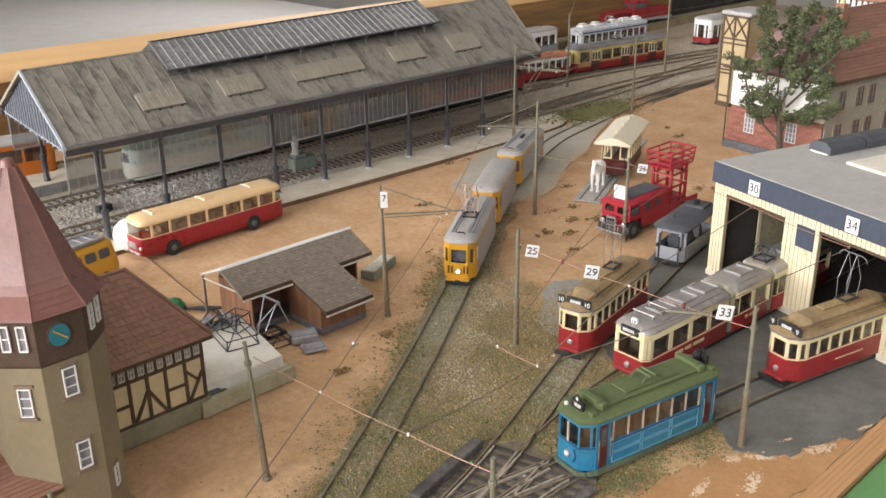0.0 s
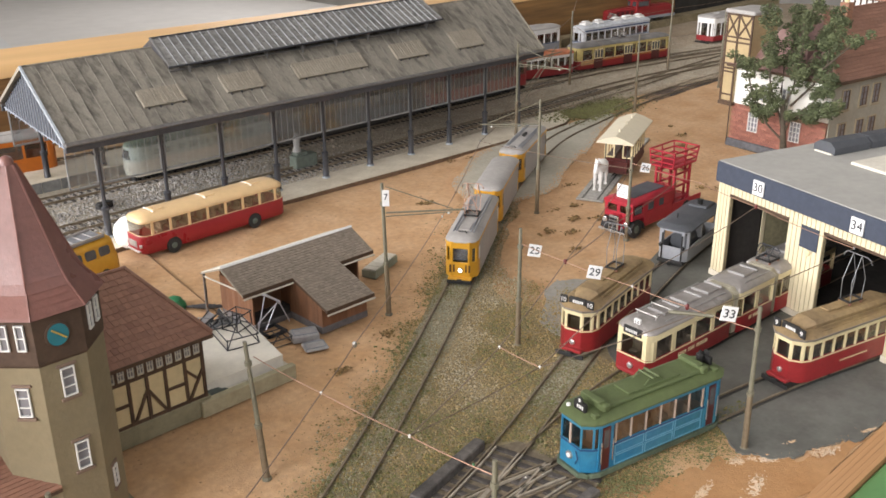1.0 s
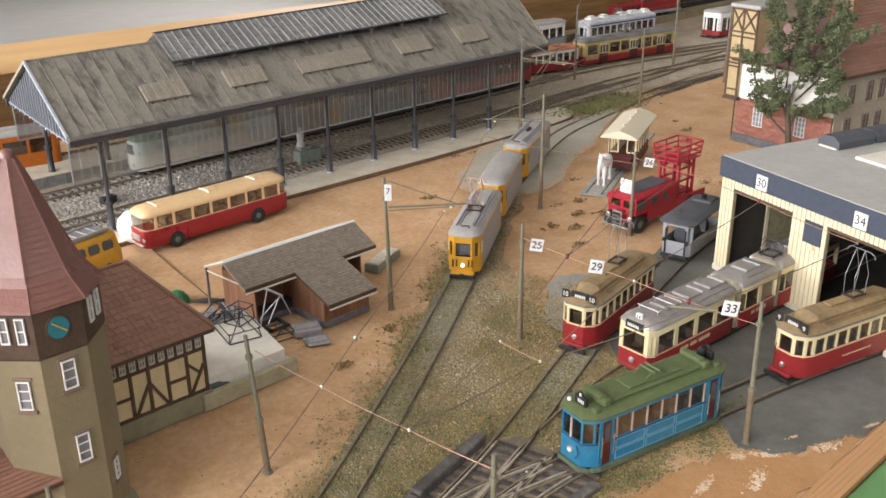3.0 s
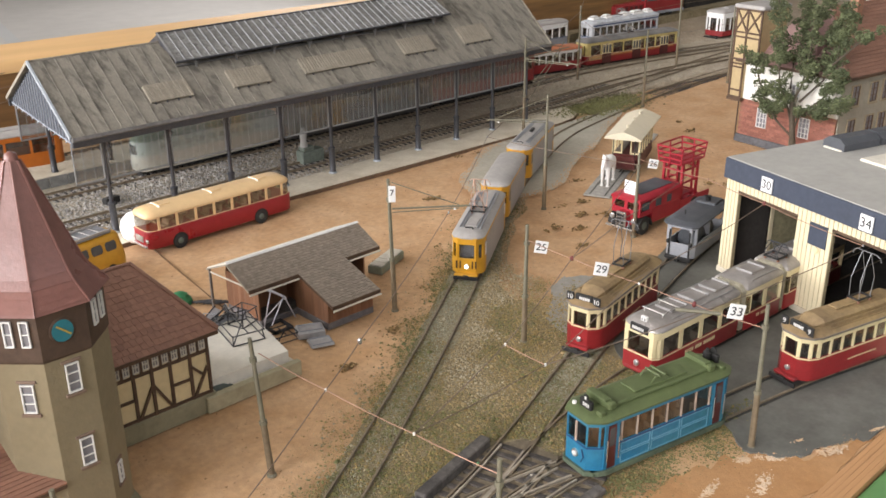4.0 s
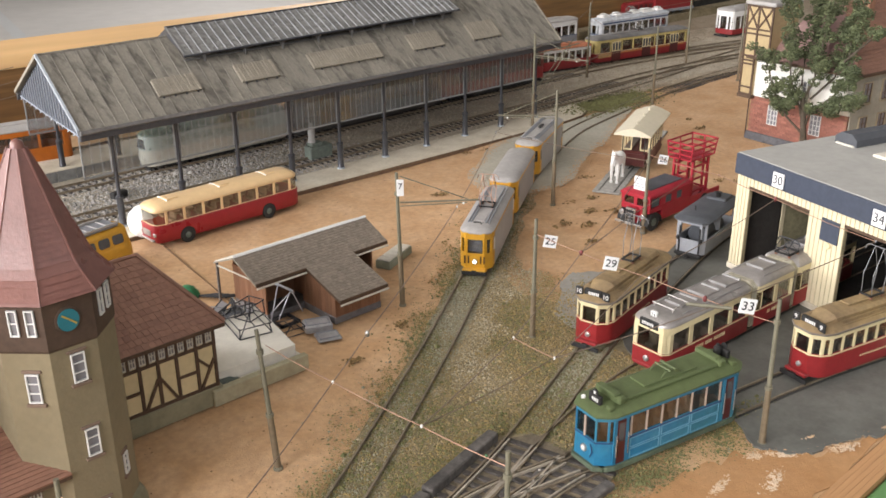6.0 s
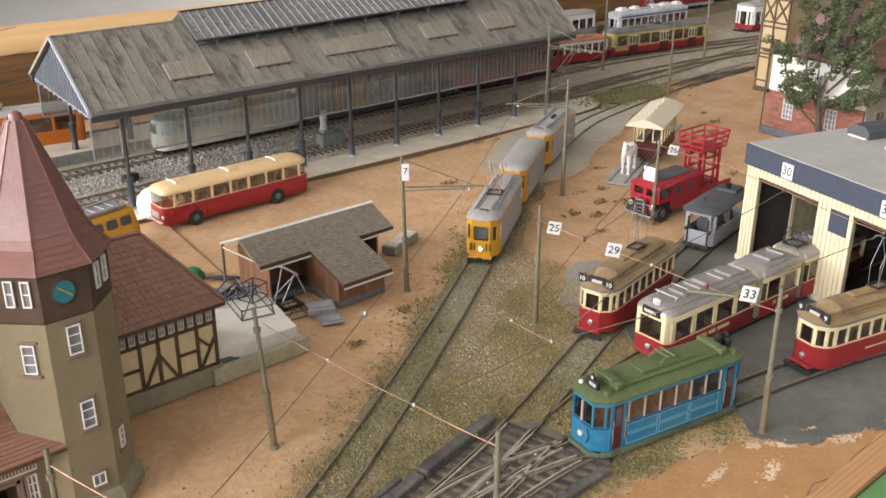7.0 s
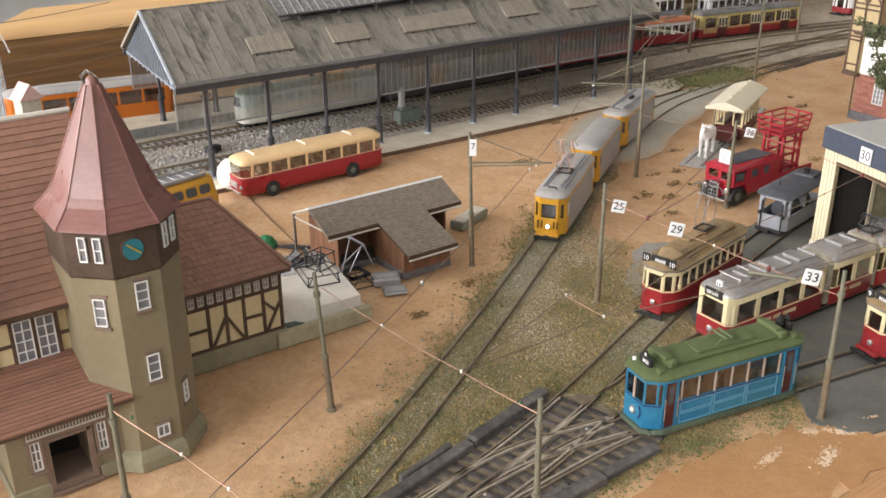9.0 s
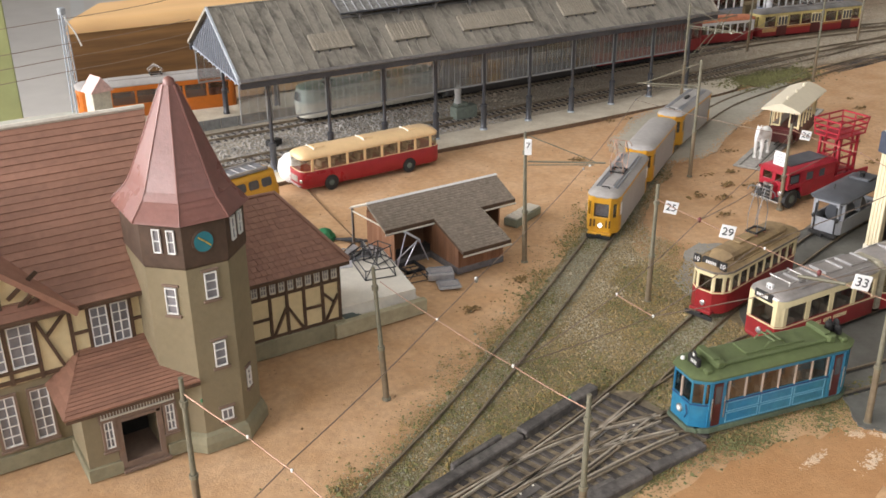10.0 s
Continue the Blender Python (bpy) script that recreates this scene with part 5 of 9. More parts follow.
def shed():
    sh = thing("goods_shed", "small brown plank shed with grey shingle roof", "shed")
    xl, xr, yf = -90, -16, 112
    part("wall", Geo().box(xl + 0.5, 143.5, 3, xr, 144.3, 27.4).box(-60, yf + 0.5, 3, -59, 144, 25).box(xr - 1, yf, 3, xr, 144, 25), PLANK, sh)
    part("footing", Geo().box(xl, 110.8, 0, -66, 112.2, 3.5, 0.2).box(xl, 112, 0, xl + 1, 144, 3.2).box(-66.2, 82.2, 0, -34.4, 83.2, 4, 0.2).box(-36, 83, 0, -35, 112, 4).box(-66.2, 83, 0, -65.2, 112, 4), mat("shed_footing", (0.16, 0.15, 0.15), 0.9), sh, "grey stone footing")
    part("inner_wall", Geo().box(xl + 1.5, 129, 1.5, -60, 130, 33), PLANK, sh, "brown inner board wall")
    part("shed_floor", Geo().box(xl + 1, 112, 0, xr, 144, 1.5), DARKWOOD, sh)
    mp = [mesh_of("plank", Geo().box(0, 0, 0, 1, 2.85, h, 0.12), PLANK) for h in (21, 23, 25, 27, 29)]
    for i in range(11):
        y = 112 + i * 2.95
        hh = 25.5 + 0.42 * (16 - abs(y + 1.4 - 128)) - 2.6
        k = min(range(5), key=lambda q: abs((21, 23, 25, 27, 29)[q] + 3 - hh))
        part("plank", mp[k], PLANK, sh, at=(xl, y, 3))
    ml = mesh_of("plank", Geo().box(0, 0, 0, 2.85, 1, 12.6, 0.12), PLANK)
    for i in range(11):
        part("plank", ml, PLANK, sh, at=(-65.8 + i * 2.83, 82.4, 3.6))
    for i in range(10):
        y = 83 + i * 2.95
        mr = mesh_of("plank", Geo().box(0, 0, 0, 1, 2.85, 15.4 + (y + 1.4 - 77.5) * 0.327 - 5.2, 0.12), PLANK)
        part("plank", mr, PLANK, sh, at=(-35.6, y, 3.6))
        part("plank", mr, PLANK, sh, at=(-65.8, y, 3.6))
    # shingled roof: main slope, lower catslide over the annex, rear slope
    def shingles(x0, x1, y0, z0, y1, z1, rows):
        for k in range(rows):
            t0, t1 = k / rows, (k + 1) / rows
            ya, yb_, za, zb = y0 + (y1 - y0) * t0, y0 + (y1 - y0) * t1, z0 + (z1 - z0) * t0, z0 + (z1 - z0) * t1
            n = round((x1 - x0) / 2.3)
            w = (x1 - x0) / n

            def tile(wd):
                return mesh_of("shingle", Geo().add([(0, 0, 0.42), (wd - 0.08, 0, 0.40), (wd - 0.08, yb_ - ya + 0.4, zb - za + 0.3), (0, yb_ - ya + 0.4, zb - za + 0.3), (0, 0, 0), (wd - 0.08, 0, 0)],
                                                    [(0, 1, 2, 3), (0, 4, 5, 1), (0, 3, 4), (1, 5, 2)]), SLATE)
            full, half_w = tile(w), tile(w / 2)
            starts = [(x0 + i * w, full) for i in range(n)] if k % 2 == 0 else [(x0, half_w)] + [(x0 + (i + 0.5) * w, full) for i in range(n - 1)] + [(x1 - w / 2, half_w)]
            for xx, me in starts:
                part("shingle", me, SLATE, sh, at=(xx, ya, za + rng.uniform(-0.06, 0.06)))
    zr = 34.8
    shingles(-98, -8, 107.5, 25.2, 128, zr, 12)
    shingles(-66, -33, 77.5, 15.4, 107.5, 25.2, 15)
    part("roof_deck", Geo().ext([(107.8, 25.0), (128, zr - 0.2), (128, zr - 1.6), (107.8, 23.6)], "x", -98, -8), TIMBER, sh)
    part("roof_deck", Geo().ext([(77.8, 15.2), (107.7, 25.0), (107.7, 23.6), (77.8, 13.8)], "x", -66, -33), TIMBER, sh)
    for (a, b, y0, z0) in ((-98, -66, 107.5, 25.2), (-66, -33, 77.5, 15.4), (-33, -8, 107.5, 25.2)):
        part("gutter", Geo().tube([(a, y0 - 0.7, z0 - 2.4), (b, y0 - 0.7, z0 - 2.4)], 0.55, 6), PALE, sh, "pale eaves gutter")
        part("eave_board", Geo().box(a, y0 - 0.4, z0 - 1.8, b, y0 + 0.6, z0 + 0.3, 0.15), TIMBER, sh)
    # Daylight on the rear slope and ridge is put into their pale colours.
    part("rear_slope", Geo().ext([(128, zr + 0.7), (150, 26), (150, 24.8), (128, zr - 1)], "x", -97.5, -8), PALE, sh, "rear roof slope painted pale for bright light")
    part("ridge_cap", Geo().ext([(126.8, zr), (128, zr + 0.9), (129.6, zr + 0.2)], "x", -98.5, -7.5), WHITE, sh, "ridge strip painted white for bright light")
    part("verge", Geo().ext([(107.5, 25.0), (128, zr - 0.2), (150, 25.4), (150, 24.6), (128, zr - 1.1), (107.5, 24.1)], "x", -98.5, -97.8), GREYLATH, sh, "weathered verge board")
    part("post", Geo().box(-97.6, 148, 0, -96.4, 149.2, 26), DARKWOOD, sh)
    part("brace", Geo().tube([(-97.5, 147, 24), (-90, 113, 20.5)], 0.5, 5), PALE, sh)


shed()


def depot():
    dp = thing("tram_shed", "cream plank tram shed with flat grey roof and navy fascia", "tram shed", (154, -26, 0), -17)
    D, H = 190, 61
    # local x goes into the shed, local -y along the front
    COREY = mat("plank_gap_shade", (0.33, 0.27, 0.16), 0.8)

    def planks(y0, y1, z0, z1, x=0.0):
        n = max(2, round((y0 - y1) / 3.0))
        w = (y0 - y1) / n
        me = mesh_of("plank", Geo().box(-1.0, -w + 0.2, 0, 0.6, -0.2, z1 - z0, 0.15), CREAM2)
        part("wall_core", Geo().box(-0.45, y1, z0, 1.6, y0, z1), COREY, dp, at=(x, 0, 0))
        for i in range(n):
            part("plank", me, CREAM2, dp, at=(x, y0 - i * w, z0))
    planks(5, -5.5, 0, H)
    planks(-51, -75.5, 0, H)
    planks(-122, -132, 0, H)
    planks(-5.5, -51, 55, H)
    planks(-75.5, -122, 55, H)
    part("side_wall", Geo().box(1.6, 3.4, 0, D, 5, H), CREAM2, dp)
    part("side_wall", Geo().box(1.6, -132, 0, D, -130.4, H), CREAM2, dp)
    part("back_wall", Geo().box(D, -132, 0, D + 2, 2, H), CREAM2, dp)
    for ya, yb in ((-5.8, 5.4), (-75.9, -50.6), (-132.4, -121.6)):
        part("footing", Geo().box(-1.6, ya, 0, 2, yb, 4, 0.2), CONCRETE, dp)
    part("fascia", Geo().box(-4, -135, H, D + 4, 5, H + 12.2, 0.4), NAVY, dp, "dark navy fascia board")
    part("roof", Geo().box(-3.2, -134.2, H + 12.2, D + 3.2, 4.2, H + 12.8, 0.2), FELT, dp, "flat grey felt roof")
    part("door_lintel", Geo().box(-1.2, -51, 53.6, 1.8, -5.5, 55.2), TIMBER, dp)
    part("door_lintel", Geo().box(-1.2, -122, 53.6, 1.8, -75.5, 55.2), TIMBER, dp)
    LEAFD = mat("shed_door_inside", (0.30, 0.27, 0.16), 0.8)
    # Near-black panels, floor and folded leaf hold the shade inside the shed.
    SHEDSHADE = mat("shed_inside_shade", (0.045, 0.04, 0.035), 0.9, var=0.2)
    part("inner_lining", Geo().box(3, -129.5, 1, D - 1, -128.8, 60), SHEDSHADE, dp, "panel painted dark as the shade inside the shed")
    part("inner_lining", Geo().box(3, 2.2, 1, D - 1, 3.0, 60), SHEDSHADE, dp, "panel painted dark as the shade inside the shed")
    part("inner_lining", Geo().box(D - 3, -129, 1, D - 1, 2, 60), SHEDSHADE, dp, "panel painted dark as the shade inside the shed")
    part("inner_lining", Geo().box(3, -129, 59.5, D - 1, 2, 60.5), SHEDSHADE, dp, "panel painted dark as the shade inside the shed")
    part("shed_floor", Geo().box(4, -129, 0.6, D - 1, 2, 1.0), SHEDSHADE, dp)
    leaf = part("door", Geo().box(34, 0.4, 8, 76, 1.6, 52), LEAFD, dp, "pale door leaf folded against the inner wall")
    part("door_stile", Geo().box(33, -0.3, 6, 35.6, 0.5, 54), CREAM2, leaf)
    part("door_stile", Geo().box(74, -0.3, 6, 76.6, 0.5, 54), CREAM2, leaf)
    part("door_ledge", Geo().box(35.6, -0.2, 6, 74, 0.5, 8.4), CREAM2, leaf)
    part("door_ledge", Geo().box(35.6, -0.2, 51.6, 74, 0.5, 54), CREAM2, leaf)
    part("door", Geo().box(3, 0.6, 1, 32, 1.8, 53, 0.2), SHEDSHADE, dp, "door leaf folded inside, painted dark for the shade")
    for (x, y, l) in ((62, -14, 30), (94, -14, 30), (126, -14, 30)):
        v = part("roof_vent", Geo().ext([(y - 8, H + 13), (y + 8, H + 13), (y + 8, H + 17), (y + 4, H + 20), (y - 4, H + 20), (y - 8, H + 17)], "x", x, x + l), LOCOROOF, dp, "dark ridge-shaped roof vent")
        part("curb", Geo().box(x - 1, y - 6.5, H + 12.4, x + l + 1, y + 6.5, H + 13.6, 0.2), PALE, v)
    part("roof_light", Geo().box(57, -78, H + 12.6, 110, -38, H + 14.5, 0.5), PALE, dp, "low pale roof light")
    part("hatch_window", Geo().box(-1.5, -72.6, 42, -0.9, -60.6, 54.5), NAVY, dp, "grey-blue window in the plank pier")
    part("wall_lamp", Geo().lathe([(0.4, 0), (1.6, 0.4), (1.9, 1.4), (1.0, 1.8)], 10, (-2.2, -67, 40), "x"), CREAM, dp, smooth=50)
    for t, y, z in (("30", -30, H + 5.4), ("34", -98, H + 5.4)):
        s = part("number_plate", Geo().box(-5.2, y - 4, z - 4.2, -4.3, y + 4, z + 4.2, 0.1), SIGN, dp, "white pole number plate")
        words(t, 7.2, INK, s, (-5.25, y, z), 90, -90)


depot()


# ---------------------------------------------------------------- vehicles
def outline(L, W, nl, nose):
    """Plan of a car body, both ends alike; nose: (along, across) from the corner to the tip. Anticlockwise from the rear end of the right side."""
    q = [(L / 2 - nl + nl * a, W / 2 * b) for a, b in nose]
    front = [(x, -y) for x, y in q] + [(x, y) for x, y in reversed(q)]
    return front + [(-x, -y) for x, y in front]


def post(g, p, d, w, th, z0, z1):
    n = (d[1], -d[0])
    a = [(p[0] - d[0] * w / 2, p[1] - d[1] * w / 2), (p[0] + d[0] * w / 2, p[1] + d[1] * w / 2)]
    g.prism([(x + n[0] * 0.05, y + n[1] * 0.05) for x, y in a] + [(x - n[0] * th, y - n[1] * th) for x, y in reversed(a)], z0, z1)


def wheelset(root, x, r=4.0, w=7.0, name="wheel"):
    me = mesh_of(name, Geo().lathe([(r + 0.5, -0.9), (r + 0.5, -0.3), (r, -0.2), (r, 0.9), (1.2, 1.1), (1.0, 1.5)], 14, (0, 0, 0), "y"), BLACK, 40)
    for s in (-1, 1):
        part(name, me, BLACK, root, at=(x, s * w, r + 1.8), rz=0 if s > 0 else 180)


def body(root, L, W, nl, nose, z, low, high, nwin, post_w=1.5, side_windows=True, nose_windows=True, stripe=None, skip=(), th=0.8, post_mat=None, nose_mat=None):
    """The shell of a tram: skirt, posts, panes, letter board. z: bottom, waist, window top, eave."""
    o = outline(L, W, nl, nose)
    zb, zw, zt, ze = z
    n = len(o)
    part("lower_body", Geo().ring(o, zb, zw, th), low, root, smooth=35)
    part("letter_board", Geo().ring(o, zt, ze, th), high, root, smooth=35)
    part("floor_pan", Geo().prism(offset(o, th + 0.1), zb + 0.6, zb + 1.6), SEAT, root)
    if stripe:
        part("waist_stripe", Geo().ring(offset(o, -0.18), zw - 0.9, zw - 0.2, 0.3), stripe, root)
    half = n // 2
    for i in range(n):
        p, q = Vector(o[i]), Vector(o[(i + 1) % n])
        d = (q - p)
        l = d.length
        d = d / l
        long_side = (i == half - 1) or (i == n - 1)
        k = nwin if long_side else 1
        windows = side_windows if long_side else nose_windows
        if not windows:
            part("side_panel", Geo().slab((p.x, p.y), (q.x, q.y), zw, zt, th), low if not long_side else side_windows_mat(root), root)
            continue
        for j in range(k + 1):
            g = Geo()
            c = p + d * (l * j / k)
            wj = post_w if 0 < j < k else post_w * 0.8
            c = c + d * (wj / 2 if j == 0 else (-wj / 2 if j == k else 0))
            post(g, c, d, wj, th, zw, zt)
            part("window_post", g, (post_mat if long_side else nose_mat or post_mat) or high, root)
        for j in range(k):
            a, b = p + d * (l * j / k + post_w / 2), p + d * (l * (j + 1) / k - post_w / 2)
            if (b - a).length > 1 and not (long_side and j in skip):
                pn = part("window_pane", Geo().slab((a.x, a.y), (b.x, b.y), zw, zt, 0.2, -0.4), PANE, root)
                pn.visible_shadow = False
    return o


def side_windows_mat(root):
    return GREYSIDE


def roof_shell(root, o, ze, mt, over=0.7, steps=((0, 0), (0.8, 0), (2.0, 1.2), (3.2, 3.6), (3.9, 7.5)), label=""):
    hx, hy = max(p[0] for p in o), max(p[1] for p in o)
    return part("roof", Geo().loft([[(x * (1 - (d - over) / hx), y * (1 - (d - over) / hy), ze + h) for x, y in o] for h, d in steps]), mt, root, label, smooth=40)


def seats(root, L, z, n, W):
    for i in range(n):
        x = -L / 2 + L * (i + 0.5) / n
        for s in (-1, 1):
            part("bench", Geo().box(x - 2, s * W * 0.3 - 2.6, z, x + 2, s * W * 0.3 + 2.6, z + 4.4, 0.3).box(x - 2.2, s * W * 0.3 - 2.6, z + 4, x - 1.2, s * W * 0.3 + 2.6, z + 9.5, 0.2), SEAT, root)


def underframe(root, L, W, wheels, zb=4.5):
    part("underframe", Geo().box(-L * 0.44, -W * 0.3, 2.6, L * 0.44, W * 0.3, zb + 0.6, 0.3).box(-L * 0.2, -W * 0.36, 2.0, L * 0.2, W * 0.36, zb + 0.4, 0.3), BLACK, root)
    for x in wheels:
        wheelset(root, x)
    for s in (-1, 1):
        part("coupler", Geo().box(s * L / 2 - 4, -1.6, 3.4, s * L / 2 + 2.2, 1.6, 5.0, 0.3), BLACK, root)
        part("lifeguard", Geo().box(s * L / 2 - 3 - 0.5, -W * 0.38, 2.0, s * L / 2 - 3 + 0.5, W * 0.38, 4.2, 0.2), BLACK, root)


def headlamp(root, x, z, lit=False, r=1.4, y=0.0, glass=None):
    s = 1 if x > 0 else -1
    hl = part("headlamp", Geo().lathe([(r, -0.2 * s), (r, 0.7 * s), (r * 0.75, 0.9 * s)], 14, (x, y, z), "x"), CHROME, root, smooth=40)
    part("lens", Geo().lathe([(r * 0.78, 0.7 * s), (r * 0.5, 1.15 * s)], 12, (x, y, z), "x"), LAMP if lit else glass or RIB, hl)


def dest_board(root, x, z, w, mt, text_len=0.7):
    s = 1 if x > 0 else -1
    b = part("destination_board", Geo().box(x - 0.9, -w / 2, z, x + 0.9, w / 2, z + 4.0, 0.3), mt, root, "dark destination board with pale lettering")
    g = Geo()
    k = max(3, int(w * text_len / 1.0))
    for i in range(k):
        g.box(x + s * 0.9, -w * text_len / 2 + i * 1.0, z + 1.3, x + s * 1.05, -w * text_len / 2 + i * 1.0 + 0.6, z + 2.8)
    part("lettering_bar", g, WHITE, b)
    return b


def line_disc(root, x, y, z, r=2.0):
    s = 1 if x > 0 else -1
    d = part("line_disc", Geo().lathe([(r, 0), (r, 0.5 * s)], 16, (x, y, z), "x"), BLACK, root)
    part("disc_face", Geo().box(x + 0.5 * s, y - r * 0.3, z - r * 0.4, x + 0.7 * s, y + r * 0.3, z + r * 0.4), WHITE, d)


def pantograph(root, x, z, h, w=9.0, mt=None, strip=None, lean=6.0):
    mt = mt or CHROME
    pg = part("pantograph", Geo().box(x - 5, -w * 0.42, z, x + 5, -w * 0.42 + 0.8, z + 0.8).box(x - 5, w * 0.42 - 0.8, z, x + 5, w * 0.42, z + 0.8)
              .box(x - 5, -w * 0.42, z, x - 4.2, w * 0.42, z + 0.8).box(x + 4.2, -w * 0.42, z, x + 5, w * 0.42, z + 0.8), BLACK, root, "folding current collector")
    for s in (-1, 1):
        for q in (-1, 1):
            part("arm", Geo().tube([(x + 4 * q, s * w * 0.36, z + 0.8), (x + lean * q, s * w * 0.34, z + h * 0.45), (x, s * w * 0.30, z + h)], (0.22 if strip else 0.27) if h < 16 or strip else 0.4, 5), mt, pg)
            part("insulator", Geo().lathe([(0.6, -1.4), (0.9, -1.0), (0.6, -0.6), (0.9, -0.2)], 8, (x + 4 * q, s * w * 0.36, z)), BRICKWALL, pg)
    for q in () if strip else (-1, 1):
        part("cross_stay", Geo().tube([(x + lean * q, -w * 0.34, z + h * 0.45), (x + lean * q, w * 0.34, z + h * 0.45)], 0.22, 5).tube([(x + 4 * q, -w * 0.36, z + 0.8), (x + lean * q, w * 0.34, z + h * 0.45)], 0.18, 5).tube([(x + lean * q, -w * 0.34, z + h * 0.45), (x, w * 0.30, z + h)], 0.18, 5), mt, pg)
    k = strip or w * 0.62
    part("contact_strip", Geo().tube([(x + 0.8, -k, z + h - 3.2), (x + 0.4, -k * 0.92, z + h - 1.2), (x, -k * 0.7, z + h), (x, k * 0.7, z + h), (x + 0.4, k * 0.92, z + h - 1.2), (x + 0.8, k, z + h - 3.2)], 0.3, 5), mt, pg)


NOSE_OLD = ((0.0, 1.0), (0.55, 0.86), (1.0, 0.45))
NOSE_ROUND = ((0.0, 1.0), (0.45, 0.95), (0.8, 0.78), (1.0, 0.42))


def old_tram(label, at, rz, L=80, W=20.5, number="10"):
    """A red and cream two-axle tram with an ochre planked roof and clerestory."""
    t = thing("tram", label, "tram", at, rz, "old red and cream trams")
    o = body(t, L, W, 8, NOSE_OLD, (4.6, 16.6, 24.4, 27.2), RED, CREAM, 8, 1.25, stripe=CREAM)
    roof_shell(t, o, 27.2, TANROOF, 0.9, ((0, 0), (0.7, 0), (1.7, 1.4), (2.6, 4.0), (3.0, 7.0)), "ochre brown planked roof")
    part("roof_rim", Geo().ring(offset(o, -1.2), 27.0, 28.0, 0.7), RIM, t)
    prof = [(-6.2, 29.5), (6.2, 29.5), (6.4, 32.2), (4.8, 33.6), (0, 34.4), (-4.8, 33.6), (-6.4, 32.2)]
    part("clerestory", Geo().ext(prof, "x", -L * 0.33, L * 0.33), TANROOF, t, smooth=30)
    for s in (-1, 1):
        part("end_hood", Geo().loft([[(s * L * 0.33, y * 0.95, z) for y, z in prof], [(s * L * 0.375, y * 0.8, 29.3 + (z - 29.3) * 0.6) for y, z in prof], [(s * L * 0.41, y * 0.55, 29.0 + (z - 29) * 0.2) for y, z in prof]]), TANROOF, t, smooth=40)
        for q in (-1, 1):
            part("roof_plank", Geo().box(-L * 0.3, s * 7.3 - 0.5, 30.2 + q * 0.15, L * 0.3, s * 7.3 + 0.5, 30.9, 0.15) if q > 0 else Geo().box(-L * 0.31, s * 8.8 - 0.4, 29.2, L * 0.31, s * 8.8 + 0.4, 29.8, 0.1), TANROOF, t)
        if s < 0:
            dest_board(t, s * (L / 2 - 3.6), 28.6, 9.6, BLACK)
            for q in (-1, 1):
                d = part("line_plate", Geo().box(-L / 2 + 2.2, q * 7.4 - 2.1, 28.2, -L / 2 + 3.2, q * 7.4 + 2.1, 33.0, 0.3), BLACK, t, "black line number plate")
                words(number, 3.4, WHITE, d, (-L / 2 + 2.1, q * 7.4, 30.6), 90, -90, "line_number")
        headlamp(t, s * (L / 2 + 0.1), 9.2)
        part("bumper", Geo().box(s * L / 2 - 2.5, -W * 0.3, 4.4, s * L / 2 + 0.7, W * 0.3, 6.2, 0.4), RED, t)
    part("roof_walk", Geo().box(-14, -2.6, 34.4, 14, 2.6, 35.2, 0.2), TANROOF, t)
    pantograph(t, 5, 35.6, 24, 8, mat("dull_grey_iron", (0.20, 0.20, 0.205), 0.5, metal=0.4), strip=8, lean=5.0)
    g = Geo()
    for i in range(14):
        g.box(-10 + i * 1.5, -W / 2 - 0.14, 9.8, -9.3 + i * 1.5, -W / 2 - 0.02, 10.7)
    part("lettering_bar", g, CREAM, t)
    seats(t, L * 0.7, 6.2, 7, W)
    underframe(t, L, W, (-13, 13))
    return t


old_tram("red and cream old tram with ochre roof on the shed track", (48.5, -21.8, 0), 10.5, 80)
old_tram("red and cream old tram with ochre roof in the shed door", (97, -127, 0), -14, 80, number="9")


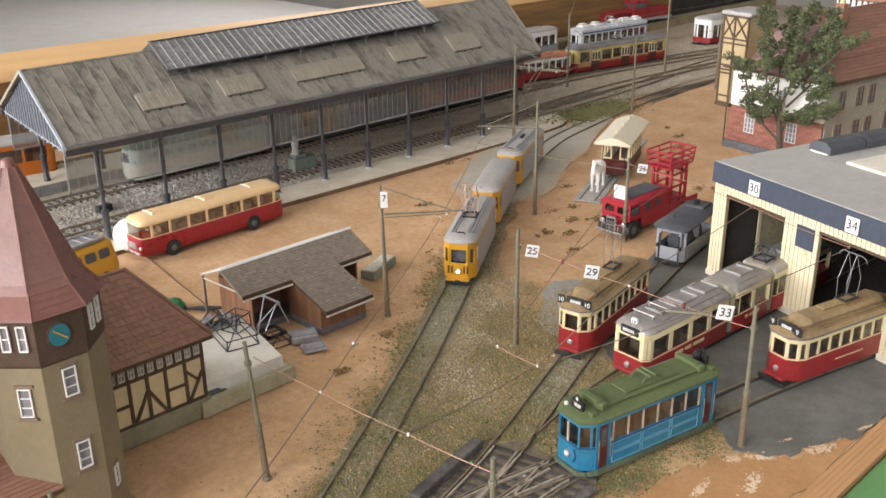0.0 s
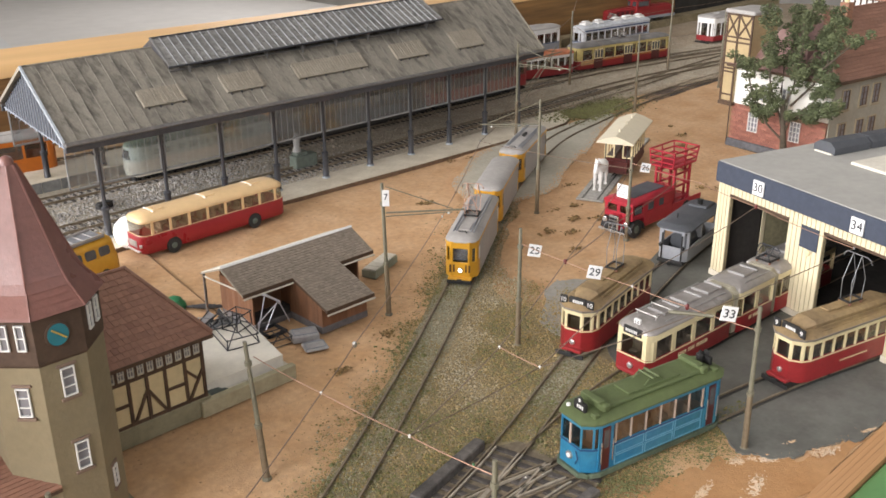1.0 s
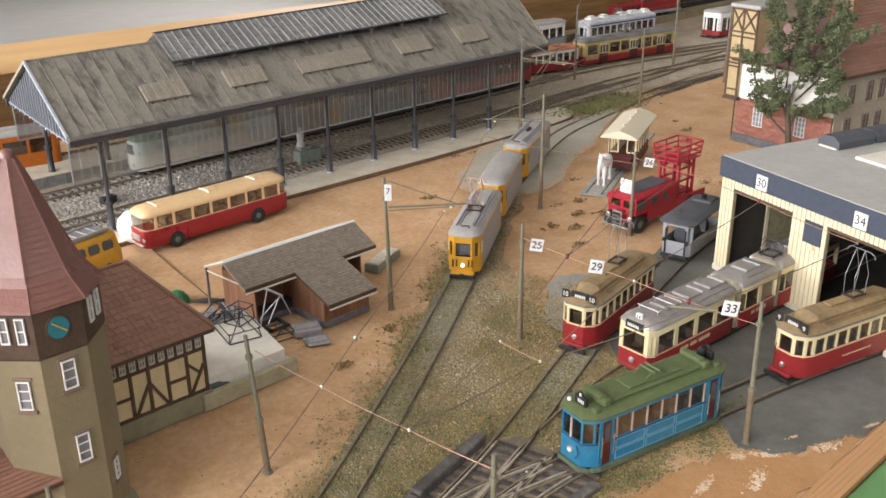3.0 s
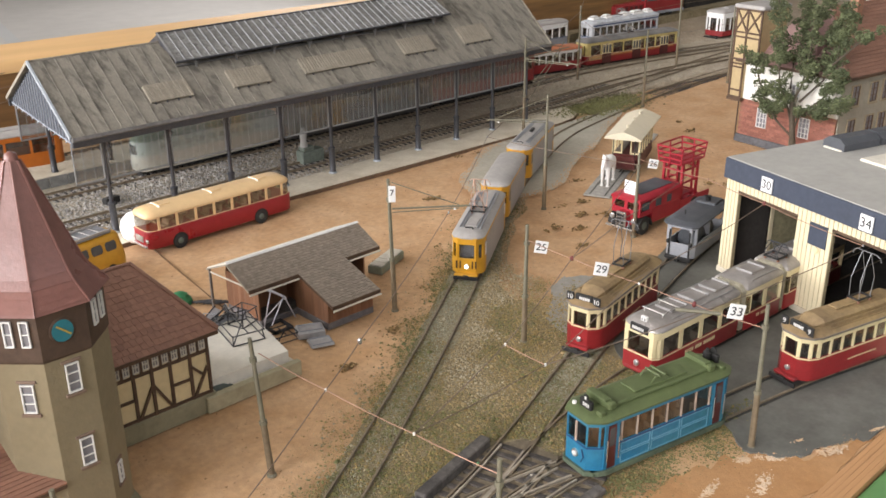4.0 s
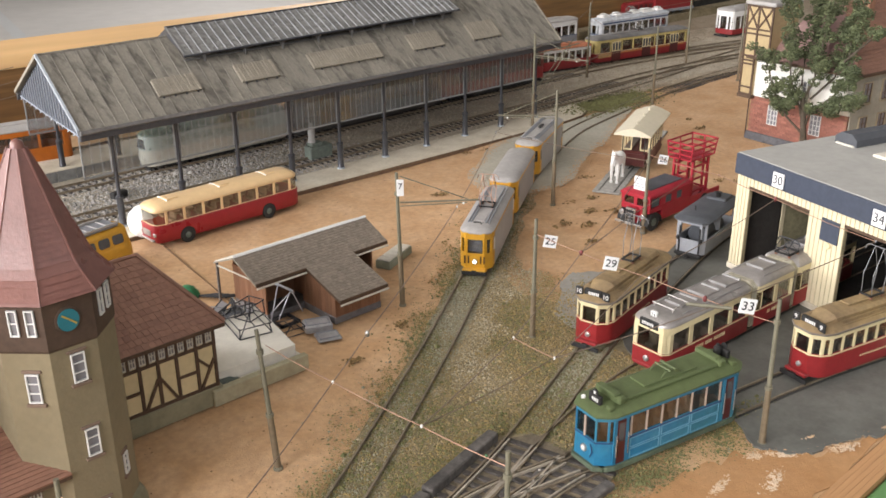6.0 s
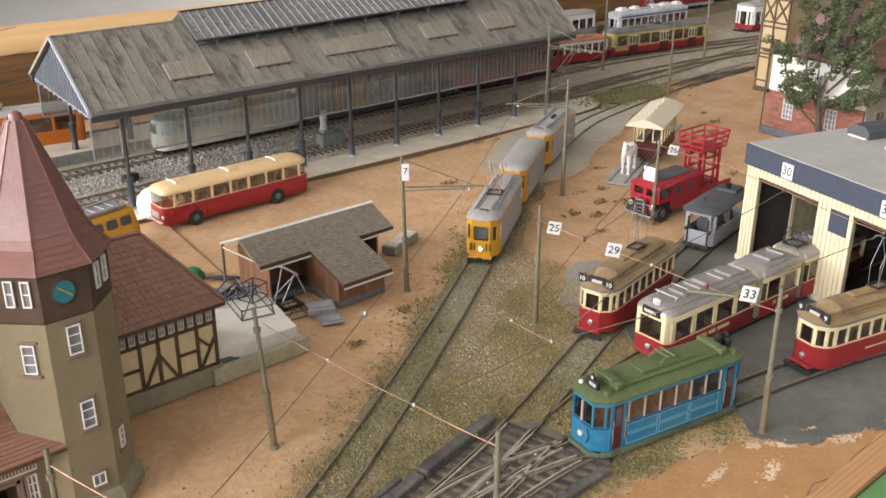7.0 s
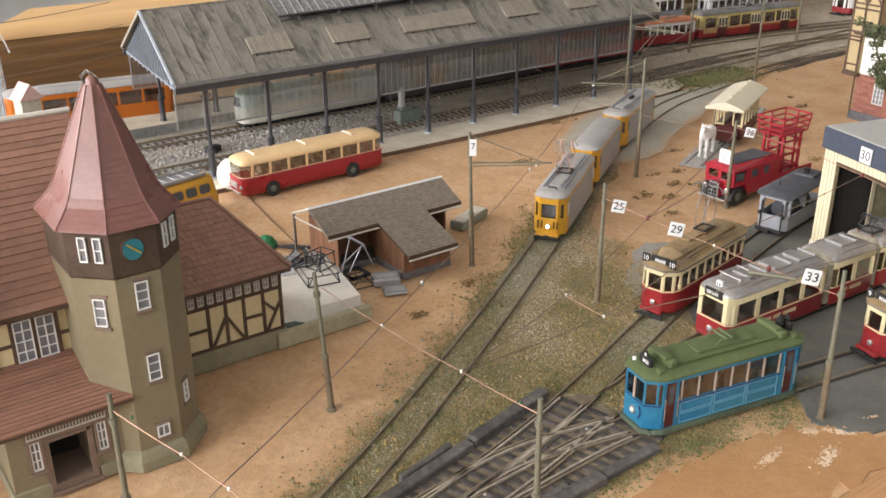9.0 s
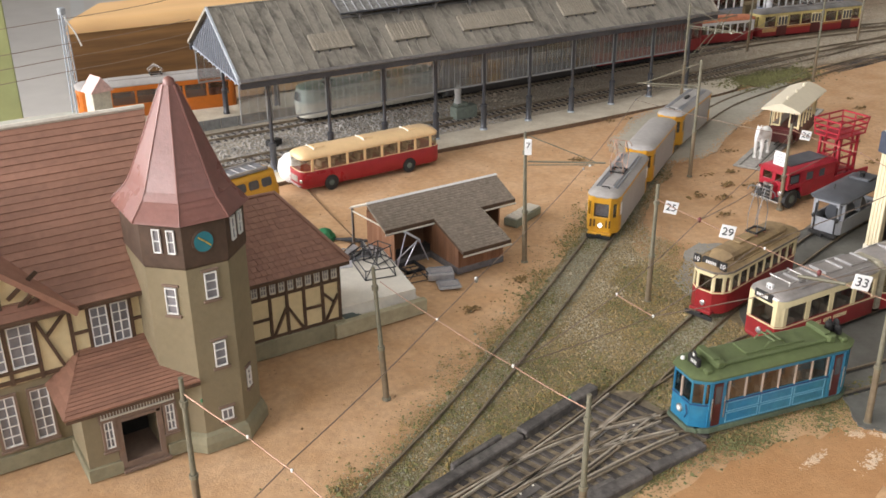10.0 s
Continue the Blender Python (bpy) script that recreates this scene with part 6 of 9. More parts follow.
def blue_tram():
    t = thing("tram", "blue two-axle tram with olive green roof on the crossing", "tram", (-31.5, -100.0, 0), -11.3)
    L, W = 82, 20.8
    TAN = mat("tan_window_bar", (0.46, 0.36, 0.29), 0.5)
    o = body(t, L * 0.99, W, 7, ((0.0, 1.0), (0.4, 0.9), (1.0, 0.60)), (4.8, 16.0, 25.4, 27.4), BLUE, BLUE, 8, 0.6, stripe=DKBLUE, skip=(0, 7), post_mat=TAN, nose_mat=BLUE)
    part("running_board", Geo().ring(offset(o, -1.0), 2.6, 4.6, 2.4), mat("weathered_green", (0.13, 0.17, 0.11), 0.8, var=0.25, stain=0.4), t, "weathered green running board")
    for s in (-1, 1):
        part("window_post", Geo().box(s * L * 0.495 - 0.5, -0.5, 16, s * L * 0.495 + 0.1, 0.5, 25.4), TAN, t)
    roof_shell(t, o, 27.4, GREENROOF, 0.9, ((0, 0), (0.8, 0), (1.6, 1.0), (2.4, 3.2), (2.8, 6.0)), "olive green roof")
    part("roof_deck", Geo().box(-L * 0.36, -6.5, 29.8, L * 0.36, 6.5, 31.8, 0.6), GREENROOF, t)
    part("roof_deck", Geo().box(-14, -4.5, 31.8, 16, 4.5, 32.6, 0.2), GREENROOF, t)
    for s in (-1, 1):
        part("roof_box", Geo().box(s * L * 0.345 - 2.0, -7.6, 29.8, s * L * 0.345 + 2.0, 7.6, 33.4, 0.7).box(s * L * 0.345 - 3.0, -5.6, 33.2, s * L * 0.345 + 0.6, 5.6, 34.2, 0.3), GREENROOF, t)
        part("roof_box", Geo().box(s * L * 0.42 - 1.5, -8.6, 29, s * L * 0.42 + 1.5, -5.6, 31.2, 0.4), GREENROOF, t)
        dest_board(t, s * L * 0.44, 29.8, 7.0, BLACK)
        line_disc(t, s * (L * 0.44 + 0.2), 0, 34.6, 1.6)
        part("roof_lamp", Geo().lathe([(0.3, 0), (1.0, 0.6), (0.9, 1.6), (0.2, 2.0)], 10, (s * L * 0.46, 5.6, 29.2)), WHITE, t, smooth=50)
        headlamp(t, s * L * 0.495, 10.2, r=1.8, glass=WHITE)
        part("platform_step", Geo().box(s * L * 0.36, -W * 0.46, 2.4, s * L * 0.47, W * 0.46, 4.6, 0.4), mat("green_step", (0.11, 0.15, 0.09), 0.7), t, "green platform step")
        for q in (-1, 1):
            y = q * (W / 2 - 0.1)
            part("doorway", Geo().box(s * 30.6 - 2.1, y - 0.3, 5.2, s * 30.6 + 2.1, y + 0.3, 25.2), MAROON, t, "dark red door")
            part("door_window", Geo().box(s * 30.6 - 1.3, y - 0.4, 15.6, s * 30.6 + 1.3, y + 0.4, 24), mat_dark, t)
            for dx in (-3.3, 2.8):
                part("door_post", Geo().box(s * 30.6 + dx - 0.7, y - 0.3, 5.0, s * 30.6 + dx + 0.9, y + 0.35, 25.6), BLUE, t)
            for dx in (-3.0, 3.2):
                part("grab_rail", Geo().tube([(s * 30.6 + dx, q * (W / 2 + 0.8), 9), (s * 30.6 + dx, q * (W / 2 + 0.8), 19)], 0.28, 5), CHROME, t)
        part("brake_wheel", Geo().tube([(s * (L * 0.495 + 0.5), -4, 14), (s * (L * 0.495 + 0.7), -5.5, 11), (s * (L * 0.495 + 0.5), -4, 8)], 0.3, 5), DKBLUE, t)
    # framed side panels
    for q in (-1, 1):
        for i in range(3):
            a, b = -25.6 + i * 17.2, -25.6 + (i + 1) * 17.2 - 0.9
            y = q * (W / 2 + 0.12)
            for z0, z1 in ((5.4, 9.9), (10.5, 15.0)):
                g = Geo().box(a, y - 0.12, z0, b, y + 0.12, z0 + 0.35).box(a, y - 0.12, z1 - 0.35, b, y + 0.12, z1).box(a, y - 0.12, z0, a + 0.35, y + 0.12, z1).box(b - 0.35, y - 0.12, z0, b, y + 0.12, z1)
                part("panel_moulding", g, PALEBLUE, t)
    part("bow_base", Geo().tube([(-4, -3.5, 33), (-2, -3.5, 35), (4, -3.5, 35), (6, -3.5, 33)], 0.4, 5).tube([(-4, 3.5, 33), (-2, 3.5, 35), (4, 3.5, 35), (6, 3.5, 33)], 0.4, 5)
              .tube([(0, -4.5, 35.2), (0, 4.5, 35.2)], 0.5, 6).tube([(3, -4.5, 35.2), (3, 4.5, 35.2)], 0.5, 6), GREENROOF, t, "green current collector base")
    part("resistor", Geo().lathe([(1.8, 0), (1.8, 3.4), (0.8, 4.0), (0.8, 5)], 10, (L * 0.41, 1.0, 31)), BLACK, t)
    seats(t, L * 0.66, 6.4, 6, W)
    underframe(t, L - 9, W, (-13, 13))


blue_tram()


def articulated_tram():
    t = thing("articulated_tram", "red and cream articulated tram with grey roof entering the shed", "tram", (11, -63.5, 0), -3.0)
    W = 21.5
    x = 0.0
    for k, L in enumerate((72, 34, 62)):
        sec = part("car_section", Geo(), RED, t, at=(x + L / 2, 0, 0), rz=180)
        nose = ((0.0, 1.0), (1.0, 0.80)) if k == 0 else ((0.0, 1.0), (0.5, 0.97), (1.0, 0.94))
        body(sec, L, W, 3.2 if k == 0 else 1.2, nose, (4.2, 14.0, 23.8, 27.2), RED, CREAM, {72: 4, 34: 2, 62: 3}[L], 2.8, stripe=CREAM)
        roof_shell(sec, outline(L, W, 7 if k == 0 else 1.2, ((0.0, 1.0), (0.4, 0.97), (0.75, 0.86), (1.0, 0.55)) if k == 0 else nose), 27.2, ARTROOF, 0.3, ((0, 0), (0.9, 0.2), (2.2, 1.4), (3.4, 4.0), (4.0, 7.5)), "silver grey roof")
        if k == 0:
            dest_board(sec, L / 2 - 0.5, 25.0, 11, BLACK)
            part("route_box", Geo().box(L / 2 - 4.4, -1.8, 29.4, L / 2 - 2.6, 1.8, 32.6, 0.3), WHITE, sec, "white route number box")
            words("14", 2.6, INK, sec, (L / 2 - 2.5, 0, 31.0), 90, 90)
            headlamp(sec, L / 2 + 0.1, 8.6, r=1.6)
            part("bumper", Geo().box(L / 2 - 3, -W * 0.36, 3.6, L / 2 + 0.7, W * 0.36, 5.4, 0.4), RED, sec)
        for dx in ([-24, -6, 12] if L > 70 else ([0] if L < 40 else [-16, 6])):
            part("roof_hatch", Geo().box(dx - 6, -4.8, 30.8, dx + 6, 4.8, 32.0, 0.4), ARTROOF, sec)
            part("hatch_rib", Geo().box(dx - 6.4, -5.2, 31.6, dx - 5.2, 5.2, 32.8, 0.2), RIB, sec)
            part("hatch_rib", Geo().box(dx + 5.2, -5.2, 31.6, dx + 6.4, 5.2, 32.8, 0.2), RIB, sec)
        for q in (-1, 1):
            part("roof_rail", Geo().tube([(-L * 0.4, q * 8.2, 30.6), (L * 0.3, q * 8.2, 30.6)], 0.3, 5), RIB, sec)
        g = Geo()
        m = 18 if L > 40 else 10
        for i in range(m):
            if i not in (7, 12):
                g.box(-m * 0.7 + i * 1.4, W / 2 + 0.02, 9.0, -m * 0.7 + i * 1.4 + 0.9, W / 2 + 0.16, 11)
        part("lettering_bar", g, CREAM, sec)
        if k == 0:
            part("roof_rack", Geo().tube([(14, -5.5, 31.5), (14, -5.5, 33.4), (26, -5.5, 33.4), (26, -5.5, 31.5)], 0.35, 5).tube([(14, 5.5, 31.5), (14, 5.5, 33.4), (26, 5.5, 33.4), (26, 5.5, 31.5)], 0.35, 5)
                     .tube([(14, -6.5, 33.4), (14, 6.5, 33.4)], 0.35, 5).tube([(26, -6.5, 33.4), (26, 6.5, 33.4)], 0.35, 5), CHROME, sec)
        seats(sec, L * 0.85, 5.8, 5 if L > 40 else 2, W)
        part("underframe", Geo().box(-L * 0.46, -W * 0.36, 2.0, L * 0.46, W * 0.36, 4.8, 0.3), BLACK, sec)
        for wx in ((-L * 0.3, L * 0.3) if L > 40 else (-6, 6)):
            wheelset(sec, wx)
        if k < 2:
            g = Geo()
            for i in range(5):
                g.loft([[(x + L + 0.2 + i * 0.75 + a, y, zz) for y, zz in ((-W * 0.46, 5), (W * 0.46, 5), (W * 0.46, 27), (W * 0.3, 30), (-W * 0.3, 30), (-W * 0.46, 27))] for a in (0, 0.55)])
            part("bellows", g, mat("bellows_grey", (0.42, 0.385, 0.29), 0.8), t, "pleated grey gangway bellows")
        x += L + 4.2
    pantograph(t, 118, 32, 8, 11, STEEL)


articulated_tram()


def works_car(label, L, at, rz, panto=False, cab=True, lit=False):
    """A yellow works tram with plain grey sides."""
    t = thing("works_tram", label, "tram", at, rz, "yellow and grey works train")
    W = 20
    nose = ((0.0, 1.0), (0.35, 0.95), (0.9, 0.62), (1.0, 0.56))
    o = body(t, L, W, 6.5, nose, (4.6, 14.6, 23.4, 27.2), YELLOW, YELLOW, 1, 1.3, side_windows=False)
    for q in (-1, 1):
        part("grey_side", Geo().box(-L / 2 + 10.5, q * (W / 2 + 0.1) - 0.15, 4.9, L / 2 - 10.5, q * (W / 2 + 0.1) + 0.15, 26.0), GREYSIDE, t, "plain grey side panel")
        for s in (-1, 1):
            part("cab_door", Geo().box(s * (L / 2 - 8.3) - 1.7, q * (W / 2 + 0.1) - 0.15, 5.4, s * (L / 2 - 8.3) + 1.7, q * (W / 2 + 0.1) + 0.15, 14.4, 0.1), YELLOW, t)
            part("cab_window", Geo().box(s * (L / 2 - 8.3) - 1.5, q * (W / 2 + 0.1) - 0.2, 15.4, s * (L / 2 - 8.3) + 1.5, q * (W / 2 + 0.1) + 0.2, 22.6), GREYLATH if not panto else WHITE, t)
    part("roof_rim", Geo().ring(offset(o, -0.5), 26.4, 27.6, 0.8), YELLOW, t, smooth=35)
    roof_shell(t, outline(L + 0.6, W, 8, ((0.0, 1.0), (0.35, 0.97), (0.65, 0.86), (0.87, 0.66), (1.0, 0.36))), 27.2, GREYROOF, 0.3, ((0, 0), (0.8, 0), (1.9, 1.2), (2.9, 3.6), (3.4, 6.5)), "pale grey roof")
    for s in (-1, 1):
        part("number_bars", Geo().box(s * L / 2 - 0.2, -6.0, 8.2, s * L / 2 + 0.35, -5.0, 13).box(s * L / 2 - 0.2, -4.0, 8.2, s * L / 2 + 0.35, -3.0, 13).box(s * L / 2 - 0.2, 3.4, 8.2, s * L / 2 + 0.35, 4.4, 13).box(s * L / 2 - 0.8, 5.6, 8.2, s * L / 2 - 0.2, 6.6, 13), mat("umber_paint", (0.10, 0.045, 0.01), 0.6), t)
        headlamp(t, s * (L / 2 + 0.2), 9.6, lit and s < 0, 1.7)
        # Added backing, no part of the car, lends the panes a bluish brightness.
        part("end_blind", Geo().box(s * (L / 2 - 2.4) - 0.2, -6, 15, s * (L / 2 - 2.4) + 0.2, 6, 22.6), mat("blue_grey_backing", (0.27, 0.30, 0.37), 0.5, var=0.3, scale=120), t)
        part("front_lip", Geo().box(s * L / 2 - 3.2, -W * 0.36, 4.0, s * L / 2 + 0.9, W * 0.36, 5.4, 0.4), YELLOW, t)
    if cab:
        for q in (-1, 1):
            part("roof_board", Geo().box(-L * 0.38, q * 6.2 - 0.35, 30.2, L * 0.38, q * 6.2 + 0.35, 31.2), LOCOGREY, t)
            part("roof_board", Geo().box(-L * 0.38, q * 4.4 - 0.35, 30.4, L * 0.38, q * 4.4 + 0.35, 31.4), LOCOGREY, t)
        part("roof_hatch", Geo().box(-L * 0.36, -3.4, 30.4, -L * 0.2, 3.4, 31.3, 0.2), GREYROOF, t)
        part("horn", Geo().tube([(-L * 0.41, -2.5, 30.6), (-L * 0.41, -1.5, 31.8), (-L * 0.41, 2.5, 31.6)], 0.4, 6), BLACK, t)
    if panto:
        pantograph(t, -4, 31.6, 20, 11, mat("bare_copper_wire", (0.62, 0.42, 0.33), 0.35, metal=0.6), lean=9)
    elif cab:
        part("trolley_base", Geo().box(-2, -1.2, 30.5, 7, 1.2, 32.4, 0.3), BLACK, t)
    underframe(t, L, W, (-14, 14))
    return t


def works_train():
    pts = along(MAIN, 1.0)
    i0 = min(range(len(pts)), key=lambda i: (pts[i][0] - Vector((33, 77))).length)
    s = i0
    for k, (L, lab) in enumerate(((87, "yellow works tram with grey sides, raised collector and lit headlamp"), (80, "yellow and grey works trailer with plain grey roof"), (87, "yellow works tram with grey sides at the tail of the train"))):
        a, b = pts[int(s + L * 0.22)][0], pts[int(s + L * 0.78)][0]
        c = (a + b) / 2
        works_car(lab, L, (c.x, c.y, 0), math.degrees(math.atan2(b.y - a.y, b.x - a.x)), panto=(k == 0), cab=(k != 1), lit=(k == 0))
        s += L + 11


works_train()


HUB = mat("dull_green_hub", (0.12, 0.15, 0.125), 0.6)


def road_wheel(root, x, y, r, w, side_):
    wh = part("wheel", Geo().lathe([(r * 0.55, -w / 2), (r * 0.92, -w / 2), (r, -w / 2 + 0.6), (r, w / 2 - 0.6), (r * 0.92, w / 2), (r * 0.55, w / 2)], 18, (x, y, r), "y"), RUBBER, root, smooth=40)
    part("hub", Geo().lathe([(r * 0.56, 0), (r * 0.5, 0.25 * side_), (r * 0.2, 0.6 * side_)], 14, (x, y + side_ * (w / 2 - 0.3), r), "y"), HUB, wh, smooth=40)


def coach():
    t = thing("bus", "red bus with cream roof parked on the sand", "bus", (-28.0, 259, 0), 1.0)
    L, W = 114, 24
    nose = ((0.0, 1.0), (0.4, 0.97), (0.75, 0.86), (0.94, 0.66), (1.0, 0.4))
    o = outline(L, W, 8, nose)
    part("lower_body", Geo().loft([[(x, y, z) for x, y in offset(o, d)] for z, d in ((3.0, 1.0), (4.0, 0.2), (8, 0), (14.6, 0.1), (15.2, 0.4))]), REDB, t, "glossy red lower body", smooth=40)
    part("window_band", Geo().ring(offset(o, 0.5), 15.0, 15.5, 0.8), BUSROOF, t, smooth=40)
    part("window_band", Geo().ring(offset(o, 0.8), 23.6, 24.8, 0.8), BUSROOF, t, smooth=40)
    roof_shell(t, offset(o, 0.8), 24.8, BUSROOF, 0.2, ((0, 0), (0.8, 0.2), (2.2, 1.6), (3.4, 4.2), (4.1, 8.5)), "cream roof")
    part("floor_pan", Geo().prism(offset(o, 2), 14.0, 14.8), GREYLATH, t)
    oo = offset(o, 0.65)
    n = len(oo)
    half = n // 2
    for i in range(n):
        p, q = Vector(oo[i]), Vector(oo[(i + 1) % n])
        d = q - p
        l = d.length
        d /= l
        long_side = i in (half - 1, n - 1)
        k = 7 if long_side else 1
        for j in range(k + 1):
            c = p + d * (l * j / k)
            wj = 1.7 if long_side else 0.35
            g = Geo()
            post(g, c + d * (wj / 2 if j == 0 else -wj / 2 if j == k else 0), d, wj, 0.8, 15.5, 23.6)
            if long_side:
                part("window_post", g, BUSROOF, t)
        for j in range(k):
            e = 0.8 if long_side else 0.1
            a, b = p + d * (l * j / k + e), p + d * (l * (j + 1) / k - e)
            if (b - a).length > 1:
                pn = part("window_pane", Geo().slab((a.x, a.y), (b.x, b.y), 15.5, 23.6, 0.2, -0.4), BUSPANE, t)
                pn.visible_shadow = False
    for i in range(9):
        for s in (-1, 1):
            part("seat", Geo().box(-42 + i * 10 - 2, s * 5.5 - 3.6, 14.8, -42 + i * 10 + 2, s * 5.5 + 3.6, 16.6, 0.3).box(-42 + i * 10 + 1, s * 5.5 - 3.6, 16, -42 + i * 10 + 2.4, s * 5.5 + 3.6, 21, 0.3), mat_seatred, t)
    for x in (-34.5, 29):
        for s in (-1, 1):
            part("wheel_arch", Geo().lathe([(5.5, -0.2), (5.5, 0.12)], 20, (x, s * (W / 2 - 0.02), 4.9), "y"), BLACK, t)
            road_wheel(t, x, s * (W / 2 - 1.2), 4.7, 3.2, s)
    for x in (-39, 0, 37):
        part("roof_hatch", Geo().box(x - 4.2, -4.5, 28.2, x + 4.2, 4.5, 29.4, 0.5), BUSROOF, t)
        part("hatch_rail", Geo().box(x - 5.0, -6.2, 28.2, x - 4.6, 6.2, 29.3, 0.1), WHITE, t)
    part("front_bumper", Geo().box(-L / 2 - 0.8, -8.5, 4.0, -L / 2 + 1.2, 8.5, 5.4, 0.4), CHROME, t)
    part("grille", Geo().box(-L / 2 - 0.3, -5, 7, -L / 2 + 0.4, 5, 11.5, 0.2), CHROME, t)
    for s in (-1, 1):
        headlamp(t, -L / 2 + 1.0, 8.6, r=1.3, y=s * 8.4)
    part("waist_trim", Geo().ring(offset(o, -0.15), 14.4, 14.8, 0.3), REDB, t)


mat_seatred = mat("bus_seat", (0.36, 0.25, 0.17), 0.7)
coach()


def van():
    t = thing("yellow_van", "yellow minibus with grey rack roof beside the station", "van", (-137, 236, 0), 12)
    t.scale = (1, 1, 1.2)
    L, W = 62, 22
    nose = ((0.0, 1.0), (0.45, 0.93), (0.8, 0.76), (1.0, 0.42))
    o = outline(L, W, 9, nose)
    part("lower_body", Geo().loft([[(x, y, z) for x, y in offset(o, d)] for z, d in ((2.5, 1.4), (4, 0.2), (9, 0), (13, 0.4), (14, 0.9))]), YELLOW, t, smooth=40)
    part("window_band", Geo().loft([[(x, y, z) for x, y in offset(o, d)] for z, d in ((14, 0.9), (20.5, 2.4))]), YELLOW, t, smooth=40)
    roof_shell(t, offset(o, 2.4), 20.5, YELLOW, 0.1, ((0, 0), (1.0, 0.4), (2.2, 1.8), (3.2, 4.5)))
    for i in range(5):
        for s in (-1, 1):
            part("window_pane", Geo().ext([(-24 + i * 9.8 + (3.8 + 3.8 * c), 2.4 + 2.4 * d) for c, d in ((-1, -0.6), (-0.75, -1), (0.75, -1), (1, -0.6), (1, 0.6), (0.75, 1), (-0.75, 1), (-1, 0.6))], "y", -0.2, 0.2), mat_dark, t, at=(0, s * (W / 2 - 1.05), 15), rx=s * 13)
    part("roof_rack", Geo().box(-L * 0.4, -7.4, 23.4, L * 0.36, 7.4, 24.4, 0.3), mat("van_roof_grey", (0.21, 0.215, 0.23), 0.5), t, "grey slatted roof rack")
    for i in range(7):
        part("rack_slat", Geo().box(-L * 0.39 + i * 6.6, -7.6, 24.4, -L * 0.39 + i * 6.6 + 0.6, 7.6, 24.9, 0.15), GREYROOF, t)
    for s in (-1, 1):
        part("rack_rail", Geo().box(-L * 0.4, s * 7 - 0.4, 24.4, L * 0.36, s * 7 + 0.4, 25.6, 0.15), GREYROOF, t)
        for x in (-19, 17):
            road_wheel(t, x, s * (W / 2 - 1.4), 4.2, 2.8, s)


van()


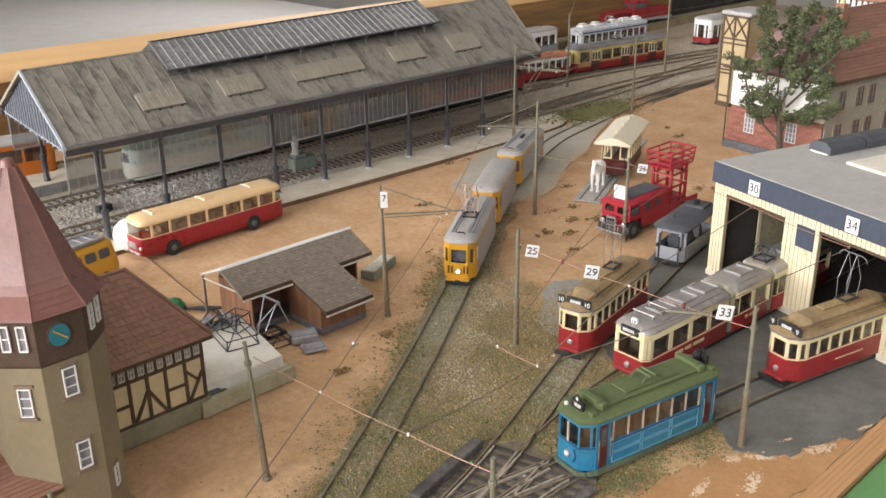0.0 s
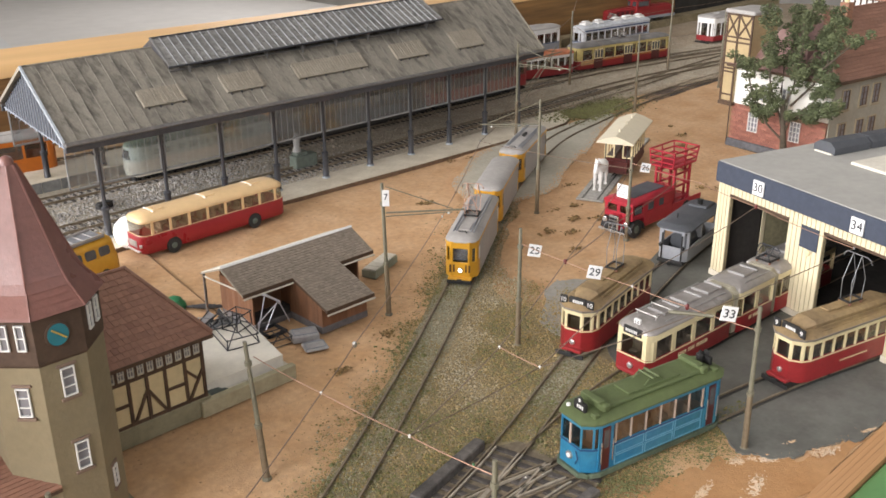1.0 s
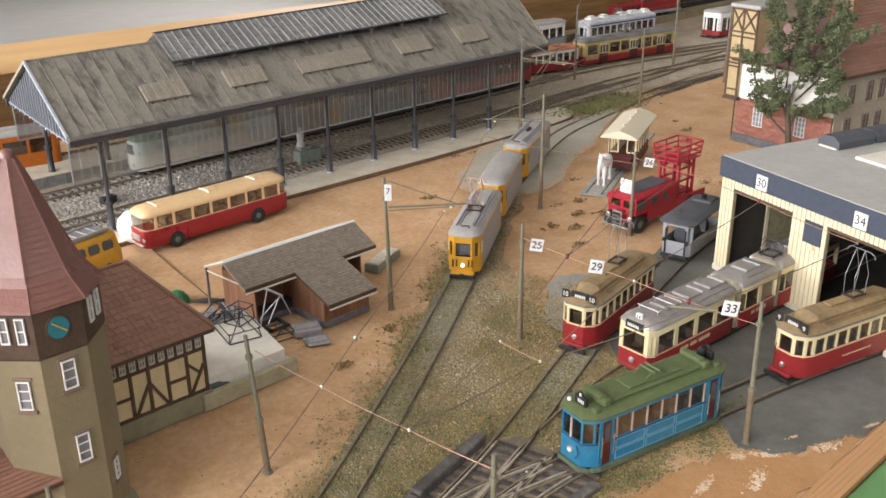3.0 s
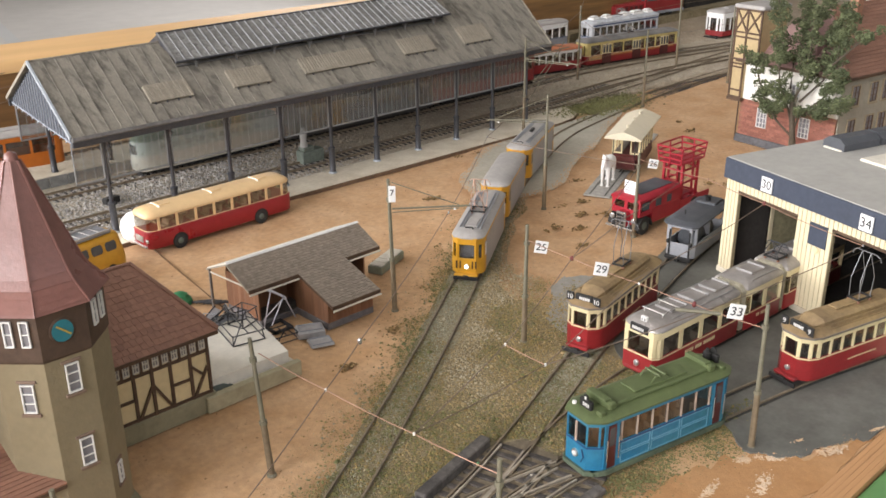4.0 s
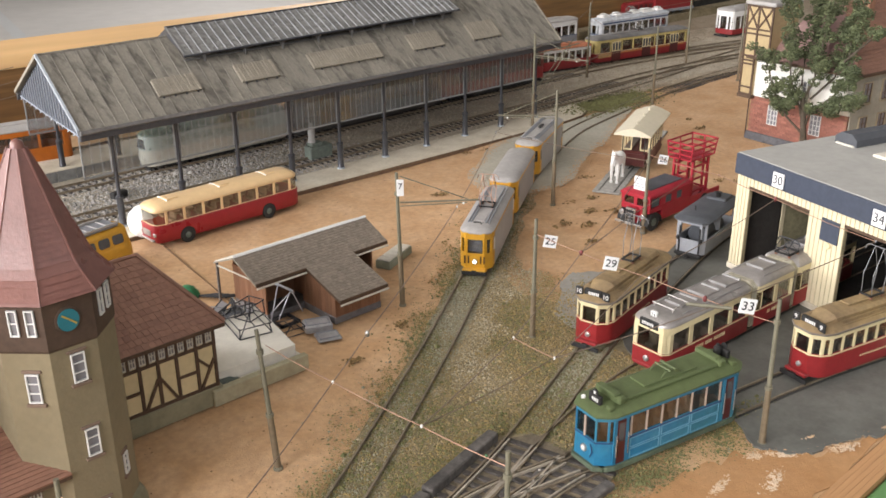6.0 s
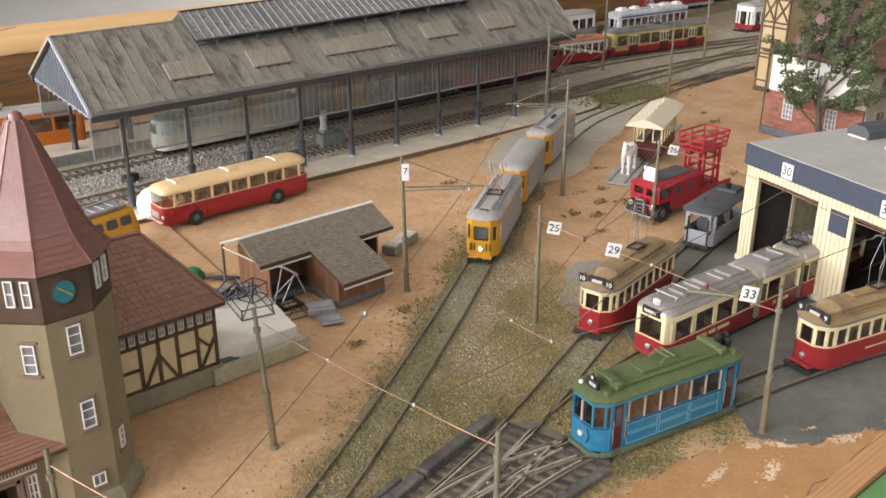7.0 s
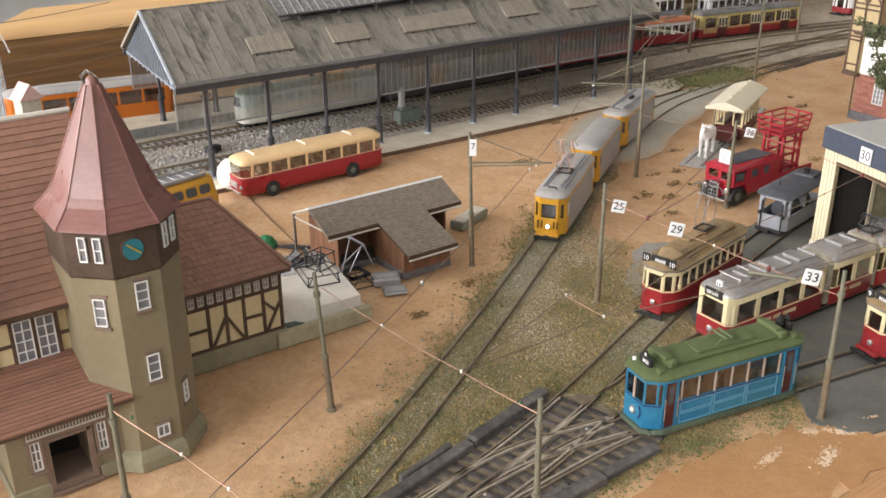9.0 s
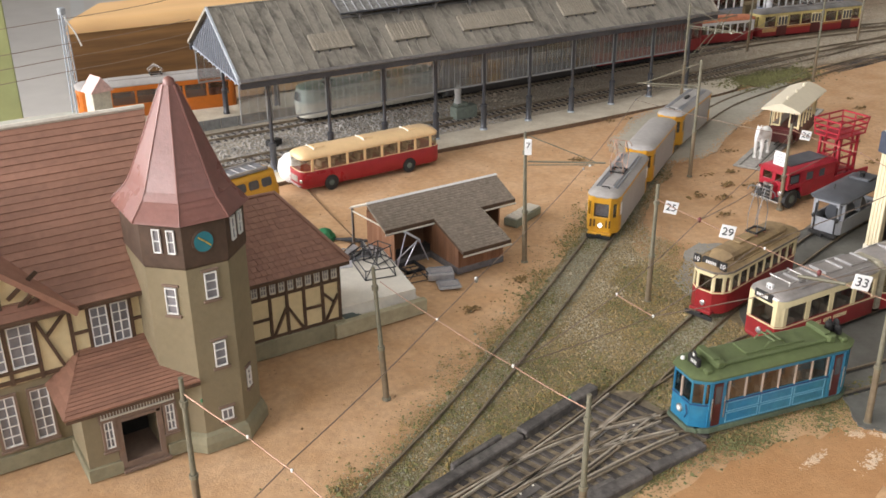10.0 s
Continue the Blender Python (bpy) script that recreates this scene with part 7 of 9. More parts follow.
def truck():
    t = thing("tower_truck", "red overhead line truck with a raised work platform", "truck", (206, 57.5, 0), 0)
    W = 23
    part("chassis", Geo().box(-42, -8, 4.5, 45, 8, 7.0, 0.4), BLACK, t)
    # bonnet, cab and van body face -x
    part("bonnet", Geo().loft([[(-44, y, z) for y, z in ((-3.4, 6), (3.4, 6), (3.4, 14.5), (2.2, 16), (-2.2, 16), (-3.4, 14.5))], [(-39.5, y, z) for y, z in ((-4.2, 6), (4.2, 6), (4.2, 15), (2.6, 16.6), (-2.6, 16.6), (-4.2, 15))]]), REDCAGE, t, smooth=40)
    gr = part("radiator", Geo().box(-45.4, -3.9, 4.4, -44, 3.9, 16.4, 0.6), CHROME, t, "tall narrow chrome-rimmed radiator")
    for i in range(3):
        for k in range(4):
            part("radiator_slot", Geo().box(-45.8, -2.9 + i * 2.05, 5.6 + k * 2.5, -45.2, -1.2 + i * 2.05, 7.5 + k * 2.5), BLACK, gr)
    part("cab_body", Geo().box(-25.6, -W / 2, 6, 8, W / 2, 16.5, 0.3).box(-40, -6.3, 6, -25.6, 6.3, 13.2).box(-40, -W / 2, 13.2, -25.6, W / 2, 16.5, 0.3), REDCAGE, t)
    for b in ((-40, -W / 2, -38.6, -W / 2 + 1.4), (-40, W / 2 - 1.4, -38.6, W / 2), (-40, -0.6, -39, 0.6)):
        part("windscreen_pillar", Geo().box(b[0], b[1], 16.5, b[2], b[3], 24), REDCAGE, t)
    for s in (-1, 1):
        part("upper_panel", Geo().box(-28, s * (W / 2 - 0.5) - 0.5, 16.5, 8, s * (W / 2 - 0.5) + 0.5, 24), REDCAGE, t)
    part("rear_panel", Geo().box(7, -W / 2 + 1, 16.5, 8, W / 2 - 1, 24), REDCAGE, t)
    part("roof", Geo().loft([[(x, y, z) for x, y in offset([(-41, -W / 2 - 0.5), (9, -W / 2 - 0.5), (9, W / 2 + 0.5), (-41, W / 2 + 0.5)], d)] for z, d in ((23.6, 0), (25, 0), (26.6, 2), (27.6, 5.5))]), REDCAGE, t, smooth=35)
    part("roof_panel", Geo().box(-34, -7.4, 27.3, 3, 7.4, 28.0, 0.3), LOCOROOF, t, "dark grey roof panel")
    part("windscreen_frame", Geo().box(-40.2, -10.2, 16.5, -39.0, 10.2, 17.6).box(-40.2, -10.2, 22.6, -39.0, 10.2, 24).box(-40.2, -10.2, 17.6, -39.0, -8.8, 22.6).box(-40.2, 8.8, 17.6, -39.0, 10.2, 22.6).box(-40.2, -1.3, 17.6, -39.0, 1.3, 22.6), REDCAGE, t)
    part("windscreen", Geo().box(-39.6, -10, 16.6, -39.2, 10, 23.6), PANE, t)
    for s in (-1, 1):
        for xa, xb in ((-37, -29.5), (-22, -15.5), (-9, -3.5)):
            part("side_window", Geo().box(xa, s * (W / 2 - 0.3) - 0.4, 17.2, xb, s * (W / 2 - 0.3) + 0.4, 22.4, 0.1), mat_dark, t)
        fen = []
        for k in range(9):
            a = math.pi * k / 8
            fen.append([(-34 + 8.2 * math.cos(a), s * 6.5, 5.2 + 7.6 * math.sin(a)), (-34 + 8.2 * math.cos(a), s * 12.5, 5.2 + 7.6 * math.sin(a)), (-34 + 7.4 * math.cos(a), s * 12.5, 5.2 + 6.8 * math.sin(a)), (-34 + 7.4 * math.cos(a), s * 6.5, 5.2 + 6.8 * math.sin(a))])
        part("mudguard", Geo().loft(fen), BLACK, t, "black front mudguard", smooth=40)
        headlamp(t, -42.6, 11.2, r=1.8, y=s * 8.6)
        part("lamp_bracket", Geo().box(-42.8, s * 6.2 - 0.4, 9.6, -39.8, s * 8.8 + 0.4, 10.4), BLACK, t)
        road_wheel(t, -34, s * 9.8, 6.4, 3.6, s)
        road_wheel(t, 26, s * 9.4, 6.4, 5.0, s)
        part("side_board", Geo().box(8, s * 11 - 0.5, 7, 45, s * 11 + 0.5, 14, 0.2), REDCAGE, t)
    part("bumper", Geo().box(-47, -11, 4.8, -45.8, 11, 6.6, 0.4), CHROME, t)
    part("flat_bed", Geo().box(8, -11.4, 7, 45, 11.4, 9.5, 0.3), REDCAGE, t)
    # lattice tower and basket
    tw = part("lift_tower", Geo(), REDCAGE, t)
    for x in (14, 33):
        for y in (-7.5, 7.5):
            part("tower_post", Geo().box(x - 0.9, y - 0.9, 9.5, x + 0.9, y + 0.9, 38, 0.2), REDCAGE, tw)
            part("tower_post", Geo().box(x + (2.6 if x < 20 else -4.2), y * 0.8 - 0.7, 9.5, x + (4.2 if x < 20 else -2.6), y * 0.8 + 0.7, 37, 0.2), REDCAGE, tw)
    for z in (15, 24, 33):
        for y in (-7.5, 7.5):
            part("cross_bar", Geo().box(14, y - 0.5, z - 0.6, 33, y + 0.5, z + 0.6), REDCAGE, tw)
        for x in (14, 33):
            part("cross_bar", Geo().box(x - 0.5, -7.5, z - 0.6, x + 0.5, 7.5, z + 0.6), REDCAGE, tw)
    for i in range(7):
        part("ladder_rung", Geo().box(12.8, -3.5, 12 + i * 3.4, 13.6, 3.5, 12.6 + i * 3.4), REDCAGE, tw)
    bk = part("basket", Geo().box(9, -9.0, 38, 37, 9.0, 39.2, 0.2), REDCAGE, t, "red railed work platform")
    for z, o in ((42.2, 0.5), (46.0, 0.9), (50.0, 1.3)):
        for s in (-1, 1):
            part("rail", Geo().box(9 - o, s * (9 + o) - 0.45, z - 0.55, 37 + o, s * (9 + o) + 0.45, z + 0.55, 0.1), REDCAGE, bk)
            x = 9 - o if s < 0 else 37 + o
            part("rail", Geo().box(x - 0.45, -9 - o, z - 0.55, x + 0.45, 9 + o, z + 0.55, 0.1), REDCAGE, bk)
    for x in (8.7, 16, 23, 30, 37.3):
        for s in (-1, 1):
            if x in (8.7, 23, 37.3):
                part("rail_post", Geo().tube([(x, s * 9, 38.5), (x + (x - 23) * 0.06, s * 10.3, 50.4)], 0.6, 5), REDCAGE, bk)
    for x in (8.7, 37.3):
        part("rail_post", Geo().tube([(x, 0, 38.5), (x + (x - 23) * 0.06, 0, 50.4)], 0.6, 5), REDCAGE, bk)
    part("roof_sign", Geo().box(-37.6, -5, 27.2, -36.8, 4, 36.5, 0.1), SIGN, t, "white notice card")
    g = Geo()
    for i in range(4):
        g.box(-37.8, -4 + 0.4 * i, 29.5 + i * 1.7, -37.6, 3, 30 + i * 1.7)
    part("lettering_bar", g, LOCOGREY, t)


truck()


def steam_loco():
    t = thing("steam_tram_engine", "grey boxy steam tram engine with dark roof", "tram engine", (174, 7, 0), 10)
    L, W = 56, 19
    o = outline(L, W, 3, ((0, 1.0), (1.0, 0.75)))
    part("lower_body", Geo().ring(o, 4.5, 13.5, 0.8), LOCOGREY, t)
    for x, y in o:
        g = Geo().box(x * 0.975 - 0.8, y * 0.95 - 0.8, 13.5, x * 0.975 + 0.8, y * 0.95 + 0.8, 25)
        part("corner_post", g, LOCOGREY, t)
    part("letter_board", Geo().ring(o, 23.5, 25.5, 0.8), LOCOGREY, t)
    roof_shell(t, o, 25.5, LOCOROOF, 2.2, ((0, 0), (0.9, 0), (2.2, 2.0), (3.0, 5.5)), "dark grey overhanging roof")
    part("boiler", Geo().lathe([(6.2, -16), (6.2, 12), (5, 13)], 16, (0, 0, 13.5), "x"), LOCOROOF, t, smooth=40)
    part("chimney", Geo().lathe([(2.0, 24), (1.6, 32), (2.3, 33)], 12, (14, 0, 0)), BLACK, t, smooth=40)
    part("roof_box", Geo().box(10, -6.5, 28, 24, 6.5, 30, 0.6), LOCOROOF, t)
    part("cab_wall", Geo().box(-2, -W / 2 + 0.8, 13.5, -1, W / 2 - 0.8, 23.5), LOCOGREY, t)
    part("whistle", Geo().lathe([(0.5, 28), (0.4, 31.5)], 8, (-15, 3, 0)), BLACK, t)
    for s in (-1, 1):
        part("buffer_beam", Geo().box(s * L / 2 - 2, -W * 0.45, 3, s * L / 2 + 0.6, W * 0.45, 5, 0.3), BLACK, t)
        part("coupling_hook", Geo().box(s * L / 2, -1, 2.4, s * (L / 2) + s * 3.2 if s > 0 else L * 0 - L / 2 + 0.1, 1, 4.2) if s > 0 else Geo().box(-L / 2 - 3.2, -1, 2.4, -L / 2, 1, 4.2), BLACK, t)
        part("hand_rail", Geo().tube([(-L / 2 - 0.4, s * 6.5, 5), (-L / 2 - 0.4, s * 6.5, 22)], 0.5, 6), BLACK, t)
        part("lantern", Geo().lathe([(1.0, 0), (1.2, 1.4), (0.4, 2.4)], 10, (-L / 2 - 0.6, s * 7.4, 13)), BLACK, t)
    underframe(t, L * 0.9, W, (-11, 11))


steam_loco()


def horse_tram():
    t = thing("horse_tram", "maroon and cream horse tram with ivory roof", "horse tram", (296, 146, 0), 24)
    t.scale = (1.08, 1.08, 1.12)
    L, W = 64, 21
    part("lower_body", Geo().box(-L / 2 + 9, -W / 2, 5, L / 2 - 9, W / 2, 14, 0.5), MAROON, t)
    for s in (-1, 1):
        part("platform", Geo().box(s * L / 2 - (9 if s > 0 else 0), -W / 2 + 1, 5, s * L / 2 + (0 if s > 0 else 9), W / 2 - 1, 6.4, 0.2), TIMBER, t)
        part("dash", Geo().prism([(s * L / 2 - 0.4, -W / 2 + 2), (s * L / 2 + 0.4, -W / 2 + 2), (s * L / 2 + 0.4, W / 2 - 2), (s * L / 2 - 0.4, W / 2 - 2)], 6, 14.5), MAROON, t, "maroon dash panel")
        for q in (-1, 1):
            part("corner_post", Geo().box(s * (L / 2 - 9) - 0.8, q * (W / 2 - 0.8) - 0.8, 14, s * (L / 2 - 9) + 0.8, q * (W / 2 - 0.8) + 0.8, 29), CREAM, t)
            part("platform_post", Geo().tube([(s * (L / 2 - 0.5), q * (W / 2 - 2.5), 6), (s * (L / 2 - 0.5), q * (W / 2 - 2.5), 29)], 0.4, 6), BLACK, t)
            bw = Geo().box(s * (L / 2 - 9) - 0.5, q * 6.4 - 3.0, 14.5, s * (L / 2 - 9) + 0.5, q * 6.4 + 3.0, 15.6).box(s * (L / 2 - 9) - 0.5, q * 6.4 - 3.0, 24, s * (L / 2 - 9) + 0.5, q * 6.4 + 3.0, 28).box(s * (L / 2 - 9) - 0.5, q * 3.4 - 0.5, 14.5, s * (L / 2 - 9) + 0.5, q * 3.4 + 0.5, 28)
            part("bulkhead_frame", bw, CREAM, t)
    for q in (-1, 1):
        for i in range(6):
            x = -L / 2 + 9 + i * (L - 18) / 5
            part("window_post", Geo().box(x - 0.7, q * W / 2 - (0.9 if q > 0 else 0), 14, x + 0.7, q * W / 2 + (0 if q > 0 else 0.9), 26), CREAM, t)
        part("letter_board", Geo().box(-L / 2 + 9, q * W / 2 - (0.9 if q > 0 else 0), 25, L / 2 - 9, q * W / 2 + (0 if q > 0 else 0.9), 29), CREAM, t)
        part("bench", Geo().box(-L / 2 + 10, q * 6.5 - 3, 9, L / 2 - 10, q * 6.5 + 3, 15, 0.3), SEAT, t)
    rp = [(-W / 2 - 3, 28.6), (W / 2 + 3, 28.6), (W / 2 + 3, 29.6), (W * 0.3, 32.6), (0, 34.2), (-W * 0.3, 32.6), (-W / 2 - 3, 29.6)]
    part("roof", Geo().ext(rp, "x", -L / 2 - 7, L / 2 + 4), IVORY, t, "ivory canvas roof", smooth=20)
    for x in (-24, 0, 20):
        part("roof_vent", Geo().lathe([(0.9, 33.4), (0.9, 35), (1.5, 35.2), (0.4, 36.4)], 10, (x, 0, 0)), IVORY, t, smooth=50)
    for x in (-11, 11):
        wheelset(t, x, 4.2, 7)
    part("underframe", Geo().box(-L * 0.4, -6, 3.5, L * 0.4, 6, 5.2, 0.2), BLACK, t)
    part("draw_bar", Geo().tube([(-L / 2 - 1, 0, 6), (-L / 2 - 12, 0, 7)], 0.5, 6), BLACK, t)


horse_tram()
patch_slab = Geo().box(0, -10.5, -0.4, 190, 10.5, 0.9, 0.4)
lone("tram_slab", patch_slab, mat("slab_grey", (0.42, 0.405, 0.37), 0.85, stain=0.25), "grey paved strip under the horse tram", "paving", (211, 116, 0), 24, kind="structure")
lone("slab_groove", Geo().box(2, -6.4, 0.9, 188, -5.2, 1.15), ASPHALT, "shallow groove rail in the paved strip", "track", (211, 116, 0), 24, kind="structure")
lone("slab_groove", Geo().box(2, 5.2, 0.9, 188, 6.4, 1.15), ASPHALT, "shallow groove rail in the paved strip", "track", (211, 116, 0), 24, kind="structure")


def horse():
    """One plain moulded mesh of a standing horse, facing -x."""
    g = Geo()
    def blob(pts):
        rings = []
        for (x, y, z, ry, rz_) in pts:
            rings.append([(x, y + ry * math.cos(a), z + rz_ * math.sin(a)) for a in (2 * math.pi * k / 12 for k in range(12))])
        g.loft(rings)
    blob([(10.5, 0, 13.5, 0.8, 1.0), (9.8, 0, 13.8, 2.6, 2.8), (7, 0, 14, 3.4, 3.6), (2, 0, 13.2, 3.4, 3.6), (-3, 0, 13.2, 3.2, 3.5), (-7, 0, 14.2, 2.8, 3.8), (-9, 0, 15.5, 1.9, 3.0), (-9.8, 0, 16, 0.6, 1.2)])
    blob([(-5, 0, 15.2, 2.2, 3.2), (-8.6, 0, 17.4, 1.8, 2.6), (-11.4, 0, 19.2, 1.4, 2.0), (-12.6, 0, 20.4, 1.0, 1.4), (-12.9, 0, 21.0, 0.3, 0.5)])
    blob([(-11.2, 0, 20.8, 0.5, 0.8), (-12.4, 0, 20.3, 1.4, 1.6), (-14.4, 0, 17.8, 1.2, 1.4), (-16.0, 0, 15.2, 1.0, 1.1), (-16.5, 0, 14.4, 0.4, 0.5)])
    for x, y in ((-7, 1.8), (-7.6, -1.8), (7.6, 1.9), (8.4, -1.9)):
        g.tube([(x, y, 13), (x + 0.3, y, 8), (x - 0.2, y, 4.2), (x, y, 1.2)], 1.25, 8, 0.55)
        g.lathe([(1.0, 0), (1.0, 0.9), (0.8, 1.4)], 8, (x - 0.2, y, 0))
    for y in (-0.8, 0.8):
        g.tube([(-11.8, y, 21.0), (-11.6, y * 1.2, 22.8)], 0.5, 5, 0.1)
    g.tube([(10.2, 0, 15), (12, 0, 13), (12.2, 0, 7)], 0.9, 6, 0.4)
    g.turn(Matrix.Diagonal((1.15, 1.3, 1.2, 1)))
    return lone("white_horse", g, mat("matt_white", (0.74, 0.73, 0.70), 0.7, var=0.06, stain=0.08), "white model horse harnessed before the tram", "model horse", (241, 129, 0.9), 24, smooth=60)


horse()


def far_tram(name, label, low, high, roof, at, rz, L, W=21, nwin=10, zt=(4.6, 14.5, 24, 27.2), stripe=None, panto=False):
    t = thing(name, label, "tram", at, rz)
    o = body(t, L, W, 6, NOSE_ROUND, zt, low, high, nwin, 1.8, stripe=stripe)
    roof_shell(t, o, zt[3], roof, 0.5)
    part("roof_deck", Geo().box(-L * 0.3, -5, zt[3] + 3, L * 0.3, 5, zt[3] + 4.8, 0.5), roof, t)
    seats(t, L * 0.8, 6, 5, W)
    underframe(t, L, W, (-L * 0.3, -L * 0.2, L * 0.2, L * 0.3))
    if panto:
        pantograph(t, 0, zt[3] + 5.4, 8, 11)
    return t


# ---------------------------------------------------------------- far side of the layout
ft = far_tram("tram", "long red tram with yellow upper body on the far track", RED, mat("ochre_cream", (0.56, 0.45, 0.17), 0.5), mat("worn_grey_roof", (0.24, 0.23, 0.22), 0.5, var=0.15, stain=0.4), (650, 410, 0), -9.5, 158, 23, 8, (4.6, 15.4, 27, 30), stripe=CREAM, panto=True)
for q in (-1, 1):
    part("side_panel", Geo().box(-74, q * 11.65 - 0.2, 9.4, -54, q * 11.65 + 0.2, 14), mat("buff_panel", (0.55, 0.34, 0.14), 0.5), ft, "buff advertising panel")
    part("side_band", Geo().box(-54, q * 11.65 - 0.2, 12.6, 70, q * 11.65 + 0.2, 14), mat("orange_band", (0.48, 0.20, 0.05), 0.5), ft, "orange line along the side")
    for x in (-46, 4, 52):
        dr = part("door", Geo().box(x - 7, q * 11.8 - 0.3, 4.4, x + 7, q * 11.8 + 0.3, 15.6), MAROON, ft, "dark red folding door")
        part("door_head", Geo().box(x - 7, q * 11.8 - 0.3, 15.6, x + 7, q * 11.8 + 0.3, 27), CREAM, dr, "yellow upper door frame")
        for k in (-4.6, 0, 4.6):
            part("door_window", Geo().box(x + k - 1.5, q * 12.0 - 0.3, 16.8, x + k + 1.5, q * 12.0 + 0.3, 25.8), mat_dark, dr)
far_tram("tram_trailer", "red tram trailer with faded orange roof", RED, WHITE, mat("orange_roof", (0.55, 0.20, 0.10), 0.6), (508, 430, 0), -11, 112, 22, 10)
far_tram("tram", "grey and white tram far behind the hall", LOCOGREY, WHITE, GREYROOF, (588, 520, 0), -4, 130, 22, 9, (5, 19, 31, 37), stripe=DKBLUE)
wt = far_tram("tram", "white tram with blue bands at the back", mat("pale_blue_white", (0.50, 0.55, 0.64), 0.45), mat("grey_white_side", (0.60, 0.61, 0.63), 0.5), mat("white_roof", (0.52, 0.54, 0.57), 0.5), (750, 496, 0), -6, 138, 23, 10, (4.6, 15, 25.5, 31), stripe=DKBLUE, panto=True)
for x, l in ((-52, 14), (-28, 12), (6, 14), (30, 22), (54, 12)):
    part("roof_gear", Geo().box(x - l / 2, -6, 34, x + l / 2, 6, 37.6, 0.8).box(x - l / 3, -4, 37.6, x + l / 3, 4, 39.4, 0.5), WHITE, wt, "white roof equipment box")
for q in (-1, 1):
    part("roof_band", Geo().box(-64, q * 11.9 - 0.3, 27.5, 64, q * 11.9 + 0.3, 29), DKBLUE, wt, "blue band under the roof")
far_tram("tram", "white tram with red skirt near the half-timbered house", RED, WHITE, GREYROOF, (918, 410, 0), -4, 130, 30, 9, (5, 12, 29, 36))
def red_loco():
    """A centre-cab engine with a long low hood."""
    t = thing("red_locomotive", "red locomotive at the back of the layout", "locomotive", (884, 550, 12), -7)
    part("frame", Geo().box(-76, -11, 5, 76, 11, 9, 0.5), LOCOGREY, t, "grey running frame")
    hood = [(-8.5, 9), (8.5, 9), (8.5, 22), (6.5, 25), (-6.5, 25), (-8.5, 22)]
    part("hood", Geo().loft([[(x, y, 9 + (z - 9) * k) for y, z in hood] for x, k in ((-72, 0.8), (-68, 0.95), (-12, 1.0))]), RED, t, smooth=30)
    part("hood", Geo().loft([[(x, y, 9 + (z - 9) * k) for y, z in hood] for x, k in ((18, 1.0), (66, 0.95), (70, 0.8))]), RED, t, smooth=30)
    cab = part("cab", Geo().box(-12, -11, 9, 18, 11, 34, 0.8), RED, t)
    part("cab_roof", Geo().ext([(-12, 33.6), (12, 33.6), (11, 36), (5, 38), (-5, 38), (-11, 36)], "x", -14, 20), RED, cab)
    for y in (-6, 6):
        part("cab_window", Geo().box(-12.4, y - 3.6, 25.5, -11.6, y + 3.6, 32, 0.1), mat_dark, cab)
    part("side_window", Geo().box(-8, -11.4, 25, 14, -10.8, 32, 0.1), mat_dark, cab)
    for k in range(5):
        part("louvre", Geo().box(-62 + k * 10, -8.9, 12, -56 + k * 10, -8.4, 20), MAROON, t)
    for x in (-50, -34, 34, 50):
        wheelset(t, x)


red_loco()
lone("embankment", Geo().box(690, 535, 0, 1300, 556, 12), BED, "low dark embankment at the back", "ground", kind="structure")
far_tram("orange_tram", "orange tram with dark windows behind the hall", ORANGE, ORANGE, GREYROOF, (-109.4, 477, 0), -8, 130, 26, 6, (6, 21, 32, 36), panto=True)

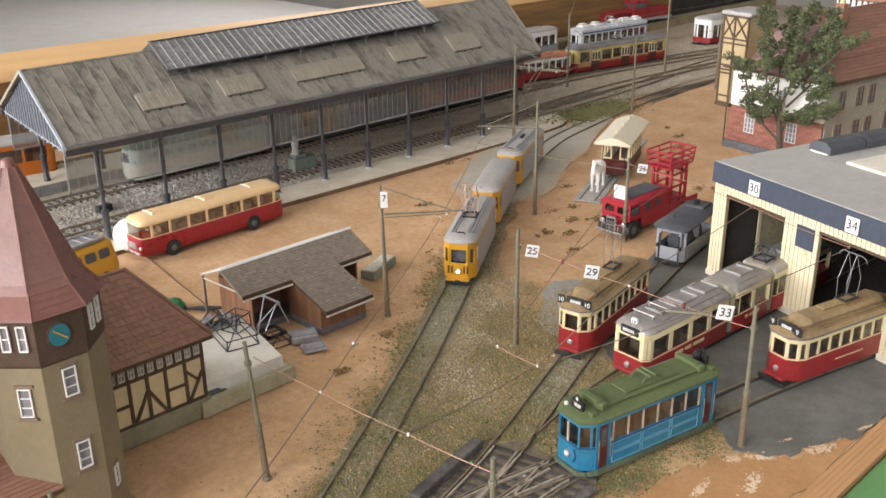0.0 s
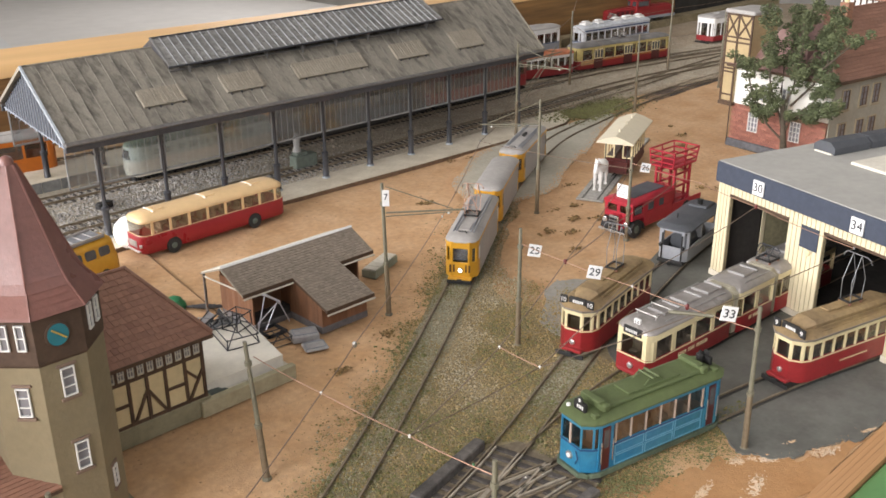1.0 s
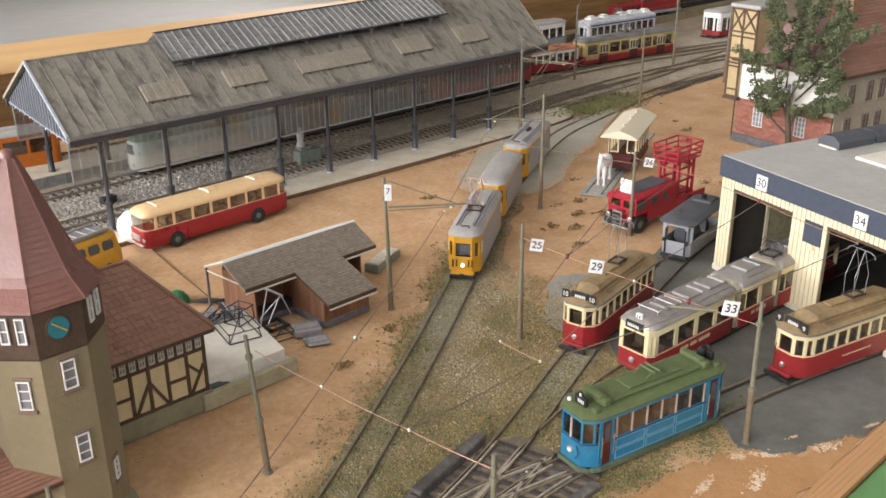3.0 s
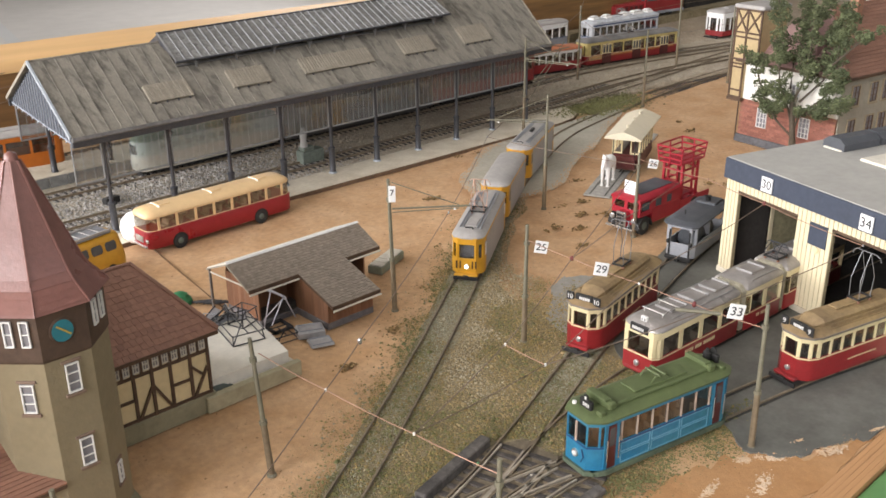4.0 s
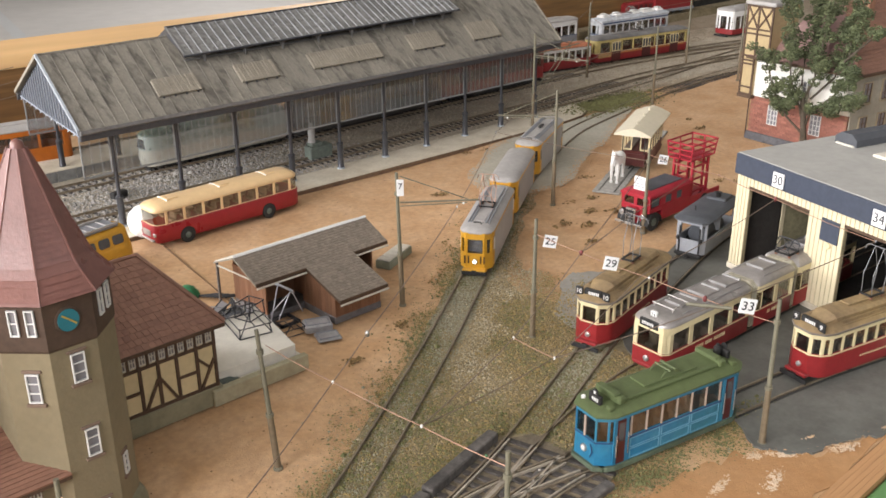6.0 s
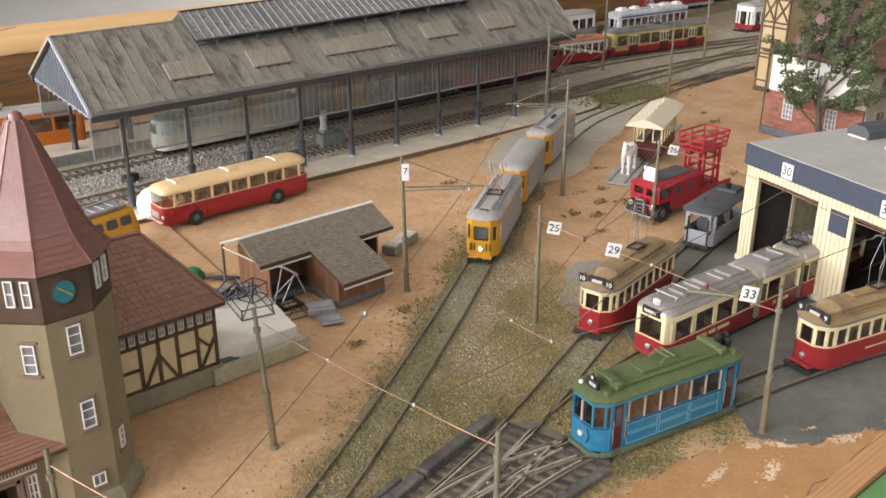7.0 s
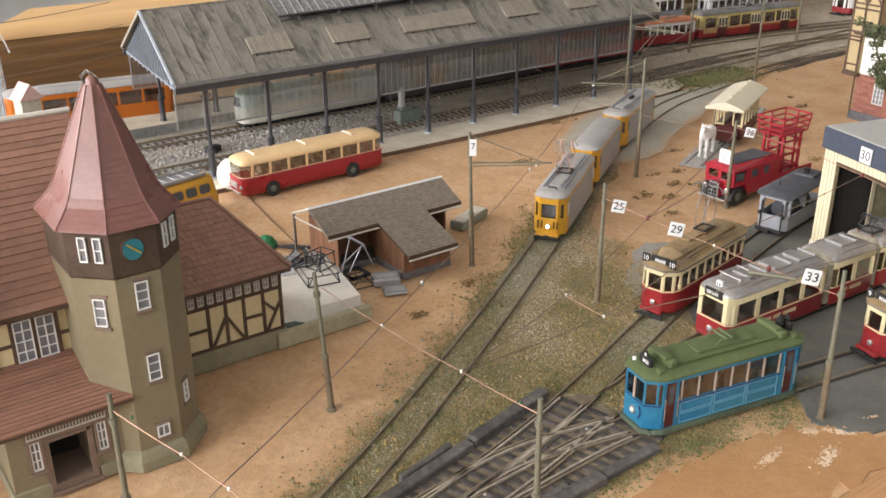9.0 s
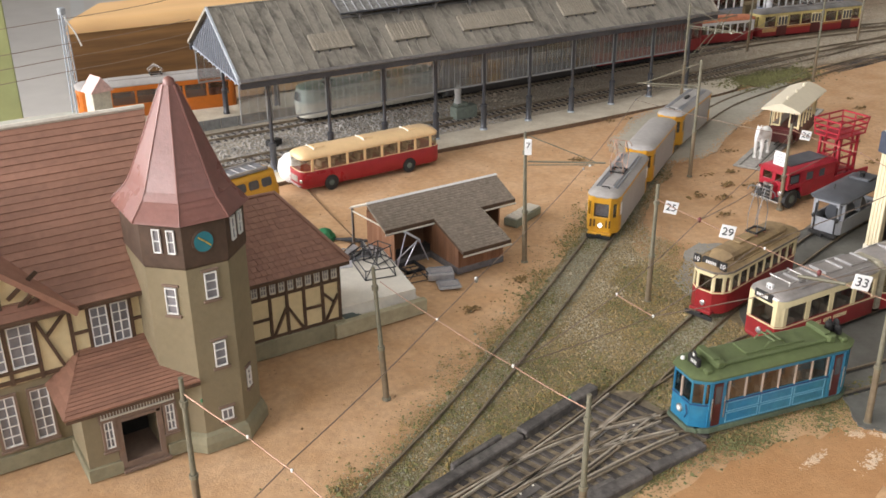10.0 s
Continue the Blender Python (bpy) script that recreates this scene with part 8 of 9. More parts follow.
def hall_coaches():
    pale_green = mat("pale_green_side", (0.50, 0.56, 0.49), 0.45, var=0.06)
    # A dark coach, its colour deepened to hold the gloom under the roof.
    dim = mat("gloom_coach_side", (0.055, 0.05, 0.045), 0.45, var=0.2)
    rc = thing("railcar", "white and pale green railcar under the hall roof", "railcar", (52, 402, 1.5), 0)
    o = outline(136, 23, 14, ((0.0, 1.0), (0.35, 0.97), (0.65, 0.86), (0.88, 0.62), (1.0, 0.32)))
    mat_side = mat("pale_green_glass", (0.40, 0.45, 0.40), 0.15, var=0.1)
    cream = mat("railcar_cream", (0.66, 0.64, 0.54), 0.35, var=0.06)
    part("lower_body", Geo().loft([[(x, y, z) for x, y in offset(o, d)] for z, d in ((5, 1.4), (7, 0.3), (12, 0), (18, 0.1))]), cream, rc, "cream lower body", smooth=40)
    part("upper_body", Geo().loft([[(x, y, z) for x, y in offset(o, d)] for z, d in ((18, 0.1), (24, 0.5), (29, 1.4))]), pale_green, rc, "pale green upper body", smooth=40)
    roof_shell(rc, offset(o, 1.4), 29, mat("green_roof", (0.20, 0.27, 0.21), 0.45), 0.1)
    part("windscreen", Geo().loft([[(-68.3, -4.4, 19.5), (-68.3, 4.4, 19.5), (-63.4, 9.6, 19.5), (-63.4, -9.6, 19.5)], [(-67.2, -4.0, 26.5), (-67.2, 4.0, 26.5), (-62.6, 8.9, 26.5), (-62.6, -8.9, 26.5)]]), mat_dark, rc)
    for s in (-1, 1):
        headlamp(rc, -67.2, 10.5, r=1.3, y=s * 4.0)
        for i in range(9):
            part("side_window", Geo().box(-50 + i * 11, s * 10.9 - 0.3, 20, -42 + i * 11, s * 10.9 + 0.3, 25.5, 0.1), mat_side, rc)
    underframe(rc, 124, 23, (-46, -36, 36, 46))
    far_tram("coach", "dark coach under the hall, its colour deepened for the gloom", dim, dim, mat("dark_coach_roof", (0.12, 0.12, 0.12), 0.6), (213, 400, 1.5), 0, 176, 23, 9, (5, 19, 32, 41))
    far_tram("coach", "red coach standing at the end of the hall", RED, mat("dull_red_side", (0.20, 0.05, 0.04), 0.5), GREYROOF, (382, 402, 2.0), 0, 150, 21, 10, (7, 19, 30, 38))


hall_coaches()


def backdrop():
    sh = thing("wooden_shelf", "wooden board behind the layout with light top", "shelf", kind="structure")
    part("front_panel", Geo().box(-158, 558.5, -30, 1000, 561, 66, 0.3), WALNUT, sh, "dark grained front panel")
    prof = [(557, 66), (557, 69), (560, 73.5), (566, 76), (640, 77), (640, 66)]
    part("top", Geo().loft([[(-160 + (y - 557) * 0.62, y, z) for y, z in prof], [(1000, y, z) for y, z in prof]]), OAK, sh, "rounded light oak top", smooth=40)
    part("end_panel", Geo().prism([(-157, 561), (-153, 561), (-104, 640), (-108, 640)], -30, 66), WALNUT, sh)
    lone("dark_backdrop", Geo().box(1000, 556, -30, 1300, 562, 120), BLACK, "black panel at the back of the layout", "panel", kind="structure")
    # something green and yellow stands on the room floor by the wall
    p = thing("display_board", "green and yellow display board leaning in the room", "display board", (-215, 1250, -735), 0)
    part("panel", Geo().box(-110, 0, 300, 110, 8, 820, 2), mat("display_green", (0.27, 0.36, 0.16), 0.5, var=0.2, scale=10, c2=(0.40, 0.33, 0.14), stain=0.4, bump=0), p)
    for s in (-1, 1):
        part("leg", Geo().box(s * 90 - 6, 0, 0, s * 90 + 6, 12, 302), GREYROOF, p)


backdrop()


def signal_mast():
    m = thing("signal_mast", "white lattice signal mast with a small arm", "signal", (-163, 545, -0.4), 20)
    for x in (-3, 3):
        for y in (-3, 3):
            part("upright", Geo().tube([(x, y, 0), (x * 0.6, y * 0.6, 88)], 0.6, 5), PALESTEEL, m)
    for k in range(9):
        z = 4 + k * 9
        s = 3 - 1.2 * z / 88
        for y in (-s, s):
            part("brace", Geo().tube([(-s, y, z), (s, y, z + 9)], 0.35, 5), PALESTEEL, m)
    part("lamp_box", Geo().box(-3, -2.5, 86, 3, 2.5, 92, 0.8), PALESTEEL, m)
    part("arm", Geo().tube([(0, -3, 84), (8, -3, 70), (12, -3, 58)], 0.7, 6), WHITE, m)
    h = thing("signal_hut", "small white hut with a pink roof", "hut", (-165, 448, 0), 15)
    part("wall", Geo().box(-8, -6, 0, 8, 6, 42, 0.4), mat("hut_wall", (0.55, 0.52, 0.42), 0.8), h)
    part("roof", Geo().ext([(-10, 41), (10, 41), (0, 53)], "y", -8, 8), mat("hut_roof", (0.62, 0.42, 0.38), 0.7), h)


signal_mast()


# ---------------------------------------------------------------- house and tree behind the shed
def brick_field(parent, ax, ay, bx, by, z0, z1, nx, ny):
    """Courses of bricks standing proud of a wall from a to b in plan."""
    d = Vector((bx - ax, by - ay))
    l = d.length
    w, h = l / nx, (z1 - z0) / ny
    me = mesh_of("brick", Geo().box(0.12, -0.25, 0.1, w - 0.12, 0.2, h - 0.1), BRICK)
    a = math.degrees(math.atan2(d.y, d.x))
    for j in range(ny):
        for i in range(nx - (j % 2)):
            p = d * ((i + 0.5 * (j % 2)) / nx)
            part("brick", me, BRICK, parent, at=(ax + p.x, ay + p.y, z0 + j * h), rz=a)


def house():
    h = thing("corner_house", "brick and plaster house with half-timbered bay and tiled roof", "house", (409, 30, 0), -8)
    D, E = 94, 200
    part("plinth", Geo().box(-2, -2, 0, E, D + 2, 7, 0.6), mat("dark_plinth", (0.13, 0.13, 0.14), 0.85), h, "dark stone plinth")
    lw = part("lower_wall", Geo().box(0, 0, 7, E, D, 39), BRICKWALL, h, "red brick ground floor")
    brick_field(lw, 0, D, 0, 0, 7, 38.5, 17, 14)
    part("upper_wall", Geo().box(-0.8, -0.8, 39, E, D + 0.4, 72), mat("white_render", (0.80, 0.78, 0.72), 0.85, var=0.04, stain=0.06), h, "white rendered upper wall")
    part("side_wall", Geo().box(0.6, -1.8, 7, E, -0.9, 72), mat("grey_render", (0.34, 0.32, 0.26), 0.9, var=0.08), h, "grey-green rendered side wall")
    for y in (70, 28):
        window(h, 10, 17, (-0.6, y, 17), -90, 3, 4, surround=False)
    for y in (62, 40):
        window(h, 8, 14, (-1.2, y, 46), -90, 2, 3, surround=False)
    for x in (18, 44, 62, 92, 112, 140):
        window(h, 10, 16, (x, -2.25, 48), 0, 2, 3, mt=TIMBER)
        window(h, 10, 16, (x, -2.25, 20), 0, 2, 3, mt=TIMBER)
    part("roof_deck", Geo().add([(-4, -6, 72), (E, -6, 72), (E, D + 5, 72), (-4, D + 5, 72), (46, D / 2, 117), (E, D / 2, 117)], [(0, 1, 5, 4), (1, 2, 5), (2, 3, 4, 5), (3, 0, 4), (0, 3, 2, 1)]), TIMBER, h)
    v = Vector((0, D / 2 + 6, 45))
    tiled(h, (-4.5, -6.5, 73), (1, 0, 0), v.normalized(), E + 4, E - 46, v.length, TILE, row_h=3.4, off0=50)
    # Hip slope gets the paler tile, so its light is in the colour.
    v = Vector((50, 0, 45))
    tiled(h, (-4.5, D + 5, 73), (0, -1, 0), v.normalized(), D + 11, 1, v.length, LITPINK, row_h=3.4, off0=D / 2 + 5)
    part("hip_ridge", Geo().tube([(-4.5, -6.5, 74), (46, D / 2, 118.5), (E, D / 2, 118.5)], 1.1, 6), TILE, h)
    part("gutter", Geo().box(-6, -8, 71, E, -6.2, 73, 0.3).box(-6, -8, 71, -4.4, D + 6, 73, 0.3), TIMBER, h)
    ch = part("chimney", Geo().box(60, D / 2 - 14, 100, 68, D / 2 - 6, 126, 0.4), BRICKWALL, h, "red chimney with a yellow pot")
    part("chimney_pot", Geo().lathe([(2.2, 126), (1.8, 131)], 10, (64, D / 2 - 10, 0)), INFILL, ch)
    # dormer on the hip
    dm = part("dormer", Geo().box(6, 30, 80, 26, 60, 100, 0.4), LITPINK, h, "dormer in the lit pink tile colour")
    part("dormer_roof", Geo().ext([(26, 99), (64, 99), (45, 116)], "x", 2, 34), LITPINK, dm)
    # half-timbered bay
    by = part("timber_bay", Geo().box(-4.0, D - 2, 39, 30, D + 11, 78).box(-4.0, D - 16, 78, 30, D + 11, 116), BAYINFILL, h, "half-timbered bay with cream infill")
    part("bay_roof", Geo().box(-6, D - 18, 116, 32, D + 13, 119.5, 0.8), GREYROOF, by)
    part("bay_sill", Geo().box(-5.5, D - 3, 36.5, 30, D + 12, 39.5, 0.4), TIMBER, by)

    def bar(a, b, w=1.5):
        (ya, za), (yb, zb) = a, b
        l = math.hypot(yb - ya, zb - za)
        ny, nz = -(zb - za) / l * w / 2, (yb - ya) / l * w / 2
        x0, x1 = -4.9, -3.9
        part("timber", Geo().add([(x, y, z) for x in (x0, x1) for y, z in ((ya + ny, za + nz), (ya - ny, za - nz), (yb - ny, zb - nz), (yb + ny, zb + nz))],
                                 [(0, 1, 2, 3), (4, 7, 6, 5), (0, 4, 5, 1), (1, 5, 6, 2), (2, 6, 7, 3), (3, 7, 4, 0)]), TIMBER, by)
    for y, z in ((D - 15.4, 78), (D - 1.4, 39), (D + 10.4, 39)):
        bar((y, z), (y, 116))
    for z in (40, 46, 66, 69, 73):
        bar((D - 2, z), (D + 11, z), 1.3)
    for z in (79, 92, 96, 115):
        bar((D - 16, z), (D + 11, z), 1.3)
    for a, b in (((D - 15, 97), (D - 2, 115)), ((D - 2, 97), (D - 15, 115)), ((D - 1, 97), (D + 10, 115)), ((D + 10, 97), (D - 1, 115))):
        bar(a, b, 1.3)
    part("downpipe", Geo().tube([(-1.6, D + 1, 4), (-1.6, D + 1, 40)], 0.7, 6), TIMBER, h)
    # another timbered front beyond
    f = thing("far_house", "white half-timbered house far behind", "house", (640, 60, 0), -8)
    part("wall", Geo().box(0, 0, 0, 160, 80, 110), WHITE, f)
    for k in range(12):
        part("timber", Geo().box(-1, 6 + k * 6.4, 80, -0.2, 7.6 + k * 6.4, 108), TIMBER, f)
    for z in (80, 94, 107):
        part("timber", Geo().box(-1.2, 0, z, -0.3, 80, z + 2), TIMBER, f)
    for y in (18, 48):
        window(f, 14, 16, (-0.6, y, 56), -90, 2, 2, surround=False)
    part("roof", Geo().ext([(-6, 108), (86, 108), (40, 150)], "x", -5, 165), TILE, f)


house()


def tree():
    t = thing("tree", "tall broadleaf model tree with dark green clumps", "tree", (396, 58, 0))
    r = random.Random(4)
    g = Geo().tube([(0, 0, -0.5), (0.5, 0, 14), (-1, 2, 32), (1, 6, 50)], 3.2, 8, 2.0)
    # limbs rising from the trunk, each carrying clumps along its length
    limbs = [((0, 0, 20), (-2, 16, 33), (-6, 28, 53), (-4, 37, 72), (-6, 46, 88)),
             ((0, 2, 26), (-3, 6, 44), (-6, 15, 66), (-2, 21, 88), (2, 22, 106), (0, 28, 130)),
             ((1, 6, 48), (4, 1, 62), (3, -2, 76), (2, -4, 99), (4, -5, 118), (2, -11, 137)),
             ((0, 2, 36), (-2, -20, 56), (0, -29, 69), (5, -25, 89), (4, -25, 106), (8, -30, 131)),
             ((0, 0, 30), (-4, -4, 40), (-8, -18, 49), (-4, -43, 55)),
             ((0, -24, 84), (-2, -40, 101), (2, -53, 114)),
             ((0, 8, 60), (12, 14, 80), (18, 10, 104), (22, 14, 128)),
             ((2, 0, 50), (14, -12, 68), (20, -16, 92), (22, -14, 118))]
    pts = []

    def clump(x, y, z, rad):
        for _ in range(int(135 * (rad / 5) ** 2)):
            w = Vector((r.gauss(0, 1), r.gauss(0, 1), r.gauss(0, 0.9))).normalized() * rad * r.uniform(0.5, 1.08)
            pts.append((x + w.x, y + w.y, z + w.z * 0.85))

    for l in limbs:
        g.tube(l, 1.0, 6, 0.4)
        for a, b in zip(l[1:], l[2:]):
            a, b = Vector(a), Vector(b)
            for k in range(max(3, int((b - a).length / 2.1))):
                c = a.lerp(b, r.random())
                h = Vector((r.gauss(0, 3.0), r.gauss(0, 3.8), r.gauss(0, 3.0)))
                if h.length > 4:
                    g.tube([tuple(c), tuple(c + h * 0.8)], 0.4, 4, 0.2)
                clump(*(c + h), r.uniform(3.0, 6.4))
    part("trunk", g, BARK, t, "grey-brown trunk and limbs", smooth=50)
    part("crown", specks(pts, 0.66, 0.8, 0.45), LEAF, t, "green leaf clumps along the limbs")


tree()


# ---------------------------------------------------------------- poles, signs and wires
def pole(x, y, h, lean=(0, 0), label="thin grey-green overhead line pole", arm=None):
    p = thing("line_pole", label, "pole", (x, y, 0), group="overhead line poles")
    lx, ly = lean
    part("shaft", Geo().tube([(0, 0, -0.5), (lx * 0.4, ly * 0.4, h * 0.4)], 1.5, 8, 1.35), POLE_LOW, p, smooth=50)
    part("upper_shaft", Geo().tube([(lx * 0.4, ly * 0.4, h * 0.4), (lx, ly, h)], 1.1, 8, 0.85), POLE, p, smooth=50)
    part("collar", Geo().lathe([(1.7, -0.8), (1.7, 0.8)], 8, (lx * 0.4, ly * 0.4, h * 0.4)), POLE, p)
    part("foot", Geo().lathe([(2.1, -0.5), (2.0, 0.4), (1.6, 0.8)], 10), POLE, p)
    part("clamp", Geo().lathe([(1.5, -1), (1.5, 1)], 8, (lx * 0.85, ly * 0.85, h * 0.85)), POLE, p)
    if arm:
        ax, ay, z = arm
        b = part("bracket_arm", Geo().tube([(0, 0, z), (ax, ay, z)], 0.5, 6).tube([(0, 0, z - 2), (ax * 0.85, ay * 0.85, z - 1.2)], 0.35, 5), POLE, p)
        part("stay", Geo().tube([(0, 0, h - 2), (ax * 0.86, ay * 0.86, z + 0.6)], 0.3, 5), POLE, b)
        part("insulator", Geo().lathe([(0.5, -0.6), (0.8, 0), (0.5, 0.6)], 8, (ax * 0.8, ay * 0.8, z - 1.6)), WHITE, b)
    return p


def sign(parent, text, at, size=7.6, rz=-43, lean=9):
    s = part("number_plate", Geo().box(-size / 2, -0.3, -size / 2, size / 2, 0.3, size / 2, 0.1), SIGN, parent, "white pole number plate", at=at, rz=rz, ry=lean)
    words(text, size * 0.82, INK, s, (0, -0.4, 0), 90, 0)


p25 = pole(0, 0, 66)
sign(p25, "25", (5.0, -5.5, 54), 6.6)
p7 = pole(-24, 76, 78, (-1.5, 1), arm=(34, -26, 61))
s7 = part("number_plate", Geo().box(-1.9, -0.3, -4.6, 1.9, 0.3, 4.6, 0.1), SIGN, p7, "white pole number plate", at=(-1.2, -1.6, 70), rz=-43)
words("7", 4.8, INK, s7, (0, -0.4, 0.8), 90, 0)
pole(-162.5, -5.5, 64, (-3, 2.5))
pole(-2, -133.4, 68, (0, 1))
pole(163.5, 127, 84, arm=(-30, 30, 66))
p26 = pole(165, 49, 58)
sign(p26, "26", (6, -7, 51), 6.2)
pole(-152, -124, 62)
pole(-262, -47, 66)
ps = pole(304, 273, 88, arm=(13, -50, 69))
part("cross_arm", Geo().tube([(0, 0, 69.5), (62, 0, 71.5)], 0.55, 6).tube([(0, 0, 85), (52, 0, 73)], 0.35, 5), POLE, ps)
part("diagonal_stay", Geo().tube([(54, 0, 77), (6, 0, 40)], 0.4, 5).tube([(51, 0, 72), (-6, 0, 19)], 0.4, 5), POLE, ps)
pole(467, 256, 78)
pole(513, 378, 84)
pole(664, 347, 90)
pole(626, 254, 84)
pole(400, 62, 60)


def wire(name, label, pts, r, mt, beads=()):
    w = thing(name, label, "wire", group="overhead wires")
    for a, b in zip(pts, pts[1:]):
        sag = 0.012 * (Vector(b) - Vector(a)).length
        m = [tuple(Vector(a).lerp(Vector(b), t) - Vector((0, 0, sag * 4 * t * (1 - t)))) for t in (0, 0.25, 0.5, 0.75, 1)]
        part("strand", Geo().tube(m, r, 5), mt, w)
    for p, c in beads:
        k = 1.9 if c in (R_BEAD, CHROME) else 1.0
        part("insulator", Geo().lathe([(0.22 * k, -0.7 * k), (0.48 * k, -0.4 * k), (0.48 * k, 0.4 * k), (0.22 * k, 0.7 * k)], 8, p), c, w, smooth=40)
    return w


G_BEAD = mat("green_bead", (0.05, 0.15, 0.06), 0.5)
R_BEAD = mat("dark_red_bead", (0.16, 0.03, 0.03), 0.5)
wire("span_wire", "pale copper span wire across the main track", [(-163, -4.5, 57), (-160, -44, 56), (-156, -88, 56), (-152, -123, 56)], 0.21, COPPER,
     [((-160, -44, 56), WHITE), ((-156, -88, 56), WHITE), ((-152.5, -115, 56), G_BEAD)])
sw = wire("span_wire", "copper span wire between two poles with number plates", [(0, 0, 58), (-1, -30, 57), (-2, -70, 57), (-2, -99, 56.5), (-2, -132, 57)], 0.21, COPPER,
          [((-1, -30, 57), R_BEAD), ((-2, -70, 57), WHITE), ((-2, -99, 56.5), R_BEAD)])
sign(sw, "29", (-4, -50, 58.5), 6.6)
sign(sw, "33", (-2, -119, 60), 6.8)
part("bracket_bar", Geo().tube([(-12, -96, 56.5), (-2, -112, 56.5)], 0.8, 6), POLE, sw)
wire("span_wire", "copper span wire from a pole to the tram shed", [(165, 49, 54), (152, -10, 57), (139, -54, 56), (117, -120, 56)], 0.21, COPPER, [((139, -54, 56), R_BEAD), ((152, -10, 57), COPPER), ((117, -120, 56), LOCOGREY)])
wire("span_wire", "short copper span wire over the side track", [(-87, -66, 56), (-88, -88, 56)], 0.21, COPPER, [((-87, -66, 56), WHITE), ((-88, -88, 56), WHITE)])
wire("span_wire", "copper span wire leaving the front pole", [(-262, -47, 60), (-252, -78, 57), (-247, -100, 56), (-240, -150, 56)], 0.21, COPPER, [((-262, -47, 60), WHITE), ((-258, -54, 59.4), G_BEAD), ((-252, -78, 57), WHITE), ((-247, -100, 56), WHITE)])
wire("contact_wire", "thin dark contact wire above the main track", [(-330, -146, 56), (-246, -96, 56), (-160, -44, 56), (-127, -23, 56), (1, 58, 57), (123, 146, 58), (230, 206, 58), (370, 262, 58), (560, 290, 58), (760, 290, 58)], 0.22, WIRE, [((-127, -23, 56), CHROME), ((1, 58, 57), WHITE), ((123, 146, 58), LOCOGREY)])
wire("contact_wire", "thin contact wire above the curved shed track", [(-156, -88, 56), (-87, -66, 56), (-1, -30, 57), (60, -14, 56), (152, 4, 56)], 0.22, WIRE)
wire("contact_wire", "thin contact wire to the middle shed door", [(-156, -88, 56), (-88, -88, 56), (-2, -66, 57), (139, -54, 56)], 0.22, WIRE)
wire("contact_wire", "thin contact wire above the blue tram track", [(-156, -88, 56), (-88, -88, 56), (-2, -106, 56.5), (117, -120, 56)], 0.22, WIRE)
wire("contact_wire", "thin wire crossing the sand between poles", [(123, 146, 58), (165, 49, 50), (-1, -30, 57)], 0.22, WIRE)
for z, y in ((86, 545), (70, 520), (62, 505), (52, 500)):
    wire("contact_wire", "thin wire running to the signal mast", [(-420, y - 20, z - 8), (-165, y, z - 4), (-60, y + 4, z + 4)], 0.3, WIRE)
wire("contact_wire", "thin wires above the far tracks", [(317, 224, 68), (467, 300, 62), (513, 378, 70), (664, 347, 74), (900, 330, 80)], 0.25, WIRE)
wire("contact_wire", "thin wire over the station track", [(304, 273, 74), (513, 378, 78), (760, 560, 86)], 0.25, WIRE)


# ---------------------------------------------------------------- loading ramp and scrap
def ramp():
    r = thing("loading_ramp", "pale concrete loading ramp beside the station", "ramp")
    part("front_wall", Geo().box(-157, 53, 0, -104.6, 56.6, 8.2, 0.4), mat("pale_olive_render", (0.42, 0.38, 0.25), 0.9, var=0.12, scale=300, stain=0.25), r, "pale olive retaining wall")
    part("lower_slab", Geo().box(-157, 56.6, 0, -105, 70, 6.5, 0.3), PALE, r)
    part("upper_slab", Geo().loft([[(x, y, z) for x, y in ((-151, 60.5), (-108, 59), (-97.5, 112), (-150, 126))] for z in (0, 12.5)]), mat("light_concrete", (0.76, 0.72, 0.63), 0.85, var=0.08, scale=200, stain=0.2), r, "pale worn concrete slab")
    t = thing("tarpaulin_frame", "dark folded frame leaning on the ramp", "scrap", (-148, 62, 6.5), 10)
    part("sheet", Geo().loft([[(-7, -3, 0), (7, -5, 0), (5, 5, 0.3), (-7, 5, 8)], [(-7, -3, 0.6), (7, -5, 0.6), (5, 5, 0.9), (-7, 5, 8.6)]]), mat("dark_green_sheet", (0.08, 0.10, 0.085), 0.6), t)


ramp()


def cage_frame(label, at, rz, sx, sy, sz, mt, name="old_collector_cage", r=0.32):
    t = thing(name, label, "scrap", at, rz, "scrap frames on the ramp")
    c = [(-sx, -sy), (sx, -sy), (sx, sy), (-sx, sy)]
    for z in (r, sz):
        for a, b in zip(c, c[1:] + c[:1]):
            part("bar", Geo().tube([(*a, z), (*b, z)], r, 5), mt, t)
    for a in c:
        part("bar", Geo().tube([(*a, r), (a[0] * 0.9, a[1] * 0.9, sz)], r, 5), mt, t)
    part("bar", Geo().tube([(*c[0], r), (*c[2], sz)], r, 5), mt, t)
    part("bar", Geo().tube([(0, -sy, sz), (0, sy, sz)], r, 5), mt, t)
    return t


